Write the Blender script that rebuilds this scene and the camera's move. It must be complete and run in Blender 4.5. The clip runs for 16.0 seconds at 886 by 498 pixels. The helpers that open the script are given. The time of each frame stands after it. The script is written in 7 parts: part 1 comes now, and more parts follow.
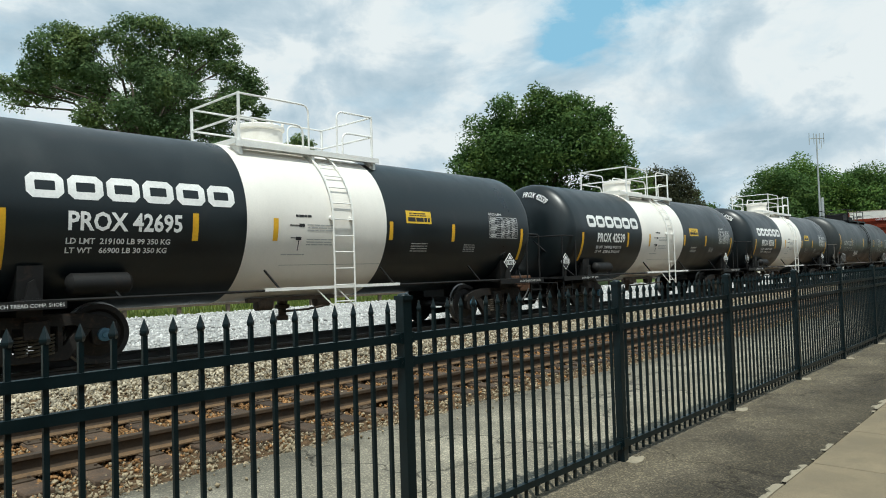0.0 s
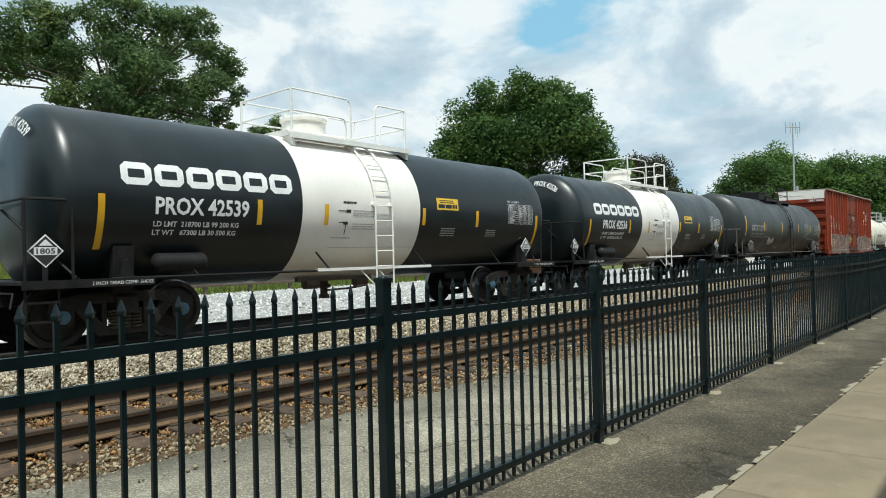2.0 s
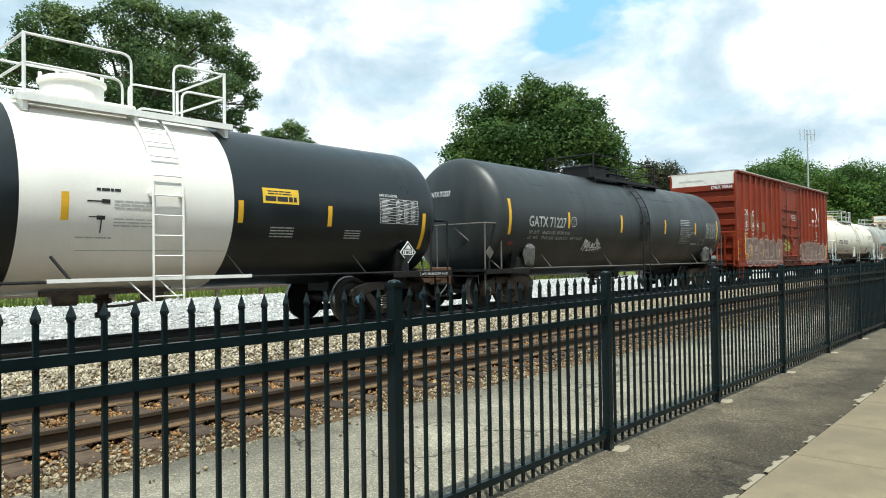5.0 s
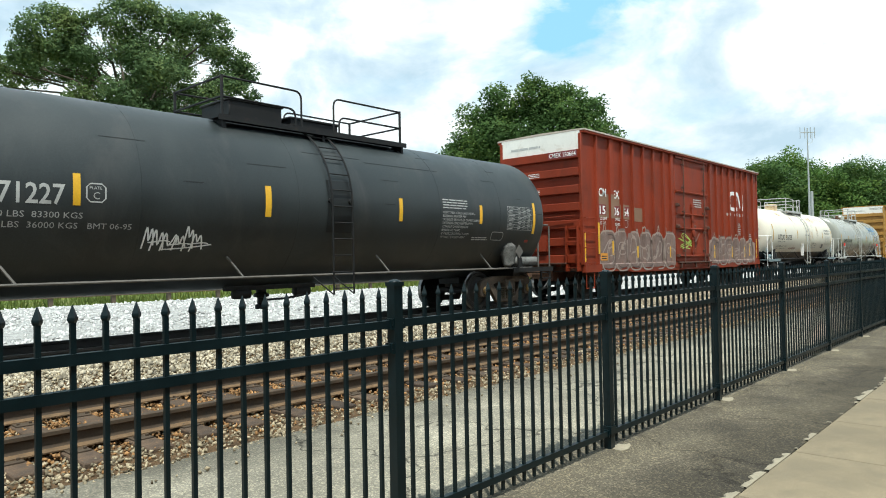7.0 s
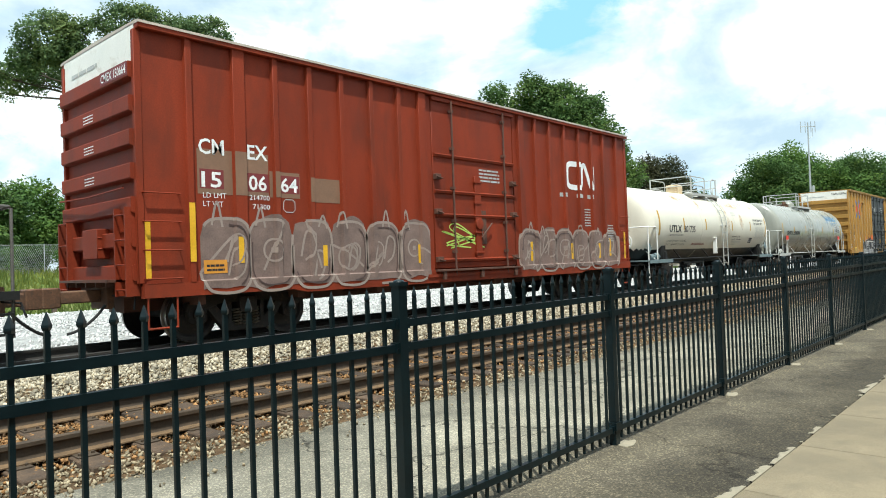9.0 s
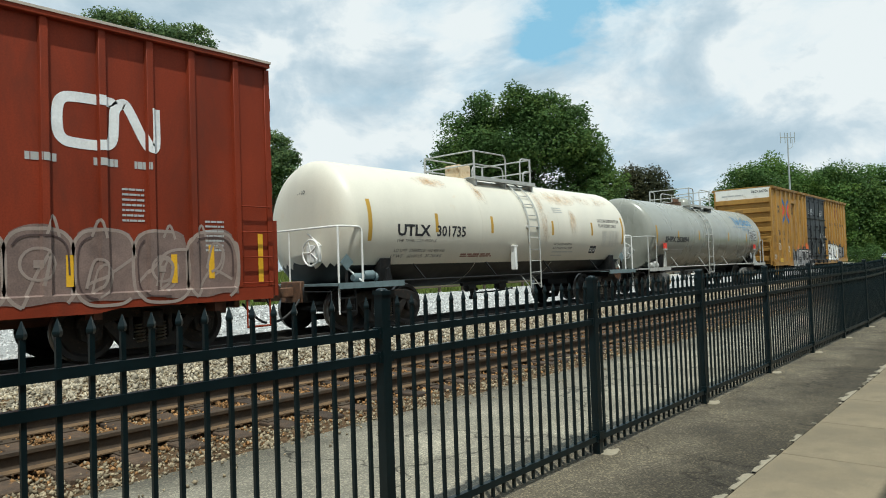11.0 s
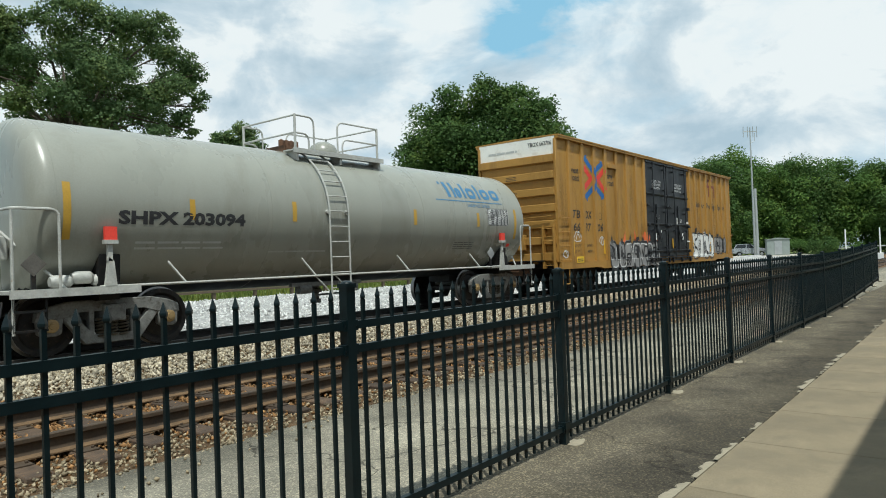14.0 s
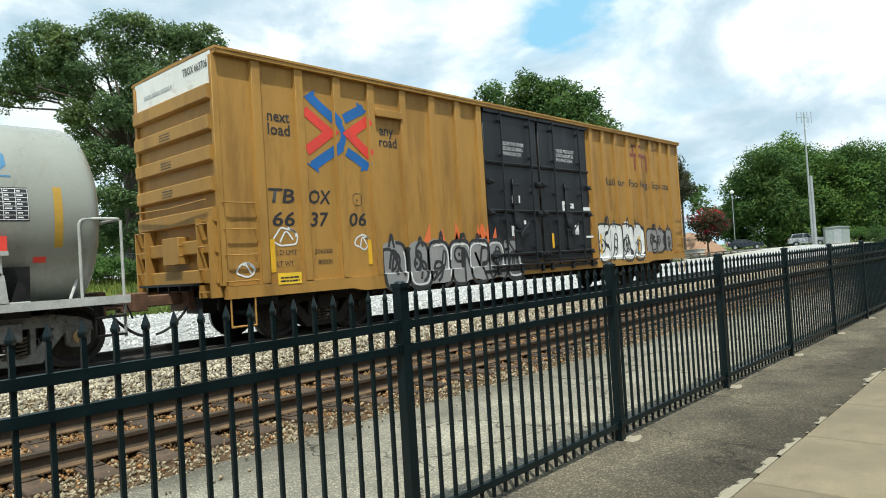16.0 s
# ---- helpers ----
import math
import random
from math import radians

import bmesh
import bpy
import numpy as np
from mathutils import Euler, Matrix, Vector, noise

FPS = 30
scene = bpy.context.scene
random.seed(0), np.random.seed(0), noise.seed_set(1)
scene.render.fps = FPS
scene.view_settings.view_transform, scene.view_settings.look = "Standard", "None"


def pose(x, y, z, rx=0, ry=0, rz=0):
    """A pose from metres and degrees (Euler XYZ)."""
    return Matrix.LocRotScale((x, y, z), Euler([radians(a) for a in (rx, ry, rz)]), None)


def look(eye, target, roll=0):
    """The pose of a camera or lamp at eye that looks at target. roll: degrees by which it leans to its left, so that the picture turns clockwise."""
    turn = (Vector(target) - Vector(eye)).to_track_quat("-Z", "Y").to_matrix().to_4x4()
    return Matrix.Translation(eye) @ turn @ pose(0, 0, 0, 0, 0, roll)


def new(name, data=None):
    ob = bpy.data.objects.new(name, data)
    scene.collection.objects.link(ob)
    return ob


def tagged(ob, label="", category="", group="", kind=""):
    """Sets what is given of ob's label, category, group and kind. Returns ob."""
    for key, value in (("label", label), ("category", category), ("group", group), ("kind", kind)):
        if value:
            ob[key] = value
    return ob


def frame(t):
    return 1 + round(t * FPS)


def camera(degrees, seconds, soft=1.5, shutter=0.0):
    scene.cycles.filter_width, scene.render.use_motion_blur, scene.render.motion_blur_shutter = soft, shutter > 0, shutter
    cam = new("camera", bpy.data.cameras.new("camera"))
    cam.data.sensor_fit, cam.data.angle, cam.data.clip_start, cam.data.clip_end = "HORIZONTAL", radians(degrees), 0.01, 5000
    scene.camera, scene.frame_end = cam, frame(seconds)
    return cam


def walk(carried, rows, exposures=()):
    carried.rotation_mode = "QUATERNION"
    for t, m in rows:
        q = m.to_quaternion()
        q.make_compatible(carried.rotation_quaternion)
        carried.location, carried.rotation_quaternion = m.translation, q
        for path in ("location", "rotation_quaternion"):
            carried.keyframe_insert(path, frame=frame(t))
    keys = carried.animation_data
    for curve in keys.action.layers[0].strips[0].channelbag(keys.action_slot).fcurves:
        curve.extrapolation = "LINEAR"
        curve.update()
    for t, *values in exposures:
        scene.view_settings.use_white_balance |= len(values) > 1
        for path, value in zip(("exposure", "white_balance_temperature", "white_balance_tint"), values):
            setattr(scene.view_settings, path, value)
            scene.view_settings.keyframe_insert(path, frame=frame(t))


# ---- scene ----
# ---------------------------------------------------------------- camera
SECONDS = 16.0
cam = camera(65.98, SECONDS, soft=1.0)
# seconds, yaw, pitch, roll, and where the eye sways to
LOOKS = [
    (0.0, -47.23, 1.97, 1.80, 0.012, 0.012, 1.580), (0.5, -48.12, 1.28, 1.58, 0.011, 0.010, 1.577), (1.0, -48.83, 0.63, 1.15, 0.015, 0.017, 1.571),
    (1.5, -49.04, 0.31, 0.99, 0.025, 0.023, 1.575), (2.0, -48.95, 0.64, 1.38, 0.004, 0.009, 1.569), (2.5, -48.37, 0.94, 1.46, 0.014, 0.018, 1.569),
    (3.0, -48.13, 0.54, 1.22, 0.012, 0.012, 1.570), (3.5, -48.60, 0.40, 0.94, 0.004, 0.001, 1.570), (6.0, -47.57, 1.32, 0.92, -0.006, 0.006, 1.572),
    (6.5, -47.60, 1.04, 1.37, -0.008, -0.009, 1.572), (7.0, -47.99, 1.03, 1.11, -0.008, -0.004, 1.569), (7.5, -47.88, 0.84, 2.41, -0.013, -0.022, 1.573),
    (8.0, -48.24, 1.08, 2.19, -0.021, -0.013, 1.572), (8.5, -47.42, 1.51, 2.11, -0.027, -0.003, 1.570), (9.0, -47.82, 1.03, 2.00, -0.030, -0.012, 1.567),
    (11.5, -49.95, 1.86, 1.70, -0.010, -0.011, 1.566), (12.0, -51.65, 0.93, 1.65, 0.002, -0.004, 1.569), (12.5, -51.59, 1.11, 1.56, 0.010, 0.005, 1.562),
    (13.0, -50.32, 1.32, 2.69, 0.008, -0.005, 1.566), (13.5, -50.98, 1.20, 2.46, 0.008, -0.007, 1.565), (14.0, -51.72, 0.98, 2.08, 0.013, -0.008, 1.565),
    (14.5, -51.25, 1.50, 2.18, 0.007, -0.005, 1.568), (15.0, -50.40, 1.57, 2.58, 0.003, -0.010, 1.568), (15.5, -49.28, 1.71, 2.90, -0.003, -0.005, 1.567),
    (16.0, -47.82, 1.06, 3.57, -0.025, -0.002, 1.565)]
# seconds, stops: the camera opens and closes a little as dark and bright cars pass
STOPS = [(0.0, -0.25), (1.0, -0.14), (3.0, -0.12), (3.5, 0.03), (6.0, 0.21), (7.0, 0.26), (9.0, 0.37), (11.5, -0.33), (12.5, -0.38), (13.5, -0.25), (14.5, -0.18), (15.0, -0.13), (16.0, 0.14)]
walk(cam, [(t, pose(ex, ey, ez, 90 + p, r, y)) for t, y, p, r, ex, ey, ez in LOOKS],
     exposures=[(t, s, 6150, 3) for t, s in STOPS])

# ---------------------------------------------------------------- light
TO_SUN = Vector((-0.26, -0.30, 0.92)).normalized()
sun = new("sun", bpy.data.lights.new("sun", "SUN"))
sun.data.energy, sun.data.angle, sun.data.color = 4.9, radians(0.8), (1.0, 0.96, 0.88)
sun.matrix_world = look(TO_SUN * 60, (0, 0, 0))


def nodes_of(tree):
    nd, lk = tree.nodes, tree.links

    def make(kind, **values):
        n = nd.new(kind)
        for k, v in values.items():
            if k in n.inputs:
                n.inputs[k].default_value = v
        return n
    return nd, lk, make


def ramp(node, *stops):
    el = node.color_ramp.elements
    while len(el) < len(stops):
        el.new(0.5)
    for e, (p, c) in zip(el, stops):
        e.position, e.color = p, (*c, 1) if len(c) == 3 else c
    return node


world = bpy.data.worlds.new("sky")
scene.world = world
world.use_nodes = True
nd, lk, make = nodes_of(world.node_tree)
bg = nd["Background"]
sky = make("ShaderNodeTexSky")
sky.sky_type, sky.sun_disc = "NISHITA", False
sky.sun_elevation = math.asin(TO_SUN.z)
sky.sun_rotation = math.atan2(TO_SUN.x, TO_SUN.y)
sky.dust_density = 2.0
# broken summer cloud: white heads, grey undersides, blue gaps
tc = make("ShaderNodeTexCoord")


def cloud_noise(scale, detail, rough, place, stretch_z, twist=0.0):
    m = make("ShaderNodeMapping")
    m.inputs["Scale"].default_value = (1.0, 1.0, stretch_z)
    m.inputs["Location"].default_value = place
    lk.new(tc.outputs["Generated"], m.inputs["Vector"])
    n = make("ShaderNodeTexNoise", Scale=scale, Detail=detail, Roughness=rough, Distortion=twist)
    lk.new(m.outputs["Vector"], n.inputs["Vector"])
    return n.outputs["Fac"]


def near_way(az, el, size):
    """How far a direction lies from one in the sky, 1 at its middle, 0 from `size` on."""
    d = make("ShaderNodeVectorMath")
    d.operation = "DISTANCE"
    lk.new(tc.outputs["Generated"], d.inputs[0])
    d.inputs[1].default_value = (math.cos(radians(el)) * math.sin(radians(az)), math.cos(radians(el)) * math.cos(radians(az)), math.sin(radians(el)))
    r = make("ShaderNodeMapRange")
    r.inputs["From Min"].default_value, r.inputs["From Max"].default_value = 0.0, size
    r.inputs["To Min"].default_value, r.inputs["To Max"].default_value = 1.0, 0.0
    lk.new(d.outputs["Value"], r.inputs["Value"])
    return r.outputs["Result"]


def weigh(a, b, k):
    m = make("ShaderNodeMath")
    m.operation = "MULTIPLY_ADD"
    lk.new(b, m.inputs[0])
    m.inputs[1].default_value = k
    lk.new(a, m.inputs[2])
    return m.outputs[0]


thick = cloud_noise(2.6, 9.0, 0.58, (0.35, 0.1, 0.62), 2.0)
wisps = cloud_noise(11.0, 8.0, 0.62, (2.2, 0.7, 1.1), 2.2, 0.6)
thick = weigh(thick, wisps, 0.30)
thick = weigh(thick, near_way(60.5, 20.5, 0.11), -0.36)
thick = weigh(thick, near_way(57.0, 17.6, 0.055), -0.16)
thick = weigh(thick, near_way(52.5, 16.0, 0.07), -0.10)
thick = weigh(thick, near_way(66.5, 21.5, 0.09), -0.20)
thick = weigh(thick, near_way(47, 20.5, 0.08), -0.10)
thick = weigh(thick, near_way(78, 19, 0.12), -0.12)
thick = weigh(thick, near_way(14, 23, 0.20), -0.25)
thick = weigh(thick, near_way(43, 17, 0.42), 0.16)
thick = weigh(thick, near_way(70, 13, 0.30), 0.08)
cover = ramp(make("ShaderNodeValToRGB"), (0.49, (0, 0, 0)), (0.585, (0.70, 0.70, 0.70)), (0.73, (1, 1, 1)))
lk.new(thick, cover.inputs["Fac"])
lumps = cloud_noise(4.2, 8.0, 0.56, (3.1, 1.7, 0.4), 1.7, 0.4)
heads = cloud_noise(10.0, 7.0, 0.55, (0.4, 2.7, 0.9), 1.8, 0.5)
lumps = weigh(lumps, heads, 0.28)
lumps = weigh(lumps, near_way(44, 13, 0.17), -0.08)
lumps = weigh(lumps, near_way(68, 12, 0.10), -0.10)
lumps = weigh(lumps, near_way(30, 16, 0.30), 0.06)
shade = ramp(make("ShaderNodeValToRGB"), (0.49, (6.2, 7.6, 8.7)), (0.60, (8.4, 9.4, 10.2)), (0.69, (11.9, 12.0, 12.0)))
lk.new(lumps, shade.inputs["Fac"])
blue = make("ShaderNodeMix")
blue.data_type = "RGBA"
blue.inputs[0].default_value = 0.8
lk.new(sky.outputs["Color"], blue.inputs[6])
blue.inputs[7].default_value = (4.6, 8.8, 11.6, 1)
mx = make("ShaderNodeMix")
mx.data_type = "RGBA"
lk.new(cover.outputs["Color"], mx.inputs[0])
lk.new(blue.outputs[2], mx.inputs[6])
lk.new(shade.outputs["Color"], mx.inputs[7])
lk.new(mx.outputs[2], bg.inputs["Color"])
bg.inputs["Strength"].default_value = 0.085


# ---------------------------------------------------------------- materials
def surface(name, col, rough=0.6, metal=0.0, vary=0.25, scale=3.0, fine=40.0, bump=0.15, stain=None, stain_at=(0.55, 0.7),
            streak=1.0, spec=0.5, island=0.0, each=0.0, bump_depth=0.01):
    """Paint, stone, wood or metal: two scales of noise in the colour, an optional stain, fine relief."""
    m = bpy.data.materials.new(name)
    m.use_nodes = True
    nd, lk, make = nodes_of(m.node_tree)
    b = nd["Principled BSDF"]
    b.inputs["Metallic"].default_value = metal
    b.inputs["Specular IOR Level"].default_value = spec
    tc = make("ShaderNodeTexCoord")
    mp = make("ShaderNodeMapping")
    mp.inputs["Scale"].default_value = (1, 1, 1 / streak)
    lk.new(tc.outputs["Object"], mp.inputs["Vector"])
    big = make("ShaderNodeTexNoise", Scale=scale, Detail=5.0, Roughness=0.6)
    small = make("ShaderNodeTexNoise", Scale=fine, Detail=4.0, Roughness=0.65)
    lk.new(mp.outputs["Vector"], big.inputs["Vector"])
    lk.new(tc.outputs["Object"], small.inputs["Vector"])
    c = Vector(col)
    lo, hi = c * (1 - vary), c * (1 + vary * 0.8)
    r1 = ramp(make("ShaderNodeValToRGB"), (0.3, tuple(lo)), (0.7, tuple(hi)))
    lk.new(big.outputs["Fac"], r1.inputs["Fac"])
    r2 = ramp(make("ShaderNodeValToRGB"), (0.3, (1 - vary * 0.7,) * 3), (0.7, (1 + vary * 0.5,) * 3))
    lk.new(small.outputs["Fac"], r2.inputs["Fac"])
    mul = make("ShaderNodeMix")
    mul.data_type, mul.blend_type = "RGBA", "MULTIPLY"
    mul.inputs[0].default_value = 1.0
    lk.new(r1.outputs["Color"], mul.inputs[6])
    lk.new(r2.outputs["Color"], mul.inputs[7])
    out = mul.outputs[2]
    if stain:
        sn = make("ShaderNodeTexNoise", Scale=scale * 1.7, Detail=6.0, Roughness=0.7, Distortion=0.5)
        lk.new(mp.outputs["Vector"], sn.inputs["Vector"])
        sr = ramp(make("ShaderNodeValToRGB"), (stain_at[0], (0, 0, 0)), (stain_at[1], (1, 1, 1)))
        lk.new(sn.outputs["Fac"], sr.inputs["Fac"])
        sm = make("ShaderNodeMix")
        sm.data_type = "RGBA"
        lk.new(sr.outputs["Color"], sm.inputs[0])
        lk.new(out, sm.inputs[6])
        sm.inputs[7].default_value = (*stain, 1)
        out = sm.outputs[2]
    if island or each:
        hv = make("ShaderNodeHueSaturation")
        src = make("ShaderNodeNewGeometry").outputs["Random Per Island"] if island else make("ShaderNodeObjectInfo").outputs["Random"]
        amount = island or each
        mr = make("ShaderNodeMapRange")
        mr.inputs["To Min"].default_value, mr.inputs["To Max"].default_value = 1 - amount, 1 + amount
        lk.new(src, mr.inputs["Value"])
        lk.new(mr.outputs["Result"], hv.inputs["Value"])
        lk.new(out, hv.inputs["Color"])
        out = hv.outputs["Color"]
    lk.new(out, b.inputs["Base Color"])
    rr = ramp(make("ShaderNodeValToRGB"), (0.3, (max(rough - 0.1, 0.05),) * 3), (0.7, (min(rough + 0.1, 1),) * 3))
    lk.new(big.outputs["Fac"], rr.inputs["Fac"])
    lk.new(rr.outputs["Color"], b.inputs["Roughness"])
    if bump:
        bp = make("ShaderNodeBump", Strength=bump, Distance=bump_depth)
        lk.new(small.outputs["Fac"], bp.inputs["Height"])
        lk.new(bp.outputs["Normal"], b.inputs["Normal"])
    return m


def foliage(name, col, light=1.5):
    m = bpy.data.materials.new(name)
    m.use_nodes = True
    nd, lk, make = nodes_of(m.node_tree)
    b = nd["Principled BSDF"]
    b.inputs["Roughness"].default_value = 0.7
    b.inputs["Specular IOR Level"].default_value = 0.15
    rnd = make("ShaderNodeNewGeometry").outputs["Random Per Island"]
    tc = make("ShaderNodeTexCoord")
    big = make("ShaderNodeTexNoise", Scale=0.35, Detail=3.0)
    lk.new(tc.outputs["Object"], big.inputs["Vector"])
    add = make("ShaderNodeMath")
    add.operation = "MULTIPLY_ADD"
    add.inputs[1].default_value = 0.3
    lk.new(rnd, add.inputs[0])
    lk.new(big.outputs["Fac"], add.inputs[2])
    c = Vector(col)
    rp = ramp(make("ShaderNodeValToRGB"), (0.35, tuple(c * 0.75)), (0.62, tuple(c)), (0.9, (c.x * light * 1.25, c.y * light, c.z * light * 0.8)))
    lk.new(add.outputs[0], rp.inputs["Fac"])
    lk.new(rp.outputs["Color"], b.inputs["Base Color"])
    tr = make("ShaderNodeBsdfTranslucent")
    lk.new(rp.outputs["Color"], tr.inputs["Color"])
    ms = make("ShaderNodeMixShader", Fac=0.35)
    lk.new(b.outputs[0], ms.inputs[1])
    lk.new(tr.outputs[0], ms.inputs[2])
    lk.new(ms.outputs[0], nd["Material Output"].inputs["Surface"])
    return m


def decal(name, col, rough=0.6):
    return surface(name, col, rough, vary=0.14, scale=2.5, fine=30, bump=0.0)


M_BLACK = surface("black_tank_paint", (0.0065, 0.0115, 0.0135), 0.36, spec=0.5, vary=0.3, scale=1.2, streak=3, bump=0.03, stain=(0.020, 0.021, 0.022), stain_at=(0.56, 0.85))
M_WHITE = surface("white_tank_paint", (0.80, 0.765, 0.70), 0.42, vary=0.06, scale=1.4, streak=3, bump=0.03, stain=(0.62, 0.58, 0.5), stain_at=(0.6, 0.9))
M_GREYBLACK = surface("faded_black_tank_paint", (0.019, 0.024, 0.0245), 0.44, spec=0.5, vary=0.3, scale=0.9, streak=4, bump=0.04, stain=(0.050, 0.049, 0.046), stain_at=(0.5, 0.9))
M_CREAM = surface("cream_tank_paint", (0.64, 0.60, 0.50), 0.45, vary=0.08, scale=1.0, streak=5, bump=0.03, stain=(0.55, 0.36, 0.17), stain_at=(0.64, 0.80))
M_SILVER = surface("pale_grey_tank_paint", (0.262, 0.264, 0.226), 0.28, vary=0.09, scale=1.0, streak=4, bump=0.03, stain=(0.19, 0.185, 0.15), stain_at=(0.5, 0.85))
# belly coating of the cream tank; also darkens the pale grey tank's underside
M_BELLY = surface("black_coating_and_underside", (0.012, 0.014, 0.014), 0.5, spec=0.35, vary=0.3, bump=0.05)
M_STEEL = surface("black_underframe_steel", (0.009, 0.009, 0.009), 0.6, spec=0.3, vary=0.35, bump=0.1, stain=(0.035, 0.024, 0.018), stain_at=(0.55, 0.8))
M_TRUCK = surface("grimy_cast_steel", (0.016, 0.014, 0.0125), 0.75, spec=0.3, vary=0.4, scale=6, bump=0.25, stain=(0.06, 0.036, 0.022), stain_at=(0.52, 0.78))
M_TRUCKG = surface("dusty_grey_cast_steel", (0.17, 0.17, 0.16), 0.7, vary=0.3, scale=6, bump=0.2, stain=(0.06, 0.05, 0.04), stain_at=(0.5, 0.7))
M_TRUCKB = surface("rust_dusted_cast_steel", (0.075, 0.052, 0.035), 0.75, vary=0.4, scale=6, bump=0.25, stain=(0.03, 0.024, 0.02), stain_at=(0.5, 0.7))
M_WHEEL = surface("wheel_steel", (0.013, 0.011, 0.010), 0.65, metal=0.1, vary=0.4, scale=8, bump=0.1, stain=(0.05, 0.033, 0.024))
M_TREAD = surface("polished_wheel_tread", (0.20, 0.19, 0.18), 0.3, metal=0.9, vary=0.1, bump=0.02)
M_RUSTPART = surface("rusty_coupler_steel", (0.13, 0.065, 0.035), 0.8, vary=0.4, scale=7, bump=0.3, stain=(0.05, 0.035, 0.028))
M_WRAIL = surface("white_painted_pipe", (0.78, 0.77, 0.73), 0.5, vary=0.08, scale=5, bump=0.03, stain=(0.4, 0.28, 0.18), stain_at=(0.66, 0.78))
M_GRAIL = surface("weathered_galvanised_pipe", (0.42, 0.42, 0.39), 0.5, vary=0.2, scale=6, bump=0.05, stain=(0.3, 0.2, 0.12), stain_at=(0.6, 0.75))
M_TEAL = surface("blue_grey_deck_paint", (0.14, 0.19, 0.20), 0.5, vary=0.2, scale=5, bump=0.05)
M_YELLOW = decal("yellow_reflective_tape", (0.72, 0.40, 0.02), 0.4)
M_YELLOWD = decal("grimy_yellow_tape", (0.46, 0.27, 0.03), 0.6)
M_SIGNY = decal("yellow_notice_plate", (0.78, 0.50, 0.03), 0.5)
M_LETTERW = decal("white_lettering", (0.78, 0.78, 0.76))
M_LETTERG = decal("faded_grey_lettering", (0.42, 0.42, 0.40))
M_LETTERK = decal("black_lettering", (0.02, 0.02, 0.022))
M_LETTERB = decal("blue_lettering", (0.05, 0.165, 0.30))
M_RED = decal("red_flag_paint", (0.72, 0.05, 0.03))
M_BOXRED = surface("oxide_red_car_paint", (0.215, 0.032, 0.0115), 0.6, spec=0.18, vary=0.25, scale=0.8, streak=3, bump=0.05, stain=(0.105, 0.026, 0.014), stain_at=(0.48, 0.8))
M_BOXRUST = surface("rust_brown_underframe", (0.10, 0.042, 0.026), 0.75, vary=0.35, scale=5, bump=0.2)
M_BOXYEL = surface("mustard_yellow_car_paint", (0.375, 0.205, 0.050), 0.55, spec=0.22, vary=0.13, scale=0.9, streak=4, bump=0.04, stain=(0.20, 0.105, 0.03), stain_at=(0.48, 0.8))
M_DOORK = surface("black_door_paint", (0.012, 0.0135, 0.016), 0.5, spec=0.35, vary=0.3, scale=2, streak=3, bump=0.05, stain=(0.06, 0.06, 0.06), stain_at=(0.6, 0.9))
M_ENDW = surface("white_end_panel_paint", (0.74, 0.72, 0.66), 0.55, vary=0.08, scale=2, bump=0.04, stain=(0.5, 0.44, 0.36), stain_at=(0.55, 0.8))
M_ROOF = surface("galvanised_roof_sheet", (0.5, 0.42, 0.34), 0.5, metal=0.2, vary=0.2, scale=2, bump=0.05)
M_GRAF = decal("silver_grey_spray_paint", (0.27, 0.265, 0.26))
M_GRAFF = surface("faded_grey_spray_paint", (0.185, 0.125, 0.105), 0.7, vary=0.3, scale=3, bump=0)
M_GRAFFD = decal("faded_dark_spray_paint", (0.075, 0.045, 0.04))
M_GRAFFW = decal("faded_pale_spray_paint", (0.30, 0.235, 0.20))
M_DRAIL = surface("dull_grey_brown_pipe", (0.11, 0.10, 0.088), 0.6, vary=0.25, scale=6, bump=0.05)
M_GRAFD = decal("dark_spray_paint", (0.03, 0.03, 0.032))
M_GRAFW = decal("white_spray_paint", (0.70, 0.70, 0.68))
M_GRAFO = decal("orange_spray_paint", (0.68, 0.15, 0.04))
M_GRAFG = decal("lime_spray_paint", (0.45, 0.62, 0.12))
M_PATCH = decal("tan_patch_paint", (0.21, 0.115, 0.068))
M_PATCHR = decal("dark_red_number_patch", (0.17, 0.022, 0.022))
M_BLUE = decal("blue_arrow_paint", (0.012, 0.115, 0.36))
M_REDM = decal("red_arrow_paint", (0.66, 0.045, 0.03))
M_TTXR = decal("faded_maroon_paint", (0.20, 0.05, 0.03))
M_SPRING = surface("oiled_spring_steel", (0.07, 0.058, 0.042), 0.45, metal=0.4, vary=0.2, bump=0.05)
M_CAPB = surface("blue_bearing_cap", (0.05, 0.12, 0.17), 0.5, vary=0.2)
M_CAPG = surface("brass_bearing_cap", (0.32, 0.22, 0.10), 0.45, metal=0.4, vary=0.2)
M_RUBBER = surface("black_rubber_hose", (0.015, 0.015, 0.015), 0.6, vary=0.2)
M_FENCE = surface("dark_teal_powder_coat", (0.0032, 0.0112, 0.0140), 0.38, vary=0.25, scale=4, bump=0.03, spec=0.32)


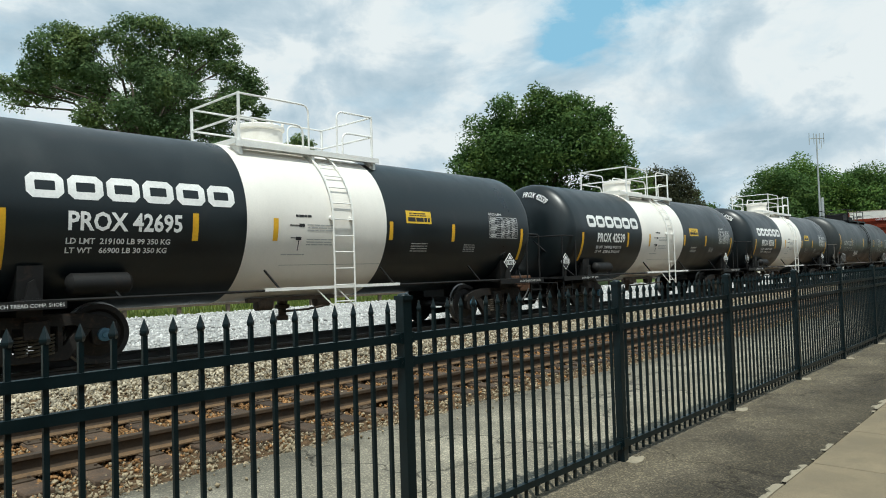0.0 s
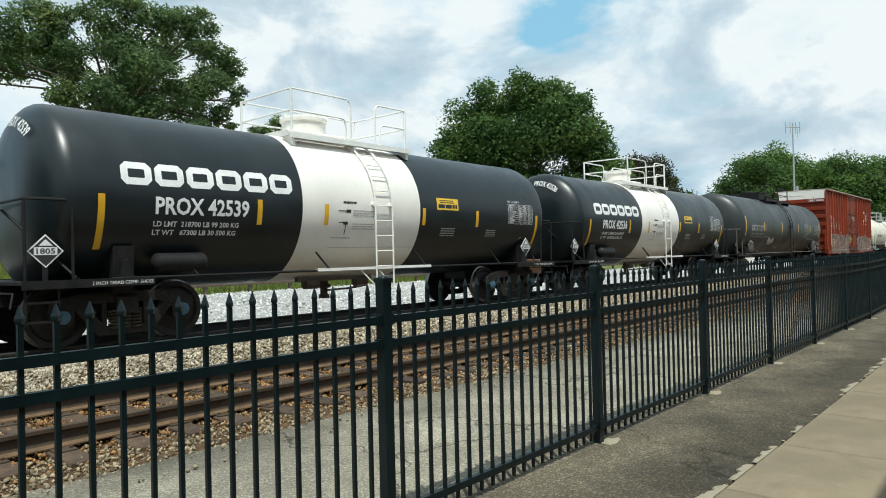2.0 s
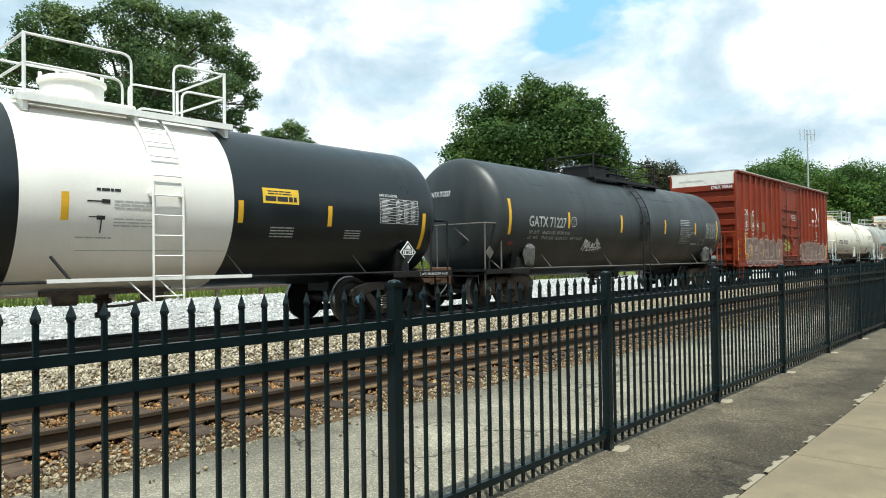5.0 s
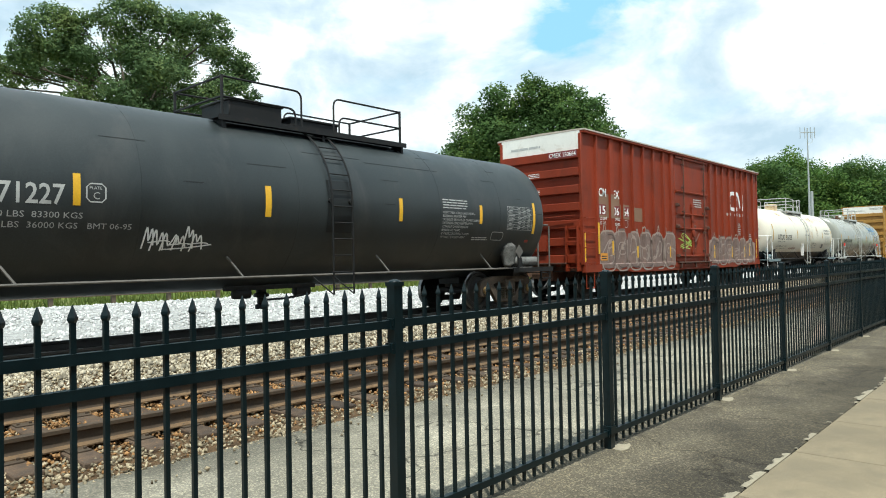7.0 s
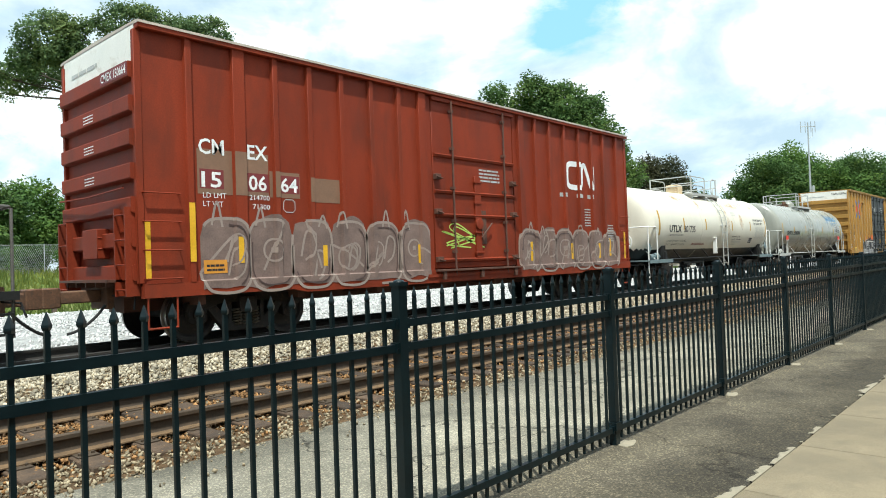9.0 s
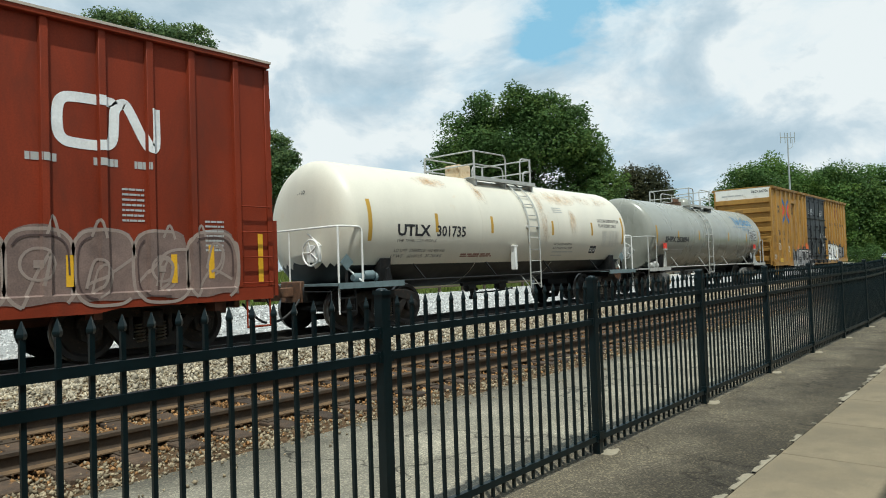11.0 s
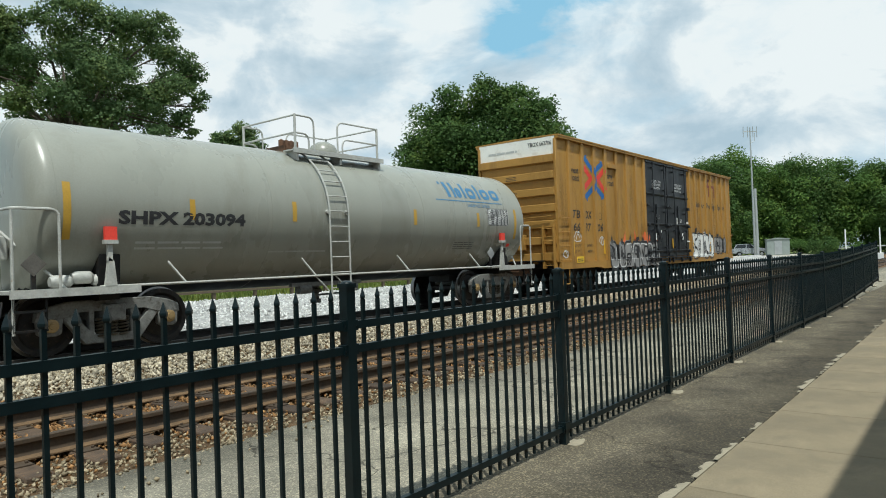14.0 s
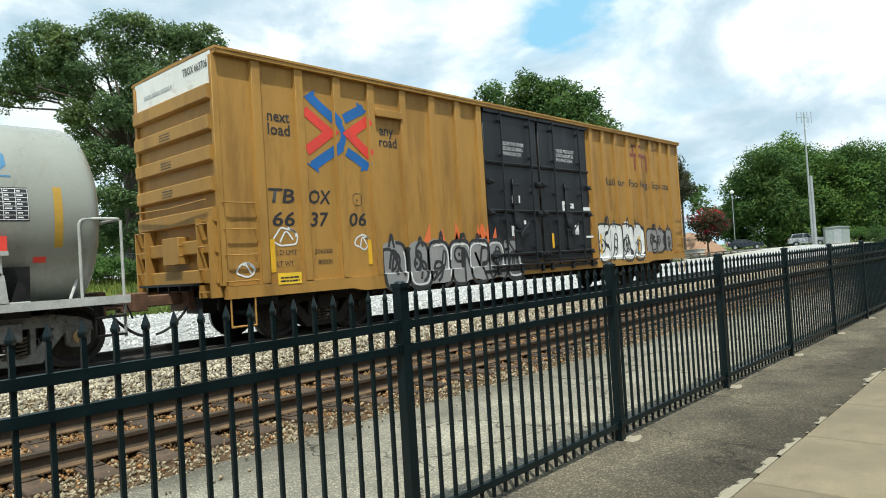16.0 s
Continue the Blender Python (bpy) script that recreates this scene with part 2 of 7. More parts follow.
def asphalt(name, col, stain, cracks, grain, soil):
    """Sun-bleached asphalt: pale aggregate, dark stains, fine cracks; soil: (clean y, soiled y, least tone) of an uneven dirty band."""
    m = surface(name, col, 0.92, vary=0.3, scale=0.8, fine=75, bump=0.7, stain=stain, stain_at=(0.44, 0.68), spec=0.2)
    nd, lk, make = nodes_of(m.node_tree)
    b = nd["Principled BSDF"]
    src = b.inputs["Base Color"].links[0].from_socket
    tc = make("ShaderNodeTexCoord")
    grit = make("ShaderNodeTexVoronoi", Scale=55.0)
    lk.new(tc.outputs["Object"], grit.inputs["Vector"])
    gr = ramp(make("ShaderNodeValToRGB"), (0.0, (1.55, 1.5, 1.4)), (0.16, (1.0, 1.0, 1.0)), (0.55, (0.8, 0.8, 0.8)))
    lk.new(grit.outputs["Distance"], gr.inputs["Fac"])
    m1 = make("ShaderNodeMix")
    m1.data_type, m1.blend_type = "RGBA", "MULTIPLY"
    m1.inputs[0].default_value = 0.8
    lk.new(src, m1.inputs[6])
    lk.new(gr.outputs["Color"], m1.inputs[7])
    chips = make("ShaderNodeTexVoronoi", Scale=85.0)        # single pale and dark chips of stone
    lk.new(tc.outputs["Object"], chips.inputs["Vector"])
    pick = make("ShaderNodeSeparateColor")
    lk.new(chips.outputs["Color"], pick.inputs[0])
    ck = ramp(make("ShaderNodeValToRGB"), (0.0, (0.45, 0.45, 0.45)), (0.35, (0.85, 0.85, 0.85)), (0.78, (1.15, 1.13, 1.1)), (0.86, (2.3, 2.2, 2.0)))
    lk.new(pick.outputs[0], ck.inputs["Fac"])
    m0 = make("ShaderNodeMix")
    m0.data_type, m0.blend_type = "RGBA", "MULTIPLY"
    m0.inputs[0].default_value = grain
    lk.new(m1.outputs[2], m0.inputs[6])
    lk.new(ck.outputs["Color"], m0.inputs[7])
    m1 = m0
    warp = make("ShaderNodeTexNoise", Scale=2.0, Detail=5.0)
    lk.new(tc.outputs["Object"], warp.inputs["Vector"])
    add = make("ShaderNodeVectorMath")
    lk.new(tc.outputs["Object"], add.inputs[0])
    lk.new(warp.outputs["Color"], add.inputs[1])
    crack = make("ShaderNodeTexVoronoi", Scale=0.42)
    crack.feature = "DISTANCE_TO_EDGE"
    lk.new(add.outputs[0], crack.inputs["Vector"])
    cr = ramp(make("ShaderNodeValToRGB"), (0.003, (cracks, cracks, cracks)), (0.009, (1, 1, 1)))
    lk.new(crack.outputs["Distance"], cr.inputs["Fac"])
    m2 = make("ShaderNodeMix")
    m2.data_type, m2.blend_type = "RGBA", "MULTIPLY"
    m2.inputs[0].default_value = 1.0
    lk.new(m1.outputs[2], m2.inputs[6])
    lk.new(cr.outputs["Color"], m2.inputs[7])
    sep = make("ShaderNodeSeparateXYZ")
    lk.new(tc.outputs["Object"], sep.inputs[0])
    blot = make("ShaderNodeTexNoise", Scale=0.9, Detail=6.0, Roughness=0.62)
    lk.new(tc.outputs["Object"], blot.inputs["Vector"])
    shift = make("ShaderNodeMath")
    shift.operation = "MULTIPLY_ADD"
    lk.new(blot.outputs["Fac"], shift.inputs[0])
    shift.inputs[1].default_value = 2.2 if soil[1] > soil[0] else -2.2
    lk.new(sep.outputs["Y"], shift.inputs[2])
    mr = make("ShaderNodeMapRange")
    off = 1.1 if soil[1] > soil[0] else -1.1
    mr.inputs["From Min"].default_value, mr.inputs["From Max"].default_value = soil[0] + off, soil[1] + off
    mr.inputs["To Min"].default_value, mr.inputs["To Max"].default_value = 1.0, soil[2]
    lk.new(shift.outputs[0], mr.inputs["Value"])
    m3 = make("ShaderNodeMix")
    m3.data_type, m3.blend_type = "RGBA", "MULTIPLY"
    m3.inputs[0].default_value = 1.0
    lk.new(m2.outputs[2], m3.inputs[6])
    lk.new(mr.outputs["Result"], m3.inputs[7])
    lk.new(m3.outputs[2], b.inputs["Base Color"])
    return m


M_ASPHALT = asphalt("bleached_asphalt", (0.295, 0.272, 0.215), (0.19, 0.175, 0.14), 0.3, 0.5, (4.5, 5.5, 0.5))
M_PATH = asphalt("dark_sealed_asphalt", (0.150, 0.130, 0.094), (0.085, 0.075, 0.058), 0.55, 0.6, (2.45, 1.85, 0.55))
M_CONCRETE = surface("weathered_concrete", (0.238, 0.196, 0.130), 0.9, vary=0.24, scale=1.2, fine=90, bump=0.5, stain=(0.165, 0.138, 0.096), stain_at=(0.46, 0.72), each=0.1, spec=0.25)
M_FOOT = surface("sandy_concrete_patch", (0.29, 0.255, 0.185), 0.95, vary=0.15, scale=9, bump=0.5)
M_BED = surface("brown_ballast_bed", (0.14, 0.086, 0.045), 0.95, vary=0.4, scale=5, fine=55, bump=1.0, bump_depth=0.04, spec=0.2)
M_STONE = surface("tan_ballast_stone", (0.255, 0.208, 0.136), 0.9, vary=0.2, scale=3, fine=30, bump=0.2, island=0.6, spec=0.3)
M_SHOULDER = surface("pale_shoulder_stone", (0.36, 0.315, 0.235), 0.9, vary=0.2, scale=3, fine=30, bump=0.2, island=0.6, spec=0.3)
M_RSTONE = surface("rust_stained_stone", (0.25, 0.135, 0.056), 0.9, vary=0.35, scale=3, fine=30, bump=0.2, island=0.55, spec=0.2)
M_WBED = surface("pale_gravel_bed", (0.40, 0.395, 0.38), 0.95, vary=0.35, scale=3, fine=38, bump=1.0, bump_depth=0.05, spec=0.2)
M_WSTONE = surface("pale_gravel_stone", (0.50, 0.495, 0.48), 0.9, vary=0.15, scale=3, bump=0.1, island=0.35, spec=0.3)
M_TIE = surface("weathered_timber_tie", (0.068, 0.043, 0.026), 0.9, vary=0.5, scale=6, fine=50, bump=0.6, each=0.35)
M_RUSTRAIL = surface("rusty_rail_steel", (0.056, 0.036, 0.020), 0.75, vary=0.35, scale=5, fine=60, bump=0.2, stain=(0.030, 0.023, 0.016))
M_RAILFOOT = surface("rust_caked_rail_foot", (0.135, 0.082, 0.040), 0.85, vary=0.4, scale=5, fine=60, bump=0.3, stain=(0.06, 0.04, 0.024))
# rails of the train's track: near-black, darker than the empty track's
M_DARKRAIL = surface("near_black_rail_steel", (0.024, 0.021, 0.018), 0.6, vary=0.3, scale=5, fine=60, bump=0.2)
M_RAILTOP = surface("worn_rail_head", (0.24, 0.19, 0.13), 0.5, metal=0.4, vary=0.2, scale=4, bump=0.05)
M_SHINY = surface("bright_rail_head", (0.5, 0.48, 0.45), 0.3, metal=0.9, vary=0.1, bump=0.02)
M_GRASS = surface("summer_grass", (0.105, 0.145, 0.035), 0.95, vary=0.3, scale=0.25, fine=6, bump=0.8, bump_depth=0.08, stain=(0.20, 0.17, 0.075), stain_at=(0.5, 0.75), spec=0.15)
M_BLADE = foliage("grass_blades", (0.12, 0.16, 0.04), 1.4)
M_GUARD = surface("old_timber_guard_rail", (0.10, 0.075, 0.05), 0.9, vary=0.3, scale=4, bump=0.3)
M_GALV = surface("galvanised_steel", (0.40, 0.41, 0.41), 0.5, metal=0.5, vary=0.12, bump=0.03)
M_BARK = surface("tree_bark", (0.085, 0.068, 0.05), 0.95, vary=0.35, scale=5, bump=0.8, bump_depth=0.03)
M_LEAF = foliage("oak_leaves", (0.098, 0.158, 0.066), 1.45)
M_LEAF2 = foliage("elm_leaves", (0.066, 0.124, 0.036), 1.35)
M_LEAF3 = foliage("dark_purple_green_leaves", (0.045, 0.052, 0.028), 1.25)
M_LEAF4 = foliage("bright_leaves", (0.083, 0.158, 0.040), 1.35)
M_BLOOM = foliage("crimson_blossom", (0.34, 0.040, 0.055), 1.3)
M_DIRT = surface("bare_soil", (0.30, 0.18, 0.11), 0.95, vary=0.2, scale=1, bump=0.5)
M_WALL = surface("pale_render_wall", (0.55, 0.51, 0.44), 0.9, vary=0.06, scale=1, bump=0.1)
M_BRICK = surface("plain_station_wall", (0.28, 0.16, 0.11), 0.9, vary=0.15, scale=2, bump=0.2)
M_ROAD = surface("far_road_asphalt", (0.16, 0.16, 0.155), 0.9, vary=0.12, scale=0.5, bump=0.1)
M_CARW = surface("silver_car_paint", (0.42, 0.44, 0.46), 0.3, metal=0.5, vary=0.05, bump=0)
M_CARD = surface("dark_car_paint", (0.03, 0.04, 0.055), 0.3, metal=0.3, vary=0.05, bump=0)
M_GLASS = surface("tinted_glass", (0.015, 0.018, 0.02), 0.08, vary=0.05, bump=0)
M_CABIN = surface("grey_cabinet_paint", (0.25, 0.28, 0.26), 0.55, vary=0.1, scale=2, bump=0.03)
M_LAMPW = surface("opal_lamp_globe", (0.8, 0.8, 0.78), 0.4, vary=0.03, bump=0)


def stain_film(name, col, scale, streak, lo, hi, most):
    """A thin uneven wash of rust or grime: paint shows between."""
    m = surface(name, col, 0.7, vary=0.3, scale=4, bump=0)
    nd, lk, make = nodes_of(m.node_tree)
    tc = make("ShaderNodeTexCoord")
    mp = make("ShaderNodeMapping")
    mp.inputs["Scale"].default_value = (1, 1, 1 / streak)
    n = make("ShaderNodeTexNoise", Scale=scale, Detail=6.0, Roughness=0.65)
    lk.new(tc.outputs["Object"], mp.inputs["Vector"])
    lk.new(mp.outputs["Vector"], n.inputs["Vector"])
    r = ramp(make("ShaderNodeValToRGB"), (lo, (0, 0, 0)), (hi, (most, most, most)))
    lk.new(n.outputs["Fac"], r.inputs["Fac"])
    sub = make("ShaderNodeVectorMath")               # the wash thins out towards its rim
    sub.operation = "SUBTRACT"
    sub.inputs[1].default_value = (0.5, 0.5, 0.5)
    lk.new(tc.outputs["Generated"], sub.inputs[0])
    mul = make("ShaderNodeVectorMath")
    mul.operation = "MULTIPLY"
    mul.inputs[1].default_value = (2, 0, 2)
    lk.new(sub.outputs[0], mul.inputs[0])
    far = make("ShaderNodeVectorMath")
    far.operation = "LENGTH"
    lk.new(mul.outputs[0], far.inputs[0])
    rim = make("ShaderNodeMapRange")
    rim.inputs["From Min"].default_value, rim.inputs["From Max"].default_value = 0.25, 1.0
    rim.inputs["To Min"].default_value, rim.inputs["To Max"].default_value = 1.0, 0.0
    lk.new(far.outputs["Value"], rim.inputs["Value"])
    both = make("ShaderNodeMath")
    both.operation = "MULTIPLY"
    lk.new(r.outputs["Color"], both.inputs[0])
    lk.new(rim.outputs["Result"], both.inputs[1])
    lk.new(both.outputs[0], nd["Principled BSDF"].inputs["Alpha"])
    return m


M_RUSTWASH = stain_film("rust_wash", (0.52, 0.26, 0.06), 1.8, 1.5, 0.40, 0.74, 0.42)
M_GRIME = stain_film("brown_grime_streaks", (0.12, 0.065, 0.028), 2.6, 7.0, 0.48, 0.9, 0.38)


# ---------------------------------------------------------------- mesh helpers
def box(bm, x0, x1, y0, y1, z0, z1, mi=0):
    v = [bm.verts.new(p) for p in ((x0, y0, z0), (x1, y0, z0), (x1, y1, z0), (x0, y1, z0), (x0, y0, z1), (x1, y0, z1), (x1, y1, z1), (x0, y1, z1))]
    for f in ((3, 2, 1, 0), (4, 5, 6, 7), (0, 1, 5, 4), (1, 2, 6, 5), (2, 3, 7, 6), (3, 0, 4, 7)):
        bm.faces.new([v[i] for i in f]).material_index = mi


def rings(bm, loops, caps=True, mi=0, closed=True):
    prev = None
    made = []
    for lp in loops:
        vs = [bm.verts.new(p) for p in lp]
        made.append(vs)
        if prev:
            n = len(vs)
            for i in range(n if closed else n - 1):
                j = (i + 1) % n
                bm.faces.new((prev[i], prev[j], vs[j], vs[i])).material_index = mi
        prev = vs
    if caps:
        bm.faces.new(made[0][::-1]).material_index = mi
        bm.faces.new(made[-1]).material_index = mi
    return made


def tube(bm, pts, r, seg=8, mi=0, r1=None):
    """A round bar along a line of points; r1: its radius at the far end."""
    pts = [Vector(p) for p in pts]
    n = len(pts)
    loops = []
    up = None
    for i, p in enumerate(pts):
        d = (pts[min(i + 1, n - 1)] - pts[max(i - 1, 0)]).normalized()
        if up is None:
            up = Vector((0, 0, 1)) if abs(d.z) < 0.9 else Vector((1, 0, 0))
        a = d.cross(up).normalized()
        up = a.cross(d).normalized()
        rr = r if r1 is None else r + (r1 - r) * i / (n - 1)
        loops.append([p + (a * math.cos(2 * math.pi * k / seg) + up * math.sin(2 * math.pi * k / seg)) * rr for k in range(seg)])
    rings(bm, loops, True, mi)


def bend(a, b, c, r=0.12, n=4):
    """Points of a rounded corner at b between a and c."""
    a, b, c = Vector(a), Vector(b), Vector(c)
    p, q = b + (a - b).normalized() * r, b + (c - b).normalized() * r
    return [tuple(p.lerp(b, s).lerp(b.lerp(q, s), s)) for s in [i / n for i in range(n + 1)]]


def prism(bm, outline, axis, lo, hi, mi=0):
    """A plate: an outline of (u, v) pushed along the axis. x: (y, z); y: (x, z); z: (x, y)."""
    def at(u, v, w):
        return {"x": (w, u, v), "y": (u, w, v), "z": (u, v, w)}[axis]
    rings(bm, [[at(u, v, w) for u, v in outline] for w in (lo, hi)], True, mi)


def lathe(bm, profile, axis, centre, seg=24, mi=None, caps=True):
    """Turned round an axis: profile of (along, radius)."""
    cx, cy, cz = centre
    loops = []
    for a, r in profile:
        lp = []
        for k in range(seg):
            c, s = math.cos(2 * math.pi * k / seg) * r, math.sin(2 * math.pi * k / seg) * r
            lp.append({"x": (cx + a, cy + c, cz + s), "y": (cx + c, cy + a, cz + s), "z": (cx + c, cy + s, cz + a)}[axis])
        loops.append(lp)
    made = rings(bm, loops, caps)
    if mi:
        for f in bm.faces:
            f.material_index = mi(f.calc_center_median())
    return made


def finish(name, bm, mats, bevel=0.0, smooth=True):
    if bevel:
        bmesh.ops.bevel(bm, geom=bm.edges[:], offset=bevel, segments=1, affect="EDGES", clamp_overlap=True)
    bmesh.ops.recalc_face_normals(bm, faces=bm.faces[:])
    me = bpy.data.meshes.new(name)
    bm.to_mesh(me)
    bm.free()
    for m in mats if isinstance(mats, (list, tuple)) else [mats]:
        me.materials.append(m)
    if smooth:
        me.polygons.foreach_set("use_smooth", [True] * len(me.polygons))
        me.set_sharp_from_angle(angle=radians(38))
    return me


def part(name, bm, mats, parent=None, label="", bevel=0.0, at=None, smooth=True):
    """One mesh object, from a bmesh or from mesh data, under a thing or a part."""
    me = bm if isinstance(bm, bpy.types.Mesh) else finish(name, bm, mats, bevel, smooth)
    ob = new(name, me)
    if parent:
        ob.parent = parent
    if at:
        ob.location = at
    return tagged(ob, label)


def B():
    return bmesh.new()


def thing(name, label, category, at=(0, 0, 0), group="", kind=""):
    ob = new(name)
    ob.empty_display_size = 0.2
    ob.location = at
    return tagged(ob, label, category, group, kind)


def cloud_mesh(name, mats, verts, faces):
    """A mesh from arrays of points and of equal-sided faces."""
    v = np.asarray(verts, np.float32).reshape(-1, 3)
    f = np.asarray(faces, np.int32)
    me = bpy.data.meshes.new(name)
    me.vertices.add(len(v))
    me.vertices.foreach_set("co", v.ravel())
    me.loops.add(f.size)
    me.loops.foreach_set("vertex_index", f.ravel())
    me.polygons.add(len(f))
    me.polygons.foreach_set("loop_start", np.arange(0, f.size, f.shape[1], dtype=np.int32))
    me.update(calc_edges=True)
    me.validate()
    for m in mats if isinstance(mats, (list, tuple)) else [mats]:
        me.materials.append(m)
    return me


def words(text, height, italic=0.0, space=1.0, bold=0.0):
    """Lettering as a flat mesh: (u, v) with the lower left corner at 0, capitals of that height."""
    cu = bpy.data.curves.new("lettering", "FONT")
    cu.body, cu.size, cu.shear, cu.space_character, cu.offset = text, height / 0.69, italic, space, bold
    cu.resolution_u = 2
    ob = new("lettering", cu)
    bpy.context.view_layer.update()
    me = bpy.data.meshes.new_from_object(ob.evaluated_get(bpy.context.evaluated_depsgraph_get()))
    bm = B()
    bm.from_mesh(me)
    bpy.data.objects.remove(ob)
    bpy.data.meshes.remove(me)
    xs = [v.co.x for v in bm.verts]
    for v in bm.verts:
        v.co.x -= min(xs)
    return bm


def stretch(bm, width):
    w = max(v.co.x for v in bm.verts)
    for v in bm.verts:
        v.co.x *= width / w
    return bm


def bars(rows, width, height, fill=0.55, seed=1):
    """Unreadable small print: rows of short plain bars."""
    rng = random.Random(seed)
    bm = B()
    step = height / rows
    for r in range(rows):
        u = 0.0
        y = height - (r + 1) * step
        while u < width * 0.96:
            w = min(rng.uniform(0.12, 0.35) * width, width - u)
            box(bm, u, u + w, y, y + step * fill, 0, 0.0004)
            u += w + 0.03 * width
    return bm


def table_print(width, height, rows=9, cols=(0.42, 0.62, 0.82), fill=0.22):
    """A printed inspection panel: thin rules round rows and columns, a short bar of figures in each cell."""
    rng = random.Random(7)
    bm = B()
    t = 0.007
    for k in range(rows + 1):
        box(bm, 0, width, height * k / rows - t / 2, height * k / rows + t / 2, 0, 0.0004)
    marks = (0, *cols, 1)
    for c in marks:
        box(bm, width * c - t / 2, width * c + t / 2, 0, height, 0, 0.0004)
    for r in range(rows):
        y = height * (r + 0.5 - fill / 2) / rows
        for a, b in zip(marks, marks[1:]):
            w = (b - a) * width
            u = a * width + w * 0.1
            box(bm, u, u + w * rng.uniform(0.3, 0.65), y, y + height * fill / rows, 0, 0.0004)
    return bm


# ---------------------------------------------------------------- ground
def rise(x, y):
    """Height of the land away from the tracks."""
    def ease(v):
        v = max(0.0, min(1.0, v))
        return v * v * (3 - 2 * v)
    z = 1.85 * ease((y - 32) / 17) * ease((110 - x) / 60)
    z += 0.75 * ease((x - 82) / 18) * ease((y - 15) / 6) * (1 - 0.7 * ease((y - 32) / 17) * ease((110 - x) / 60))
    return z - 0.16


def ground_sheet():
    xs = [-2500, -900, -300, -120, -60, -30] + list(range(-20, 140, 4)) + [150, 180, 240, 400, 900, 2500]
    ys = [-2500, -700, -200, -60, -20, -8, 0, 8, 14, 18] + list(range(20, 64, 3)) + [70, 90, 140, 300, 900, 2500]
    bm = B()
    g = [[bm.verts.new((x, y, rise(x, y))) for y in ys] for x in xs]
    for i in range(len(xs) - 1):
        for j in range(len(ys) - 1):
            bm.faces.new((g[i][j], g[i + 1][j], g[i + 1][j + 1], g[i][j + 1]))
    return tagged(part("ground", bm, M_GRASS), "rough summer grass with dry patches beyond the tracks", "ground", kind="structure")


ground_sheet()


def strip(name, mat, section, x0, x1, label, category, step=2.0, rough=0.0, seed=3):
    """A long bed whose cross-section is (y, z) points; rough: uneven height."""
    rng = random.Random(seed)
    bm = B()
    n = max(1, int((x1 - x0) / step))
    rows = []
    for i in range(n + 1):
        x = x0 + (x1 - x0) * i / n
        rows.append([bm.verts.new((x, y + rng.uniform(-1, 1) * rough * 2, z + rng.uniform(-1, 1) * rough)) for y, z in section])
    for a, b in zip(rows, rows[1:]):
        for i in range(len(section) - 1):
            bm.faces.new((a[i], b[i], b[i + 1], a[i + 1]))
    return tagged(part(name, bm, mat), label, category, kind="structure")


FENCE_Y, POST_X, BAY = 2.78, 2.67, 2.42
NEAR_Y, FAR_Y = 7.28, 11.73          # track centres
NEAR_TOP, FAR_TOP = 0.17, 0.36       # rail heads

strip("asphalt_path", M_PATH, [(1.56, -0.06), (1.60, 0.0), (2.0, 0.004), (2.4, 0.004), (2.74, 0.004), (2.95, 0.005), (3.02, -0.01)],
      -14, 120, "dark sealed asphalt strip along the fence", "pavement", 0.5, 0.002)
strip("asphalt_apron", M_ASPHALT, [(2.90, -0.012), (3.0, 0.0), (3.4, 0.0), (4.6, -0.004), (5.3, -0.02), (5.6, -0.05), (6.0, -0.12)],
      -14, 120, "pale sun-bleached asphalt between fence and track", "pavement", 0.5, 0.004)
bed = [(5.15, -0.07), (5.5, -0.04), (5.9, -0.06)] + [(6.2 + 0.3 * i, -0.070) for i in range(8)] + [(8.6, -0.06), (8.95, -0.04), (9.3, 0.03), (9.7, 0.13), (10.1, 0.17), (10.9, 0.175)]
strip("brown_ballast", M_BED, bed, -14, 130, "tan crushed stone ballast of the empty near track", "ballast", 0.35, 0.012, 5)
white = [(10.6, 0.15), (11.2, 0.18), (12.6, 0.18), (13.4, 0.16), (14.2, 0.02)] + [(15 + i * 1.6, -0.01) for i in range(10)] + [(31.0, -0.03), (31.8, -0.12)]
strip("white_gravel", M_WBED, white, -14, 84, "pale crushed limestone gravel under and behind the train", "gravel", 0.8, 0.03, 6)


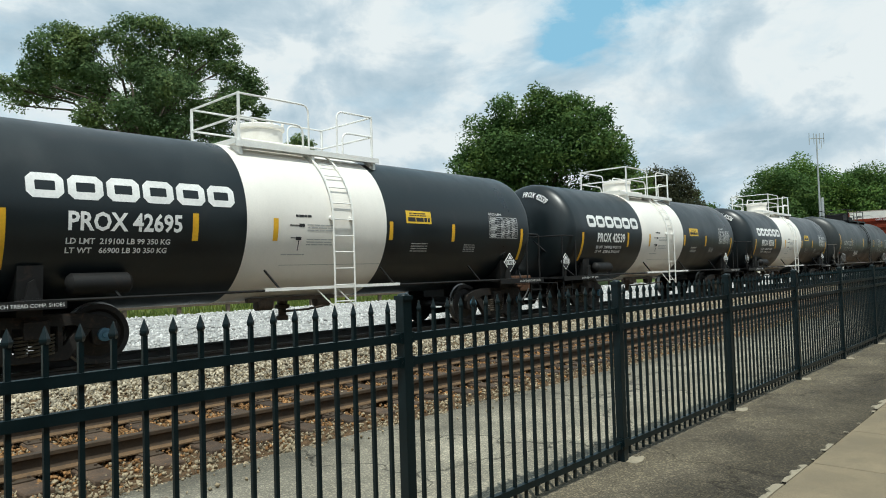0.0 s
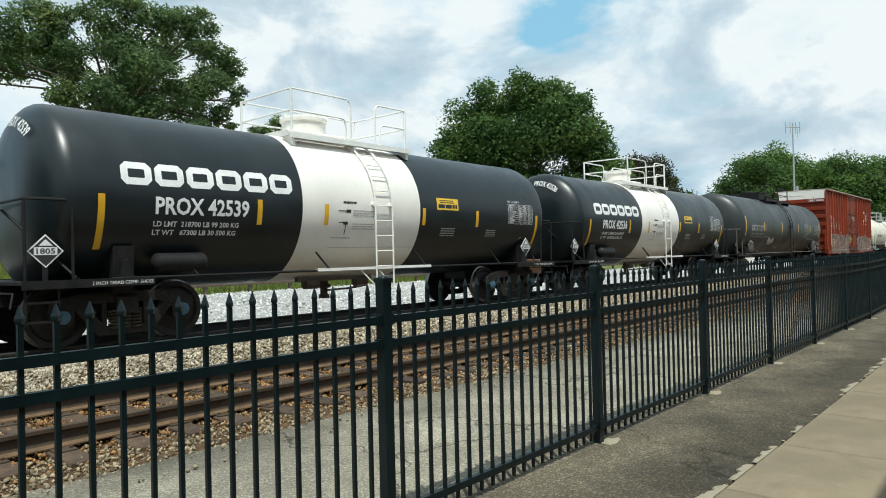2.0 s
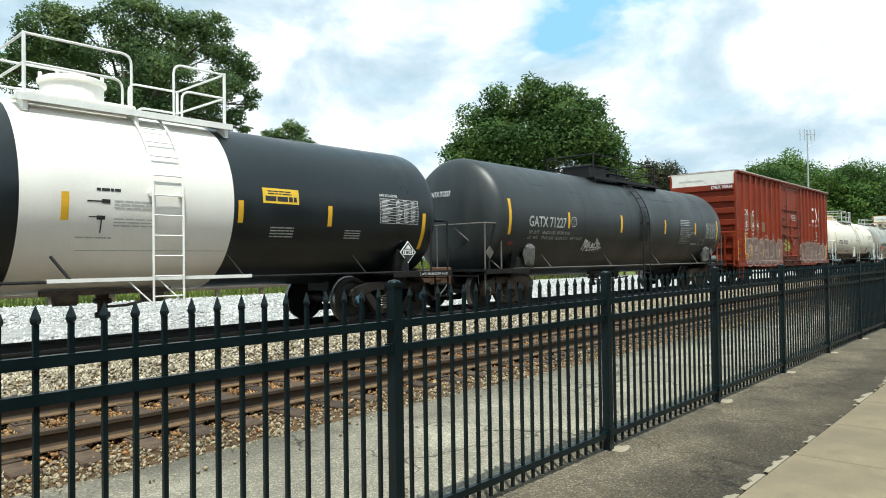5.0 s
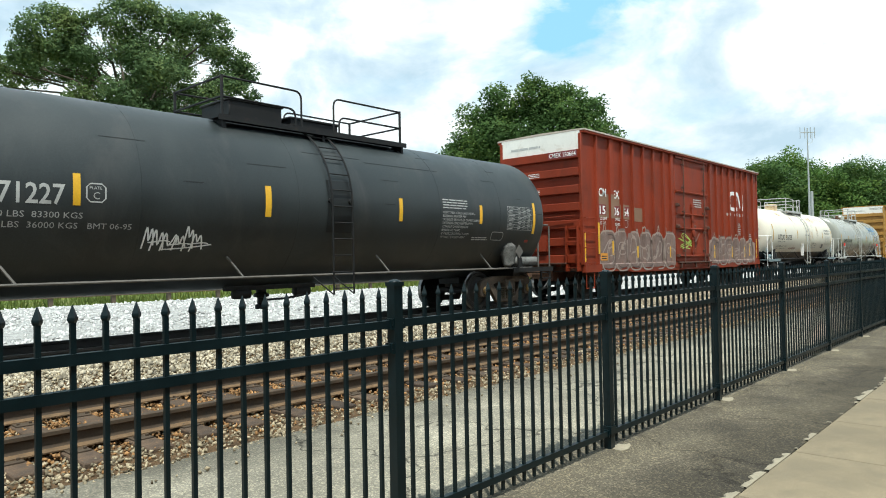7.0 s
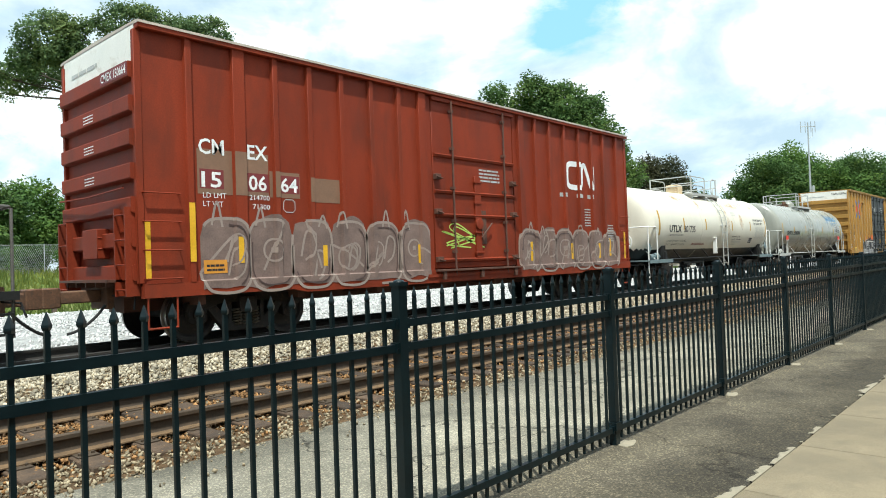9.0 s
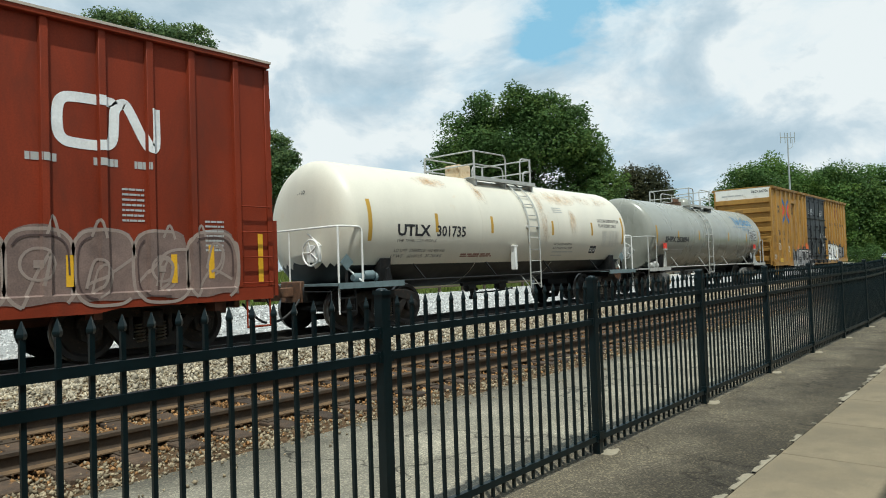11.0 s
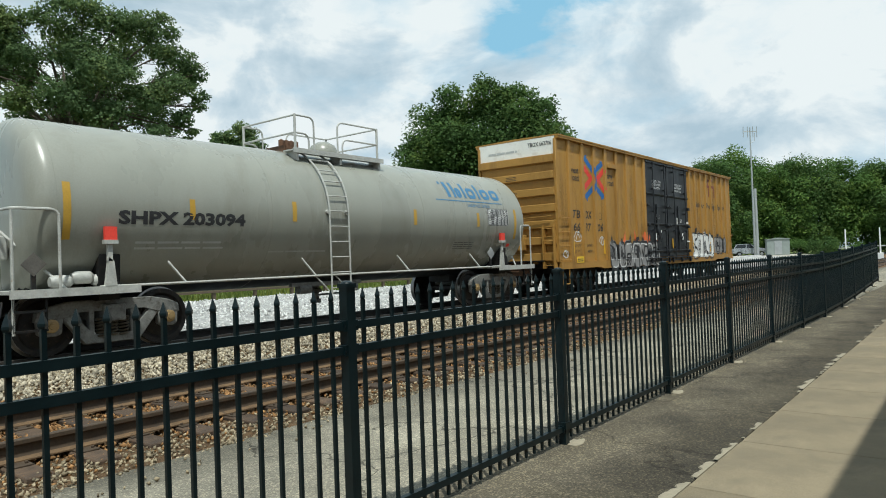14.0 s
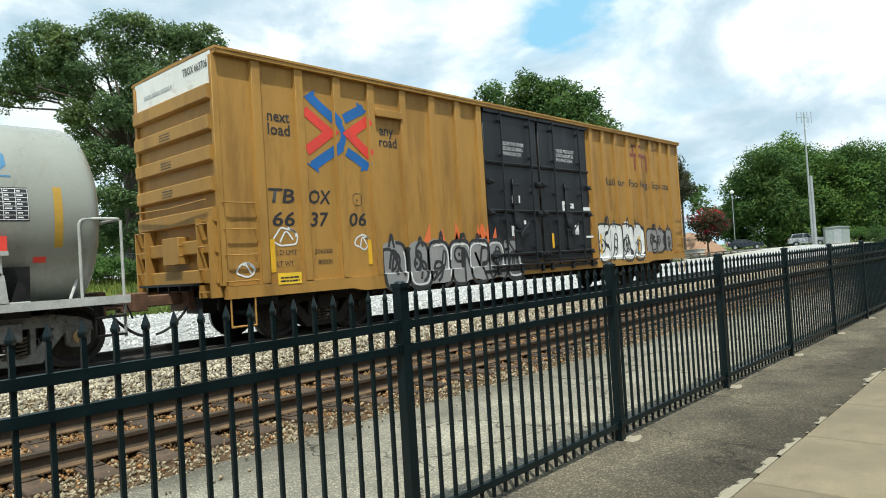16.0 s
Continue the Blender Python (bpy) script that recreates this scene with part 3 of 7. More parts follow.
# scattered stones, real geometry
def stones(name, mat, n, place, size, label, seed):
    rng = np.random.default_rng(seed)
    lump = np.array([(1, 0.2, 0), (-1, -0.1, 0.1), (0.15, 1, 0), (-0.1, -1, 0.1), (0.1, 0.1, 1), (0, -0.1, -1)])
    fc = np.array([(0, 2, 4), (2, 1, 4), (1, 3, 4), (3, 0, 4), (2, 0, 5), (1, 2, 5), (3, 1, 5), (0, 3, 5)])
    c = place(rng, n)
    s = rng.uniform(size[0], size[1], (n, 1)) * rng.uniform(0.6, 1.3, (n, 3))
    q = rng.normal(size=(n, 4))
    q /= np.linalg.norm(q, axis=1, keepdims=True)
    w, x, y, z = q.T
    r = np.stack([np.stack([1 - 2 * (y * y + z * z), 2 * (x * y - z * w), 2 * (x * z + y * w)], -1),
                  np.stack([2 * (x * y + z * w), 1 - 2 * (x * x + z * z), 2 * (y * z - x * w)], -1),
                  np.stack([2 * (x * z - y * w), 2 * (y * z + x * w), 1 - 2 * (x * x + y * y)], -1)], 1)
    local = lump[None] * s[:, None, :] * rng.uniform(0.7, 1.25, (n, 6, 1)) + rng.normal(size=(n, 6, 3)) * 0.22 * s[:, None, :]
    v = np.einsum("nij,nkj->nki", r, local) + c[:, None, :]
    f = (fc[None] + 6 * np.arange(n)[:, None, None]).reshape(-1, 3)
    ob = new(name, cloud_mesh(name, mat, v, f))
    return tagged(ob, label, "ballast", kind="stuff")


def bed_height(y):
    return np.interp(y, [q[0] for q in bed], [q[1] for q in bed])


def near_stones(rng, n):
    x = -0.5 + 50 * rng.random(n) ** 2.0
    y = 5.3 + 5.5 * rng.random(n)
    inner = (np.abs(y - NEAR_Y) < 0.95) & (rng.random(n) < 0.72)     # fewer clean stones between the rails
    y = np.where(inner | ((y < 6.2) & (rng.random(n) < 0.35)), 8.2 + 2.6 * rng.random(n), y)
    return np.stack([x, y, bed_height(y) + rng.uniform(-0.012, 0.026, n)], -1)


def rust_stones(rng, n):
    x = -0.5 + 50 * rng.random(n) ** 2.0
    y = NEAR_Y + rng.normal(size=n) * 0.62
    return np.stack([x, y, bed_height(y) + rng.uniform(-0.005, 0.036, n)], -1)


def shoulder_stones(rng, n):
    x = 0.5 + 42 * rng.random(n) ** 1.7
    y = 8.5 + 2.3 * rng.random(n)
    return np.stack([x, y, bed_height(y) + rng.uniform(0.0, 0.03, n)], -1)


def edge_stones(rng, n):
    x = 0.5 + 30 * rng.random(n) ** 1.5
    y = 5.75 - 0.9 * rng.random(n) ** 2.2
    return np.stack([x, y, np.full(n, 0.004)], -1)


def white_stones(rng, n):
    x = 2 + 60 * rng.random(n) ** 1.3
    y = 13.3 + 18 * rng.random(n) ** 1.2
    return np.stack([x, y, np.interp(y, [q[0] for q in white], [q[1] for q in white]) + rng.uniform(-0.01, 0.02, n)], -1)


stones("ballast_stones", M_STONE, 78000, near_stones, (0.010, 0.028), "loose tan and brown ballast stones", 1)
stones("shoulder_stones", M_SHOULDER, 32000, shoulder_stones, (0.014, 0.040), "coarse pale stones on the shoulder between the tracks", 6)
stones("rusty_stones", M_RSTONE, 38000, rust_stones, (0.010, 0.030), "rust-stained stones between the rails", 4)
stones("stray_stones", M_STONE, 700, edge_stones, (0.006, 0.022), "small stray stones along the asphalt edge", 2)
stones("gravel_stones", M_WSTONE, 24000, white_stones, (0.025, 0.07), "loose pale limestone lumps", 3)


def concrete_walk():
    root = thing("concrete_walk", "tan weathered concrete platform slabs beside the asphalt", "platform", kind="structure")
    bm = B()
    box(bm, 0.004, 1.296, -3.4, 1.585, -0.12, 0.012)
    slab = finish("slab", bm, M_CONCRETE, 0.006)
    for i in range(-8, 40):
        part("slab", slab, None, root, at=(0.66 + 1.3 * i, 0, 0.0))
    bm = B()                                  # broken pale mortar along the joint
    prev = None
    for i in range(900):
        x = 0.5 + 0.03 * i
        w = 0.09 * (noise.noise(Vector((x * 1.3, 0.3, 0))) + 0.2) + 0.10 * noise.noise(Vector((x * 5, 4.1, 0))) + 0.05 * noise.noise(Vector((x * 17, 2, 0)))
        if w < 0.02:
            prev = None
            continue
        cur = [bm.verts.new((x, y, z)) for y, z in ((1.588, 0.0), (1.589, 0.013), (1.589 + w * 0.8, 0.012), (1.589 + w, -0.004))]
        if prev:
            for k in range(3):
                bm.faces.new((prev[k], cur[k], cur[k + 1], prev[k + 1]))
        prev = cur
    part("mortar_edge", bm, M_FOOT, root, "broken pale mortar along the slab edge")


concrete_walk()


def station():
    """The plain building behind the viewer; its canopy shades the near slabs."""
    bm = B()
    box(bm, -40, 60, -4.2, -3.7, -0.1, 5.2)
    tagged(part("wall_station", bm, M_BRICK), "plain brick-coloured station wall", "wall", kind="structure")
    bm = B()
    box(bm, -40, 60, -3.7, -0.55, 3.95, 4.2)
    tagged(part("canopy", bm, M_WALL, bevel=0.02), "flat platform canopy shading the slabs", "canopy", kind="structure")


station()


# ---------------------------------------------------------------- tracks
RAIL_SECTION = [(-0.076, 0), (0.076, 0), (0.076, 0.012), (0.02, 0.03), (0.009, 0.05), (0.009, 0.125), (0.037, 0.14), (0.037, 0.172), (0.03, 0.18),
                (-0.03, 0.18), (-0.037, 0.172), (-0.037, 0.14), (-0.009, 0.125), (-0.009, 0.05), (-0.02, 0.03), (-0.076, 0.012)]


def track(name, y, top, head, steel, label, ties, tie_to):
    root = thing(name, label, "railway track", (0, y, 0), kind="structure")
    for side in (-0.7525, 0.7525):
        bm = B()
        prism(bm, [(side + u, top - 0.18 + v) for u, v in RAIL_SECTION], "x", -30, 160)
        for f in bm.faces:
            c = f.calc_center_median()
            if c.z > top - 0.004 and abs(f.normal.z) > 0.5:
                f.material_index = 1
            elif c.z < top - 0.142 and steel is M_RUSTRAIL:
                f.material_index = 2
        part("rail", bm, [steel, head, M_RAILFOOT], root, "worn steel rail")
    bm = B()
    box(bm, -0.115, 0.115, -1.3, 1.3, -0.17, 0.0)
    tie = finish("tie", bm, M_TIE, 0.012)
    bm = B()
    for side in (-0.7525, 0.7525):
        box(bm, -0.09, 0.09, side - 0.17, side + 0.17, 0, 0.014)
        for u in (-0.055, 0.055):
            for w in (-0.1, 0.1):
                box(bm, u - 0.012, u + 0.012, side + w - 0.012, side + w + 0.012, 0.012, 0.034)
    plate = finish("tie_plate", bm, M_RUSTRAIL, 0.003)
    rng = random.Random(9)
    for i in range(ties):
        x = -6 + 0.52 * i + rng.uniform(-0.04, 0.04)
        t = part("tie", tie, None, root, at=(x, rng.uniform(-0.06, 0.06), top - 0.193))
        t.rotation_euler.z = rng.uniform(-0.02, 0.02)
        part("tie_plate", plate, None, t)
    bm = B()
    x = -6 + 0.52 * ties
    while x < tie_to:
        box(bm, x - 0.115, x + 0.115, -1.3, 1.3, top - 0.36, top - 0.193)
        x += 0.52
    part("far_ties", bm, M_TIE, root)
    return root


track("empty_track", NEAR_Y, NEAR_TOP, M_RAILTOP, M_RUSTRAIL, "empty rusty railway track on timber ties", 150, 150)
track("train_track", FAR_Y, FAR_TOP, M_SHINY, M_DARKRAIL, "railway track that carries the freight train", 60, 150)


# ---------------------------------------------------------------- the iron fence
def iron_fence():
    root = thing("iron_fence", "dark teal steel picket fence with spear tops and square posts", "fence", (0, FENCE_Y, 0))
    bm = B()
    box(bm, -0.0097, 0.0097, -0.0097, 0.0097, 0.04, 1.362)
    lathe(bm, [(1.362, 0.0142), (1.372, 0.0195), (1.382, 0.0195), (1.43, 0.002)], "z", (0, 0, 0), 4)
    picket = finish("picket", bm, M_FENCE, smooth=False)
    bm = B()
    box(bm, -0.0315, 0.0315, -0.0315, 0.0315, 0, 1.44)
    box(bm, -0.038, 0.038, -0.038, 0.038, 1.435, 1.458)
    lathe(bm, [(1.458, 0.034), (1.466, 0.030), (1.471, 0.018), (1.473, 0.004)], "z", (0, 0, 0), 16)
    box(bm, -0.042, 0.042, -0.042, 0.042, 0.13, 0.19)
    post = finish("post", bm, M_FENCE)
    bm = B()
    box(bm, 0.033, BAY - 0.033, -0.019, 0.019, -0.044, 0)
    for e in (0.03, BAY - 0.055):
        box(bm, e, e + 0.025, -0.026, 0.026, -0.052, 0.008)
        for w in (-0.03, 0.028):
            lathe(bm, [(0, 0.007), (0.004, 0.005)], "y", (e + 0.012, w, -0.022), 8)
    rail = finish("fence_rail", bm, M_FENCE)
    bm = B()
    rng = random.Random(2)
    prism(bm, [(0.03 + 0.14 * math.cos(a) * rng.uniform(0.6, 1), -0.03 + 0.09 * math.sin(a) * rng.uniform(0.6, 1)) for a in [k * math.pi / 6 for k in range(12)]], "z", -0.03, 0.009)
    foot = finish("footing", bm, M_FOOT)

    def line(x):
        """Where the fence stands: it climbs and swings a little at its far end."""
        return max(0.0, x - 18.5) ** 1.5 * 0.006, max(0.0, x - 18.0) * 0.022
    for k in range(-3, 12):
        x = POST_X + BAY * k
        dy, dz = line(x)
        part("post", post, None, root, at=(x, dy, dz))
        part("footing", foot, None, root, "sandy patch at the post foot", at=(x + 0.05, dy - 0.04, dz))
        if k == 11:
            break
        ey, ez = line(x + BAY)
        for z in (1.245, 1.11, 0.155):
            r = part("fence_rail", rail, None, root, at=(x, dy, dz + z))
            r.rotation_euler = (0, -math.atan2(ez - dz, BAY), math.atan2(ey - dy, BAY))
        for i in range(1, 20):
            s = i / 20
            part("picket", picket, None, root, at=(x + BAY * s, dy + (ey - dy) * s, dz + (ez - dz) * s))


iron_fence()


# ---------------------------------------------------------------- trees
def spread(az, dist, z=0.0):
    a = radians(az)
    return Vector((math.sin(a) * dist, math.cos(a) * dist, z))


def leaf_cloud(lobes, per, size, seed, flat=1.0, knots=9):
    """Small leaf sprays on the twig ends of a set of lobes (x, y, z, r) or (x, y, z, r, share of leaves)."""
    rng = np.random.default_rng(seed)
    allv = []
    for cx, cy, cz, r, *share in lobes:
        thick = share[0] if share else 1.0
        for k in range(knots + 1):
            d0 = rng.normal(size=3)
            d0[2] = abs(d0[2]) - 0.35
            d0 /= np.linalg.norm(d0)
            c0 = np.array((cx, cy, cz)) + (d0 * r * rng.uniform(0.55, 0.95) if k else 0)
            rr = r * (rng.uniform(0.30, 0.52) if k else 0.78)
            n = int(per * thick * rr * rr)
            d = rng.normal(size=(n, 3))
            d /= np.linalg.norm(d, axis=1, keepdims=True)
            wob = 1 + 0.22 * np.sin(d[:, 0] * 5 + cx + k) * np.cos(d[:, 2] * 6 + cz) + 0.16 * np.sin(d[:, 1] * 9 + cy * 2 + d[:, 2] * 7)
            rad = rr * wob * (1 - 0.45 * rng.random(n) ** 2.2 + 0.16 * rng.random(n) ** 3)
            c = d * rad[:, None] * np.array([1.15, 1.15, 0.8 * flat]) + c0
            u = rng.normal(size=(n, 3)) * np.array([1, 1, 0.6])
            u /= np.linalg.norm(u, axis=1, keepdims=True)
            w = np.cross(u, rng.normal(size=(n, 3)) * 0.38 + np.array([0, 0, 0.55]) + d * 1.1)
            w /= np.linalg.norm(w, axis=1, keepdims=True)
            s = (size * rng.uniform(0.55, 1.25, n))[:, None]
            q = np.cross(u, w) * s * 0.15
            allv.append(np.stack([c - u * s * 0.5, c + w * s * 0.36 + q, c + u * s * 0.55, c - w * s * 0.36 + q], 1))
    v = np.concatenate(allv).reshape(-1, 3)
    f = np.arange(len(v)).reshape(-1, 4)
    return v, f


def tree(name, label, at, lobes, leaf_mat, trunk_r, per=60, size=0.4, seed=1, bloom=None, fork=0.3):
    """lobes: (across, up, radius) seen from the platform; depth is filled in so that the crown is round."""
    rng = random.Random(seed)
    root = thing(name, label, "tree", at)
    away = Vector((at[0], at[1], 0)).normalized()
    side = Vector((away.y, -away.x, 0))
    half = max(abs(a) + r for a, _, r in lobes)
    full = []
    for a, u, r in lobes:
        reach = 0.55 * math.sqrt(max(half * half - a * a, 0.5))
        for k, s in enumerate((-0.75, 0.35, 1.0)):
            q = side * (a + (rng.uniform(-0.3, 0.3) * r if k else 0)) + away * (reach * s + rng.uniform(-0.3, 0.3) * r)
            full.append((q.x, q.y, u + (rng.uniform(-0.35, 0.1) * r if k else 0), r * (1 if k == 0 else rng.uniform(0.8, 1.0)), (1.0, 0.6, 0.4)[k]))
    bm = B()
    top = max(u for _, u, _ in lobes)
    low = min(u - r for _, u, r in lobes)
    knee = Vector((0, 0, max(1.5, low + fork * (top - low))))
    tube(bm, [(0, 0, -0.4), (0.05, 0, 0.5), tuple(knee * 0.5 + Vector((0.15, 0.1, 0))), tuple(knee)], trunk_r * 1.25, 10, r1=trunk_r * 0.8)
    for i, (x, y, z, r, _) in enumerate(full[::2]):
        e = Vector((x, y, z))
        mid = knee.lerp(e, 0.5) + Vector((rng.uniform(-0.5, 0.5), rng.uniform(-0.5, 0.5), 1.2))
        tube(bm, [tuple(knee - Vector((0, 0, 0.6))), tuple(mid), tuple(e)], trunk_r * 0.24, 6, r1=0.03)
        for _ in range(3):
            o = Vector((rng.uniform(-1, 1), rng.uniform(-1, 1), rng.uniform(-0.4, 0.9))) * r
            tube(bm, [tuple(mid.lerp(e, 0.6)), tuple(e + o)], trunk_r * 0.08, 5, r1=0.015)
    part("trunk", bm, M_BARK, root, "brown forked trunk and limbs")
    v, f = leaf_cloud(full, per, size, seed)
    part("crown", cloud_mesh("crown", leaf_mat, v, f), None, root)
    if bloom:
        v, f = leaf_cloud([(x, y, z + 0.3 * r, r * 0.95) for x, y, z, r, _ in full], per * 0.4, size * 0.8, seed + 5)
        part("blossom", cloud_mesh("blossom", bloom, v, f), None, root)
    return root


def on_land(az, dist):
    p = spread(az, dist)
    return (p.x, p.y, rise(p.x, p.y))


tree("oak_tree", "tall dark green oak with an open uneven crown", on_land(23.5, 54),
     [(-4.7, 15.5, 1.77), (-6.1, 14.5, 1.03), (-3.3, 16.0, 1.03), (-6.4, 13.6, 1.12), (-7.9, 13.0, 0.87), (-4.6, 14.1, 1.06), (-2.9, 14.1, 1.52), (-0.5, 16.4, 1.54), (0.8, 17.2, 1.13), (0.4, 14.2, 1.60),
      (2.8, 16.4, 1.62), (4.0, 16.2, 1.38), (5.8, 16.8, 1.13), (6.7, 14.8, 1.19), (8.0, 14.2, 1.02), (8.4, 12.5, 0.63), (6.0, 12.6, 1.40), (2.0, 13.0, 2.03), (4.5, 11.8, 1.51), (7.0, 10.8, 0.85), (7.7, 9.9, 0.48), (5.0, 9.2, 0.97),
      (-2.9, 10.9, 1.14), (-0.7, 11.1, 1.60), (1.9, 10.1, 1.58), (-2.1, 8.6, 1.20), (0.2, 8.0, 1.31), (-1.1, 5.4, 1.31), (0.8, 5.1, 1.37), (-1.9, 3.3, 1.03), (0.3, 2.8, 1.37), (2.6, 3.5, 1.37), (3.2, 6.5, 1.14)],
     M_LEAF, 0.55, 560, 0.20, 11, fork=0.52)
tree("elm_tree", "broad rounded green elm", on_land(55.8, 66),
     [(-4.7, 12.7, 2.95), (-2.6, 15.0, 2.3), (0.3, 15.8, 1.95), (2.4, 15.5, 1.92), (4.7, 14.3, 1.92), (6.3, 12.4, 1.7), (-6.4, 10.4, 2.25), (-2.0, 10.8, 3.62), (2.2, 12.0, 3.39), (6.4, 10.2, 2.15), (7.4, 8.4, 1.92),
      (-5.6, 7.4, 2.49), (-2.4, 6.4, 3.16), (2.2, 6.6, 3.62), (6.2, 6.0, 2.49)], M_LEAF2, 0.5, 300, 0.275, 12)
tree("maple_tree", "dark purplish green rounded tree", on_land(65.2, 84), [(-1.2, 9.6, 2.8), (0.9, 10.6, 2.4), (2.2, 8.4, 2.2), (0.2, 6.4, 3.0)], M_LEAF3, 0.35, 240, 0.28, 13)
tree("slender_tree", "small crowned tree far behind the oak", on_land(35.3, 76), [(-1.6, 13.0, 1.3), (0.2, 13.6, 1.6), (1.7, 12.6, 1.2), (0.2, 11.4, 1.9), (0.1, 9.4, 1.7)], M_LEAF, 0.3, 260, 0.3, 14)
tree("thin_tree", "thin see-through young tree", on_land(67.4, 96), [(-0.8, 9.6, 1.1), (0.5, 10.6, 1.0), (0.2, 8.4, 1.4), (1.6, 7.6, 1.1)], M_LEAF2, 0.16, 45, 0.4, 15)
tree("thin_tree", "thin see-through young tree", on_land(68.6, 104), [(-0.6, 8.2, 1.0), (0.5, 9.0, 0.9), (0.3, 6.6, 1.5)], M_LEAF2, 0.14, 45, 0.4, 16)
tree("crape_myrtle", "crape myrtle with crimson blossom", on_land(69.1, 92), [(-1.2, 4.4, 1.3), (0.4, 5.0, 1.4), (1.4, 4.0, 1.2), (0, 3.2, 1.5)], M_LEAF3, 0.12, 110, 0.3, 17, M_BLOOM)
WOODS = [(73.4, 118, 15.0, 5.5, M_LEAF2), (75.0, 124, 16.0, 5.6, M_LEAF4), (76.3, 134, 14.0, 5.2, M_LEAF2), (77.6, 126, 14.6, 5.2, M_LEAF4), (79.4, 130, 15.6, 5.6, M_LEAF2), (81.6, 134, 14.6, 5.4, M_LEAF4), (84.2, 138, 15.0, 5.6, M_LEAF2),
         (86.6, 140, 15.6, 5.6, M_LEAF), (71.2, 126, 8.0, 3.4, M_LEAF4)]
for i, (az, dist, high, wide, lm) in enumerate(WOODS):
    high *= 1.12
    tree("woodland_tree", "leafy green woodland tree by the road", on_land(az, dist),
         [(-wide * 0.6, high * 0.58, wide * 0.58), (0, high * 0.80, wide * 0.58), (wide * 0.6, high * 0.62, wide * 0.58), (-wide * 0.3, high * 0.36, wide * 0.66), (wide * 0.4, high * 0.32, wide * 0.66), (0, high * 0.55, wide * 0.66), (0, high * 0.14, wide * 0.58)],
         lm, 0.35, 110, 0.38, 30 + i)
for i, (az, dist, high, wide) in enumerate([(13.5, 84, 10.0, 5.0), (16.6, 90, 10.6, 5.0), (19.6, 96, 9.4, 4.6), (29.5, 82, 8.6, 4.4), (32.5, 90, 8.2, 4.4), (38.5, 100, 7.0, 4.6), (43.0, 110, 7.5, 5.0), (26.5, 74, 7.4, 4.0), (10.5, 84, 9.4, 4.6), (23.0, 78, 8.0, 4.0), (34.9, 88, 12.5, 3.8)]):
    tree("background_tree", "green tree beyond the chain-link fence", on_land(az, dist),
         [(-wide * 0.5, high * 0.6, wide * 0.5), (0.2, high * 0.82, wide * 0.45), (wide * 0.5, high * 0.6, wide * 0.5), (0, high * 0.35, wide * 0.65)], M_LEAF4 if i % 2 else M_LEAF2, 0.25, 110, 0.38, 60 + i)


def shrub(az, dist, wide, high, mat, seed):
    rng = random.Random(seed)
    root = thing("shrub", "low leafy green shrub in rough grass", "shrub", on_land(az, dist), "shrubs beyond the tracks")
    lobes = [(rng.uniform(-1, 1) * wide, rng.uniform(-0.5, 0.5) * wide, high * rng.uniform(0.25, 0.7), high * rng.uniform(0.3, 0.5)) for _ in range(7)]
    bm = B()
    for x, y, z, r in lobes:
        tube(bm, [(0, 0, -0.1), (x * 0.5, y * 0.5, z * 0.6), (x, y, z)], 0.03, 5, r1=0.01)
    part("stems", bm, M_BARK, root)
    v, f = leaf_cloud(lobes, 420, 0.16, seed)
    part("leaves", cloud_mesh("leaves", mat, v, f), None, root)


for i, (az, dist, w, h_) in enumerate([(17.5, 53, 1.3, 1.8), (19.5, 50, 1.0, 1.5), (22.0, 49, 1.2, 1.9), (25.2, 48, 1.5, 2.2), (27.2, 50, 1.0, 1.8), (29.0, 52, 1.6, 2.0), (33.0, 56, 1.4, 1.8),
                                       (15.2, 56, 1.6, 2.2), (79.0, 112, 3.0, 2.2), (80.6, 112, 3.0, 2.6), (82.6, 112, 3.0, 2.2)]):
    shrub(az, dist, w, h_, M_LEAF4 if i % 3 else M_LEAF2, 80 + i)


def grass_tufts():
    rng = np.random.default_rng(8)
    n = 26000
    x = -6 + 60 * rng.random(n)
    y = 32.2 + 17 * rng.random(n)
    z = np.array([rise(a, b) for a, b in zip(x, y)])
    hgt = rng.uniform(0.15, 0.5, n)
    a = rng.uniform(0, math.pi, n)
    w = rng.uniform(0.03, 0.07, n)
    dx, dy = np.cos(a) * w, np.sin(a) * w
    lean = rng.normal(size=(n, 2)) * 0.1
    v = np.stack([np.stack([x - dx, y - dy, z - 0.02], -1), np.stack([x + dx, y + dy, z - 0.02], -1), np.stack([x + lean[:, 0], y + lean[:, 1], z + hgt], -1)], 1)
    tagged(new("grass", cloud_mesh("grass", M_BLADE, v, np.arange(3 * n).reshape(-1, 3))), "tall uneven grass and weeds behind the gravel", "grass", kind="stuff")


grass_tufts()


# ---------------------------------------------------------------- low guard rail and chain-link fence
def guard_rail():
    root = thing("guard_rail", "low brown timber guard rail along the gravel edge", "fence", (0, 31.9, 0))
    bm = B()
    box(bm, -0.09, 0.09, -0.09, 0.09, -0.3, 0.62)
    post = finish("post", bm, M_GUARD, 0.012)
    for i in range(-2, 40):
        part("post", post, None, root, at=(2.6 * i, 0, 0))
    for z in (0.30, 0.56):
        bm = B()
        box(bm, -7, 102, -0.13, -0.09, z, z + 0.13)
        part("rail", bm, M_GUARD, root, bevel=0.01)


guard_rail()


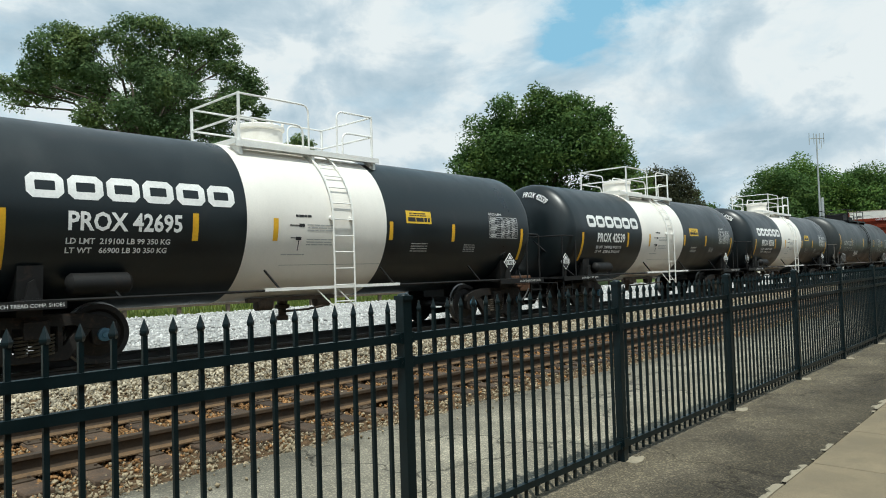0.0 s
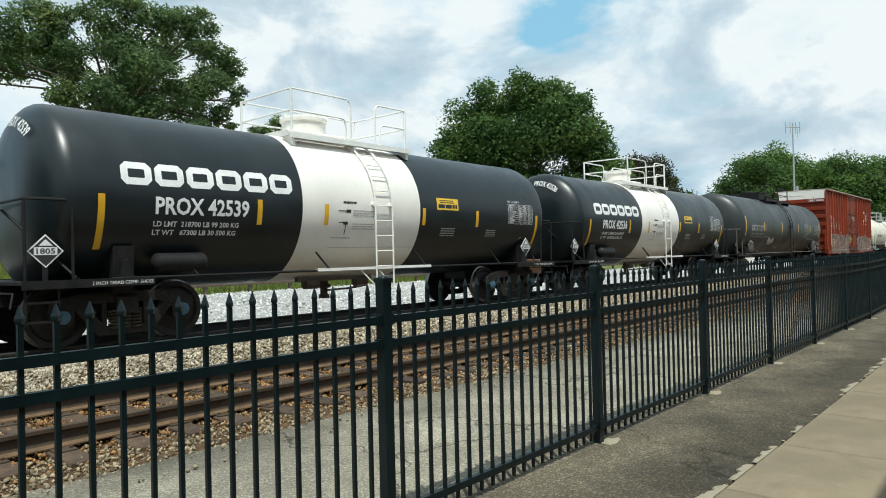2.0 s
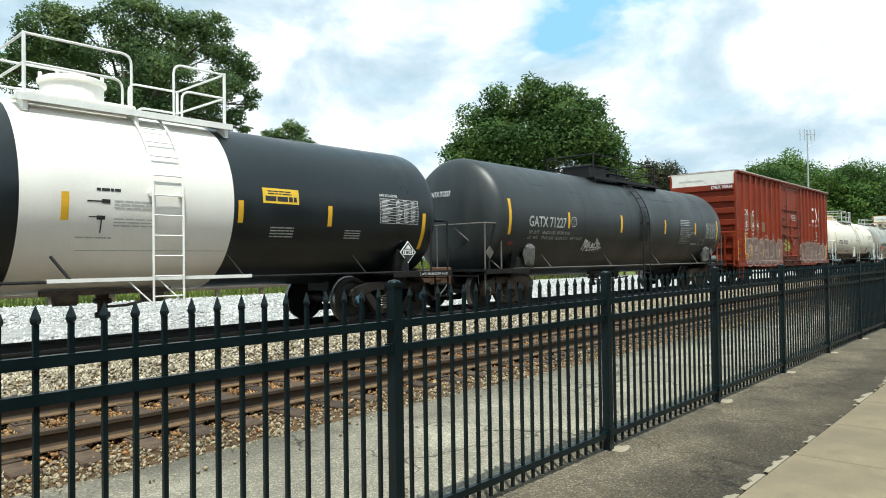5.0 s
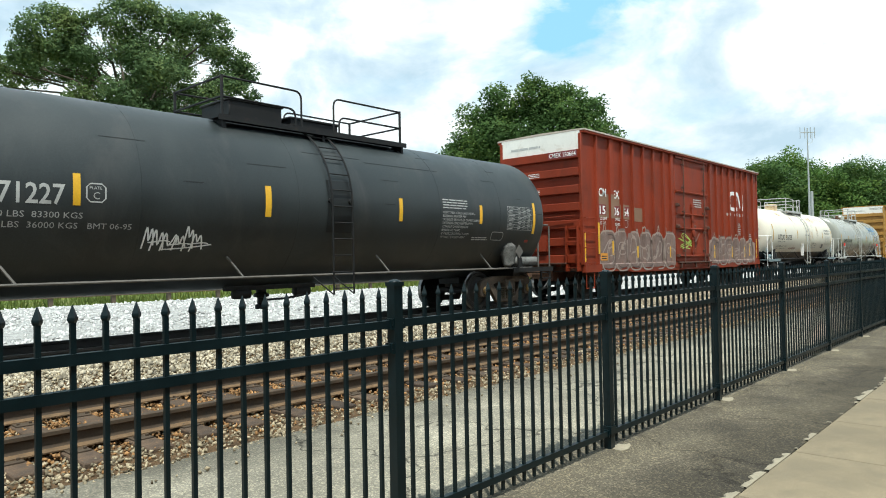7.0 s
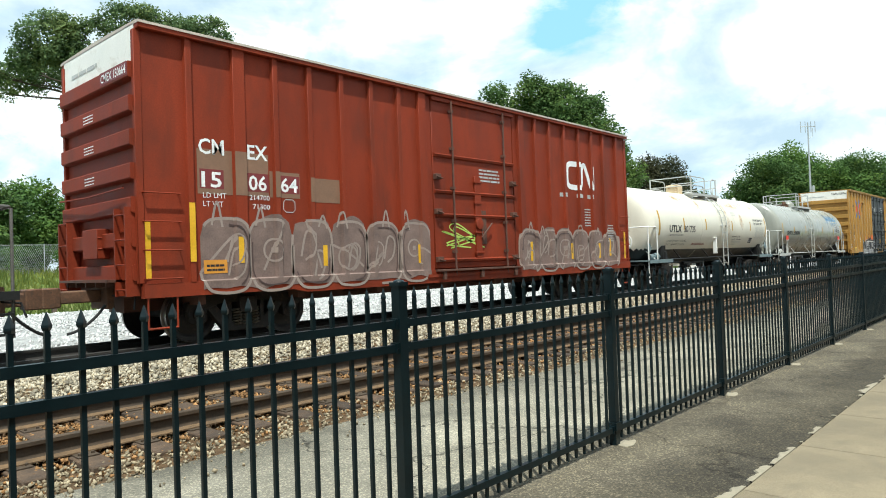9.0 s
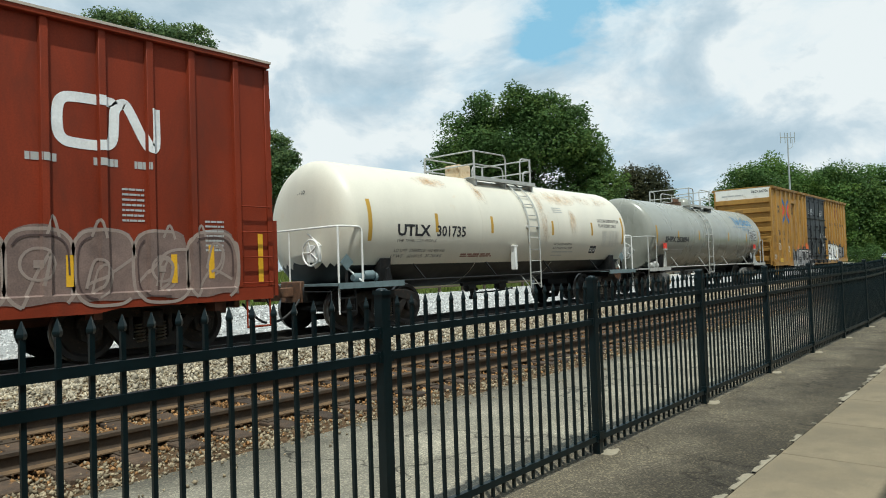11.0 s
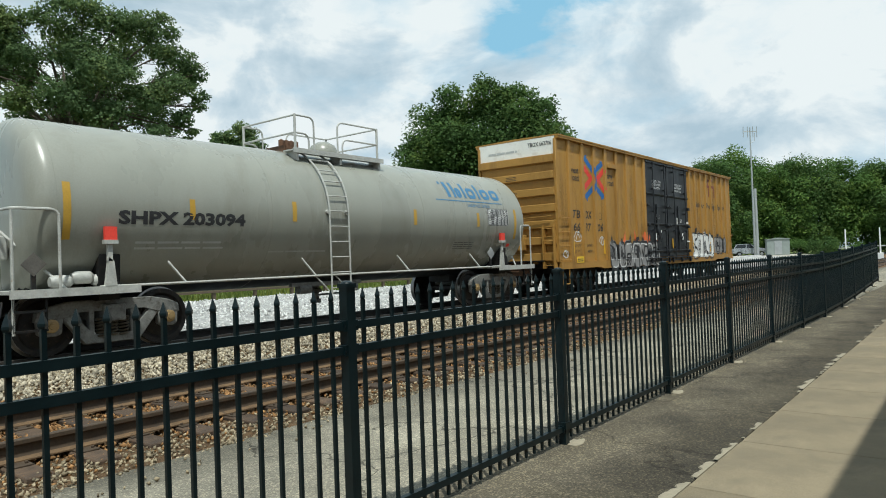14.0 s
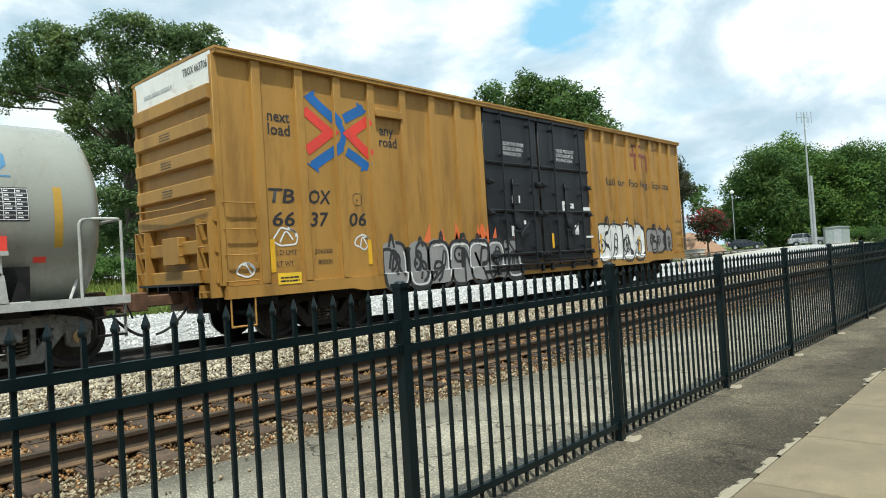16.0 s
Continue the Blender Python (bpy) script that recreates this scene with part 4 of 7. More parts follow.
def chain_link():
    y0 = 47.5
    root = thing("chain_link_fence", "galvanised chain-link fence with round posts", "fence", (0, y0, 0))
    xs = [-12 + 3.0 * i for i in range(26)]
    bm = B()
    lathe(bm, [(-0.3, 0.03), (1.86, 0.03), (1.9, 0.01)], "z", (0, 0, 0), 8)
    post = finish("post", bm, M_GALV)
    rail_pts = []
    for x in xs:
        part("post", post, None, root, at=(x, 0, rise(x, y0)))
        rail_pts.append((x, 0, rise(x, y0) + 1.82))
    bm = B()
    tube(bm, rail_pts, 0.022, 6)
    part("top_rail", bm, M_GALV, root)
    bm = B()
    z = rise(xs[0], y0)
    w = 0.006
    n = int((xs[-1] - xs[0]) / 0.11)
    for i in range(n):
        x = xs[0] + 0.11 * i
        for s in (-1, 1):
            zz = rise(x, y0)
            bm.faces.new([bm.verts.new(p) for p in ((x - w, 0.03, zz), (x + w, 0.03, zz), (x + s * 0.9 + w, 0.03, zz + 1.8), (x + s * 0.9 - w, 0.03, zz + 1.8))])
    part("wire_mesh", bm, M_GALV, root)


chain_link()


# ---------------------------------------------------------------- the far road, mast, vehicles
def sheet(name, mat, left, right, lift, label, category):
    """A strip that lies on the land between two lines of (x, y) points."""
    bm = B()
    prev = None
    n = 24
    for i in range(n + 1):
        def along(line):
            s = i / n * (len(line) - 1)
            k = min(int(s), len(line) - 2)
            return Vector(line[k]).lerp(Vector(line[k + 1]), s - k)
        p, q = along(left), along(right)
        row = [bm.verts.new((c.x, c.y, rise(c.x, c.y) + lift)) for c in [p.lerp(q, j / 5) for j in range(6)]]
        if prev:
            for j in range(5):
                bm.faces.new((prev[j], row[j], row[j + 1], prev[j + 1]))
        prev = row
    return tagged(part(name, bm, mat), label, category, kind="structure")


def road_end():
    edge = [(75.5, 31.7), (82, 31.2), (88, 30.4), (92.5, 28.4), (96.7, 25.6), (104, 19.5), (112, 12.5)]
    sheet("gravel_yard", M_WBED, edge, [(75.5, 13.0), (84, 13.0), (90, 13.0), (96, 13.0), (100, 13.0), (106, 12.0), (112, 11.0)], 0.05, "pale gravel yard reaching up to the far kerb", "gravel")
    sheet("road", M_ROAD, [(84, 35.2), (90, 35.0), (96, 34.4), (102, 31), (108, 25), (122, 12)], [(84, 33.6), (90, 32.4), (95, 30.4), (98.4, 26.6), (104.6, 20.6), (113, 12)], 0.05, "far grey road beside the trees", "road")
    bm = B()
    loops = []
    for x, y in edge:
        z = rise(x, y)
        loops.append([(x - 0.1, y - 0.22, z - 0.1), (x + 0.1, y + 0.22, z - 0.1), (x + 0.1, y + 0.22, z + 0.24), (x - 0.1, y - 0.22, z + 0.22)])
    rings(bm, loops)
    tagged(part("kerb", bm, M_WALL), "pale concrete kerb between gravel yard and grass", "kerb", kind="structure")
    bm = B()
    prism(bm, [(79.5, 36.0), (98, 34.9), (98, 35.2), (79.5, 36.3)], "z", -0.2, 1.04)
    prism(bm, [(79.4, 35.94), (98.06, 34.84), (98.06, 35.26), (79.4, 36.36)], "z", 1.04, 1.14)
    tagged(part("retaining_wall", bm, M_WALL, bevel=0.02), "low cream retaining wall with a coping", "wall", kind="structure")
    bm = B()
    rng = random.Random(15)
    lathe(bm, [(-0.1, 2.6), (0.15, 1.9), (0.36, 0.9), (0.42, 0.1)], "z", (0, 0, 0), 16)
    for v in bm.verts:
        v.co += Vector((rng.uniform(-0.2, 0.2), rng.uniform(-0.2, 0.2), rng.uniform(-0.05, 0.05)))
    c = on_land(76.0, 97)
    tagged(part("gravel_heap", bm, M_WBED, at=c), "low heap of pale gravel by the pole", "heap")
    bm = B()
    rng = random.Random(5)
    lathe(bm, [(-0.6, 5.4), (0.8, 4.4), (1.9, 2.8), (2.6, 1.3), (2.8, 0.1)], "z", (0, 0, 0), 18)
    for v in bm.verts:
        v.co += Vector((rng.uniform(-0.25, 0.25), rng.uniform(-0.25, 0.25), rng.uniform(-0.12, 0.12)))
    c = spread(67.7, 102)
    tagged(part("soil_mound", bm, M_DIRT, at=(c.x, c.y, 0.6)), "bare reddish soil mound", "mound")


road_end()


def radio_mast():
    p = on_land(76.32, 103)
    root = thing("radio_mast", "tall thin grey radio mast with antennas", "mast", p)
    bm = B()
    lathe(bm, [(-0.2, 0.16), (9, 0.12), (17.8, 0.07)], "z", (0, 0, 0), 10)
    part("pole", bm, M_GALV, root)
    bm = B()
    tube(bm, [(-0.7, 0.7, 17.2), (0.7, -0.7, 17.2)], 0.05, 6)
    for s in (-0.7, -0.25, 0.3, 0.7):
        tube(bm, [(s, -s, 16.4), (s, -s, 17.9)], 0.045, 6)
    tube(bm, [(0, 0, 15.6), (0.45, -0.45, 15.9), (0.45, -0.45, 17.0)], 0.04, 6)
    part("antenna", bm, M_GALV, root)
    q = on_land(76.5, 100.5)
    root = thing("steel_pole", "thick bare galvanised steel pole", "pole", q)
    bm = B()
    lathe(bm, [(-0.2, 0.21), (9.1, 0.17), (9.15, 0.02)], "z", (0, 0, 0), 14)
    part("shaft", bm, M_GALV, root)
    bm = B()
    box(bm, -0.45, 0.45, -0.45, 0.45, -0.1, 0.08)
    part("base", bm, M_WALL, root, bevel=0.02)


radio_mast()


def cabin():
    p = on_land(77.85, 102)
    root = thing("equipment_cabinet", "grey metal equipment cabinet on a slab", "cabinet", p)
    root.rotation_euler.z = radians(-70)
    bm = B()
    box(bm, -1.38, 1.38, -0.9, 0.9, 0.1, 2.2)
    part("body", bm, M_CABIN, root, bevel=0.03)
    bm = B()
    prism(bm, [(-1.45, 2.2), (1.45, 2.2), (1.45, 2.26), (0, 2.42), (-1.45, 2.26)], "y", -1.0, 1.0)
    part("roof", bm, M_CABIN, root)
    bm = B()
    box(bm, -0.45, 0.45, -0.94, -0.9, 0.2, 2.0)
    part("door", bm, M_GALV, root, bevel=0.01)
    bm = B()
    box(bm, -1.8, 1.8, -1.3, 1.3, -0.2, 0.1)
    part("slab", bm, M_WALL, root, bevel=0.02)


cabin()


def road_car(name, label, at, turn, paint, tall):
    root = thing(name, label, "car", at)
    root.rotation_euler.z = turn
    up = 0.14 * tall
    out = [(-2.28, 0.42), (-2.34, 0.6), (-2.3, 0.92 + up), (-2.0, 1.0 + up), (1.0, 0.98 + up), (2.0, 0.86 + up), (2.28, 0.74 + up * 0.6), (2.34, 0.5), (2.25, 0.36),
           (1.82, 0.36), (1.76, 0.58), (1.6, 0.70), (1.4, 0.73), (1.2, 0.70), (1.04, 0.58), (0.98, 0.34), (-0.98, 0.34), (-1.04, 0.58), (-1.2, 0.70), (-1.4, 0.73), (-1.6, 0.70), (-1.76, 0.58), (-1.82, 0.40)]
    bm = B()
    prism(bm, out, "y", -0.9, 0.9)
    part("body", bm, paint, root, bevel=0.03)
    zr = 1.42 + tall * 0.27
    back = -2.15 if tall else -1.75
    bm = B()
    rings(bm, [[(back, s * 0.86, 0.97 + up), (back + 0.35, s * 0.70, zr - 0.06), (0.15, s * 0.70, zr - 0.05), (1.15, s * 0.86, 0.95 + up)] for s in (-1, 1)])
    part("glazing", bm, M_GLASS, root, "dark tinted windows")
    bm = B()
    prism(bm, [(back + 0.28, zr - 0.09), (back + 0.4, zr), (-0.4, zr + 0.03), (0.2, zr - 0.06)], "y", -0.72, 0.72)
    part("roof", bm, paint, root, bevel=0.02)
    for s in (-1, 1):
        for u, w in ((back + 0.06, back + 0.42), (-0.55, -0.5), (0.62, 0.12)):
            bm = B()
            tube(bm, [(u, s * 0.865, 0.97 + up), (w, s * 0.71, zr - 0.06)], 0.05, 5)
            part("pillar", bm, paint, root)
        bm = B()
        box(bm, back - 0.16 if tall else -2.34, back + 0.02 if tall else -2.2, s * 0.78 - 0.09, s * 0.78 + 0.09, 0.82, 1.02)
        part("tail_lamp", bm, M_RED, root)
    for x in (-1.4, 1.4):
        for y in (-0.8, 0.8):
            bm = B()
            lathe(bm, [(-0.11, 0.2), (-0.11, 0.32), (0.11, 0.32), (0.11, 0.2)], "y", (0, 0, 0), 16)
            w = part("wheel", bm, M_RUBBER, root, at=(x, y, 0.32))
            bm = B()
            lathe(bm, [(-0.115, 0.05), (-0.115, 0.2), (0.115, 0.2), (0.115, 0.05)], "y", (0, 0, 0), 12)
            part("rim", bm, M_GALV, w)


road_car("parked_suv", "silver sport utility car parked on the far road", on_land(75.95, 104.5)[:2] + (rise(*on_land(75.95, 104.5)[:2]) + 0.05,), radians(-70), M_CARW, 1.0)
road_car("parked_sedan", "dark saloon car parked by the far trees", on_land(71.75, 104.5)[:2] + (rise(*on_land(71.75, 104.5)[:2]) + 0.05,), radians(-66), M_CARD, 0.0)


def street_lamp(az, dist, high):
    p = on_land(az, dist)
    root = thing("street_lamp", "slim grey lamp post with a round globe", "street lamp", p)
    bm = B()
    lathe(bm, [(-0.2, 0.09), (0.3, 0.09), (0.32, 0.06), (high, 0.05)], "z", (0, 0, 0), 8)
    part("pole", bm, M_GALV, root)
    bm = B()
    lathe(bm, [(high, 0.08), (high + 0.1, 0.24), (high + 0.3, 0.3), (high + 0.5, 0.22), (high + 0.58, 0.02)], "z", (0, 0, 0), 14)
    part("globe", bm, M_LAMPW, root)


street_lamp(71.05, 110, 8.3)


def signal_post(az, dist, high):
    p = on_land(az, dist)
    root = thing("crossing_signal", "white crossing signal post with a side arm", "signal", (p[0], p[1], p[2]))
    bm = B()
    lathe(bm, [(-0.2, 0.08), (high, 0.06)], "z", (0, 0, 0), 8)
    part("pole", bm, M_LAMPW, root)
    bm = B()
    tube(bm, [(-0.6, 0.5, high * 0.45), (0.6, -0.5, high * 0.45)], 0.06, 6)
    part("arm", bm, M_GALV, root)
    bm = B()
    box(bm, -0.25, 0.25, -0.25, 0.25, 0, 0.9)
    part("case", bm, M_LAMPW, root, bevel=0.03)


signal_post(82.3, 80, 3.4)
signal_post(84.4, 86, 3.6)


def far_house():
    p = on_land(14.3, 96)
    root = thing("far_house", "small grey house with a gable beyond the fence", "house", p)
    bm = B()
    box(bm, -5, 5, -3, 3, -0.5, 3)
    part("wall", bm, M_WALL, root)
    bm = B()
    prism(bm, [(-3.5, 2.9), (3.5, 2.9), (0, 5.6)], "x", -5.4, 5.4)
    part("roof", bm, M_CABIN, root)
    for x in (-3, 0, 3):
        bm = B()
        box(bm, x - 0.5, x + 0.5, -3.06, -2.98, 0.9, 2.2)
        w = part("window", bm, M_LAMPW, root)
        bm = B()
        box(bm, x - 0.4, x + 0.4, -3.09, -3.06, 1.0, 2.1)
        part("pane", bm, M_GLASS, w)


far_house()


# ---------------------------------------------------------------- the train
SPEED = 6.383


def travel(t):
    """How far the train has gone: it gains a little speed over the first seven seconds."""
    gain = 0.00786
    return SPEED * t + (gain * t * t if t < 7 else gain * 49 + 2 * gain * 7 * (t - 7))


ROLLING = []          # (wheelset, its place on its truck)
CARS = []             # (car, where its origin stands at 0 s)
ZR = FAR_TOP
TR, TZ = 1.47, 2.62   # tank radius and the height of its axis


def cp(name, bm, mats, root, label="", bevel=0.0, smooth=True):
    """A car's part, drawn with heights over the ground and set on the car's base at the rail head."""
    for v in bm.verts:
        v.co.z -= ZR
    return part(name, bm, mats, root, label, bevel, smooth=smooth)


def slice_up(bm, axis, step):
    lo = min(v.co[axis] for v in bm.verts)
    hi = max(v.co[axis] for v in bm.verts)
    no = [0, 0, 0]
    no[axis] = 1
    s = lo + step
    while s < hi:
        co = [0, 0, 0]
        co[axis] = s
        bmesh.ops.bisect_plane(bm, geom=bm.verts[:] + bm.edges[:] + bm.faces[:], plane_co=co, plane_no=no)
        s += step


def wrap(bm, dx, z, lift=0.004):
    """Lay a flat drawing on the flank of the tank, its lower left corner at dx, z."""
    slice_up(bm, 1, 0.07)
    a0 = math.asin(max(-1, min(1, (z - TZ) / TR)))
    for v in bm.verts:
        a = a0 + v.co.y / TR
        r = TR + lift + max(v.co.z, 0)
        v.co = Vector((dx + v.co.x, -r * math.cos(a), TZ + r * math.sin(a)))
    return bm


def patch(w, h, t=0.001):
    bm = B()
    box(bm, 0, w, 0, h, 0, t)
    return bm


def prints(root, items, dx, z, mat, name="small_print"):
    """Several drawings on the tank's flank, each a part: (bmesh, u, v)."""
    for bm, u, v in items:
        cp(name, wrap(bm, dx + u, z + v), mat, root)


def hollow(w, h, s):
    """A plain rounded frame shape."""
    bm = B()
    c = 0.22 * h

    def loop(m):
        x0, x1, y0, y1, k = m, w - m, m, h - m, max(c - m, 0.01)
        return [(x0 + k, y0), (x1 - k, y0), (x1, y0 + k), (x1, y1 - k), (x1 - k, y1), (x0 + k, y1), (x0, y1 - k), (x0, y0 + k)]
    o = [bm.verts.new((x, y, 0)) for x, y in loop(0)]
    i = [bm.verts.new((x, y, 0)) for x, y in loop(s)]
    for k in range(8):
        j = (k + 1) % 8
        bm.faces.new((o[k], o[j], i[j], i[k]))
    return bm


def join(*items):
    """Drawings put side by side: (bmesh, u, v)."""
    out = B()
    for bm, u, v in items:
        for q in bm.verts:
            q.co.x += u
            q.co.y += v
        me = bpy.data.meshes.new("piece")
        bm.to_mesh(me)
        bm.free()
        out.from_mesh(me)
        bpy.data.meshes.remove(me)
    return out


# ---- trucks, built once
def truck_meshes():
    data = {}
    bm = B()
    for s in (-1, 1):
        y0, y1 = s * 0.93, s * 1.07
        lo, hi = min(y0, y1), max(y0, y1)
        prism(bm, [(-1.12, 0.52), (-1.10, 0.66), (-0.92, 0.74), (-0.62, 0.80), (0.62, 0.80), (0.92, 0.74), (1.10, 0.66), (1.12, 0.52), (0.72, 0.55), (0.5, 0.64), (-0.5, 0.64), (-0.72, 0.55)], "y", lo, hi)
        prism(bm, [(-0.76, 0.56), (-0.60, 0.62), (-0.30, 0.26), (0.30, 0.26), (0.60, 0.62), (0.76, 0.56), (0.42, 0.13), (-0.42, 0.13)], "y", lo + 0.01, hi - 0.01)
        for x in (-0.36, 0.28):
            box(bm, x, x + 0.08, lo + 0.015, hi - 0.015, 0.22, 0.68)
        for x in (-0.915, 0.915):
            prism(bm, [(x - 0.16, 0.34), (x - 0.18, 0.60), (x + 0.18, 0.60), (x + 0.16, 0.34), (x + 0.09, 0.30), (x - 0.09, 0.30)], "y", lo + 0.005, hi - 0.005)
    box(bm, -0.17, 0.17, -1.14, 1.14, 0.46, 0.72)
    data["truck"] = bm
    bm = B()
    for s in (-1, 1):
        yy = s * 0.79
        prof = [(-0.07, 0.05), (-0.07, 0.12), (-0.02, 0.34), (-0.065, 0.38), (-0.068, 0.455), (0.03, 0.458), (0.04, 0.485), (0.066, 0.485), (0.066, 0.38), (0.03, 0.34), (0.05, 0.12), (0.05, 0.05)]
        lathe(bm, [(p * -s, r) for p, r in prof], "y", (0, yy, 0), 40)
    lathe(bm, [(-1.05, 0.075), (1.05, 0.075)], "y", (0, 0, 0), 14)
    for f in bm.faces:
        c = f.calc_center_median()
        if math.hypot(c.x, c.z) > 0.455:
            f.material_index = 1
    data["wheelset"] = bm
    bm = B()
    n = 60
    tube(bm, [(0.07 * math.cos(i * 0.62), 0.07 * math.sin(i * 0.62), 0.30 * i / n) for i in range(n + 1)], 0.019, 6)
    data["spring"] = bm
    bm = B()
    lathe(bm, [(0, 0.10), (-0.05, 0.10), (-0.06, 0.085), (-0.06, 0.05), (-0.075, 0.045), (-0.078, 0.01)], "y", (0, 0, 0), 16)
    data["bearing_cap"] = bm
    return data


_T = truck_meshes()
ME_TRUCK = finish("truck", _T["truck"], M_TRUCK, 0.012)
ME_TRUCKG = ME_TRUCK.copy()
ME_TRUCKG.materials[0] = M_TRUCKG
ME_TRUCKB = ME_TRUCK.copy()
ME_TRUCKB.materials[0] = M_TRUCKB
ME_WHEELS = finish("wheelset", _T["wheelset"], [M_WHEEL, M_TREAD])
ME_SPRING = finish("spring", _T["spring"], M_SPRING)
ME_CAPS = {}
for _m in (M_CAPB, M_CAPG, M_TRUCK):
    ME_CAPS[_m.name] = None
_cap = finish("bearing_cap", _T["bearing_cap"], M_CAPB)
for _m in (M_CAPB, M_CAPG, M_TRUCK):
    _c = _cap.copy()
    _c.materials[0] = _m
    ME_CAPS[_m.name] = _c


def truck(root, x, mesh=None, cap=M_TRUCK):
    t = part("truck", mesh or ME_TRUCK, None, root, at=(x, 0, 0))
    for s in (-0.915, 0.915):
        w = part("wheelset", ME_WHEELS, None, t, "worn steel wheels on an axle", at=(s, 0, 0.457))
        ROLLING.append((w, s))
        part("bearing_cap", ME_CAPS[cap.name], None, t, at=(s, -1.07, 0.457))
    for s in (-0.17, 0.0, 0.17):
        part("spring", ME_SPRING, None, t, at=(s, -1.03, 0.215))
    return t


def coupler(root, x, way, hose=True, reach=0.0):
    """Draft gear, knuckle and air hose at one end; way: -1 or 1 along the train."""
    bm = B()
    a, b = sorted((x, x + way * (0.45 + reach)))
    box(bm, a, b, -0.09, 0.09, 1.10, 1.30)
    a, b = sorted((x + way * (0.38 + reach), x + way * (0.66 + reach)))
    prism(bm, [(a, -0.16), (b, -0.10), (b, 0.12), (a, 0.16)], "z", 1.04, 1.36)
    box(bm, x - 0.06, x + 0.06, -0.34, 0.34, 0.98, 1.42)
    cp("coupler", bm, M_RUSTPART, root, "rust-brown knuckle coupler", 0.02)
    if hose:
        bm = B()
        p = [Vector((x + way * 0.1, -0.35, 1.05)), Vector((x + way * 0.25, -0.38, 0.85)), Vector((x + way * 0.48, -0.36, 0.66)), Vector((x + way * 0.66, -0.3, 0.64))]
        tube(bm, [tuple(p[0].lerp(p[1], s).lerp(p[1].lerp(p[2], s), s).lerp(p[1].lerp(p[2], s).lerp(p[2].lerp(p[3], s), s), s)) for s in [i / 10 for i in range(11)]], 0.024, 8)
        cp("air_hose", bm, M_RUBBER, root, "black rubber brake hose")
    bm = B()
    tube(bm, [(x, -0.4, 1.2), (x, -1.25, 1.2), (x + way * 0.05, -1.3, 1.0)], 0.016, 6)
    cp("uncoupling_lever", bm, M_STEEL, root)


def tank_shell(root, a, b, mats, pick, label, hd=0.48, ex=0.72):
    """The tank: dished ends at a and b, hd deep; ex: how square their rim is."""
    prof = [(a, 0.02)]
    for k in range(1, 9):
        s = k / 9
        prof.append((a + hd * (1 - math.cos(s * math.pi / 2)), TR * math.sin(s * math.pi / 2) ** ex))
    n = 30
    xs = sorted({round(a + hd + (b - a - 2 * hd) * i / n, 3) for i in range(n + 1)} | set(pick[1]))
    prof += [(x, TR) for x in xs]
    for k in range(8, 0, -1):
        s = k / 9
        prof.append((b - hd * (1 - math.cos(s * math.pi / 2)), TR * math.sin(s * math.pi / 2) ** ex))
    prof.append((b, 0.02))
    bm = B()
    lathe(bm, prof, "x", (0, 0, TZ), 96, pick[0])
    return cp("tank", bm, mats, root, label)


def seam(root, x, mat):
    bm = B()
    lathe(bm, [(x - 0.012, TR - 0.01), (x - 0.008, TR + 0.003), (x + 0.008, TR + 0.003), (x + 0.012, TR - 0.01)], "x", (0, 0, TZ), 72, caps=False)
    cp("weld_seam", bm, mat, root)


def ladder(root, x0, x1, mat, foot=0.98):
    xs = (x0, x1)
    pts = [(-(TR + 0.06) * math.cos(radians(a)), TZ + (TR + 0.06) * math.sin(radians(a))) for a in range(66, -1, -6)]
    pts += [(-(TR + 0.06), foot)]
    for x in xs:
        bm = B()
        tube(bm, [(x, y, z) for y, z in pts], 0.019, 6)
        cp("ladder_rail", bm, mat, root)
    k = 0
    z = foot + 0.12
    while z < TZ + TR * 0.9:
        y = -(TR + 0.06) if z < TZ else -math.sqrt(max((TR + 0.06) ** 2 - (z - TZ) ** 2, 0.05))
        bm = B()
        tube(bm, [(x0, y, z), (x1, y, z)], 0.013, 6)
        cp("ladder_rung", bm, mat, root)
        z += 0.31 if z < TZ + 0.6 else 0.24
        k += 1
    for x in xs:
        bm = B()
        tube(bm, [(x - 0.35, -1.38, 1.37), (x, -(TR + 0.06), foot)], 0.014, 6)
        cp("ladder_brace", bm, mat, root)
        bm = B()
        lathe(bm, [(0, 0.045), (0.05, 0.05)], "y", (x - 0.02, -(TR + 0.05), TZ + 0.05), 10)
        cp("ladder_boss", bm, mat, root)


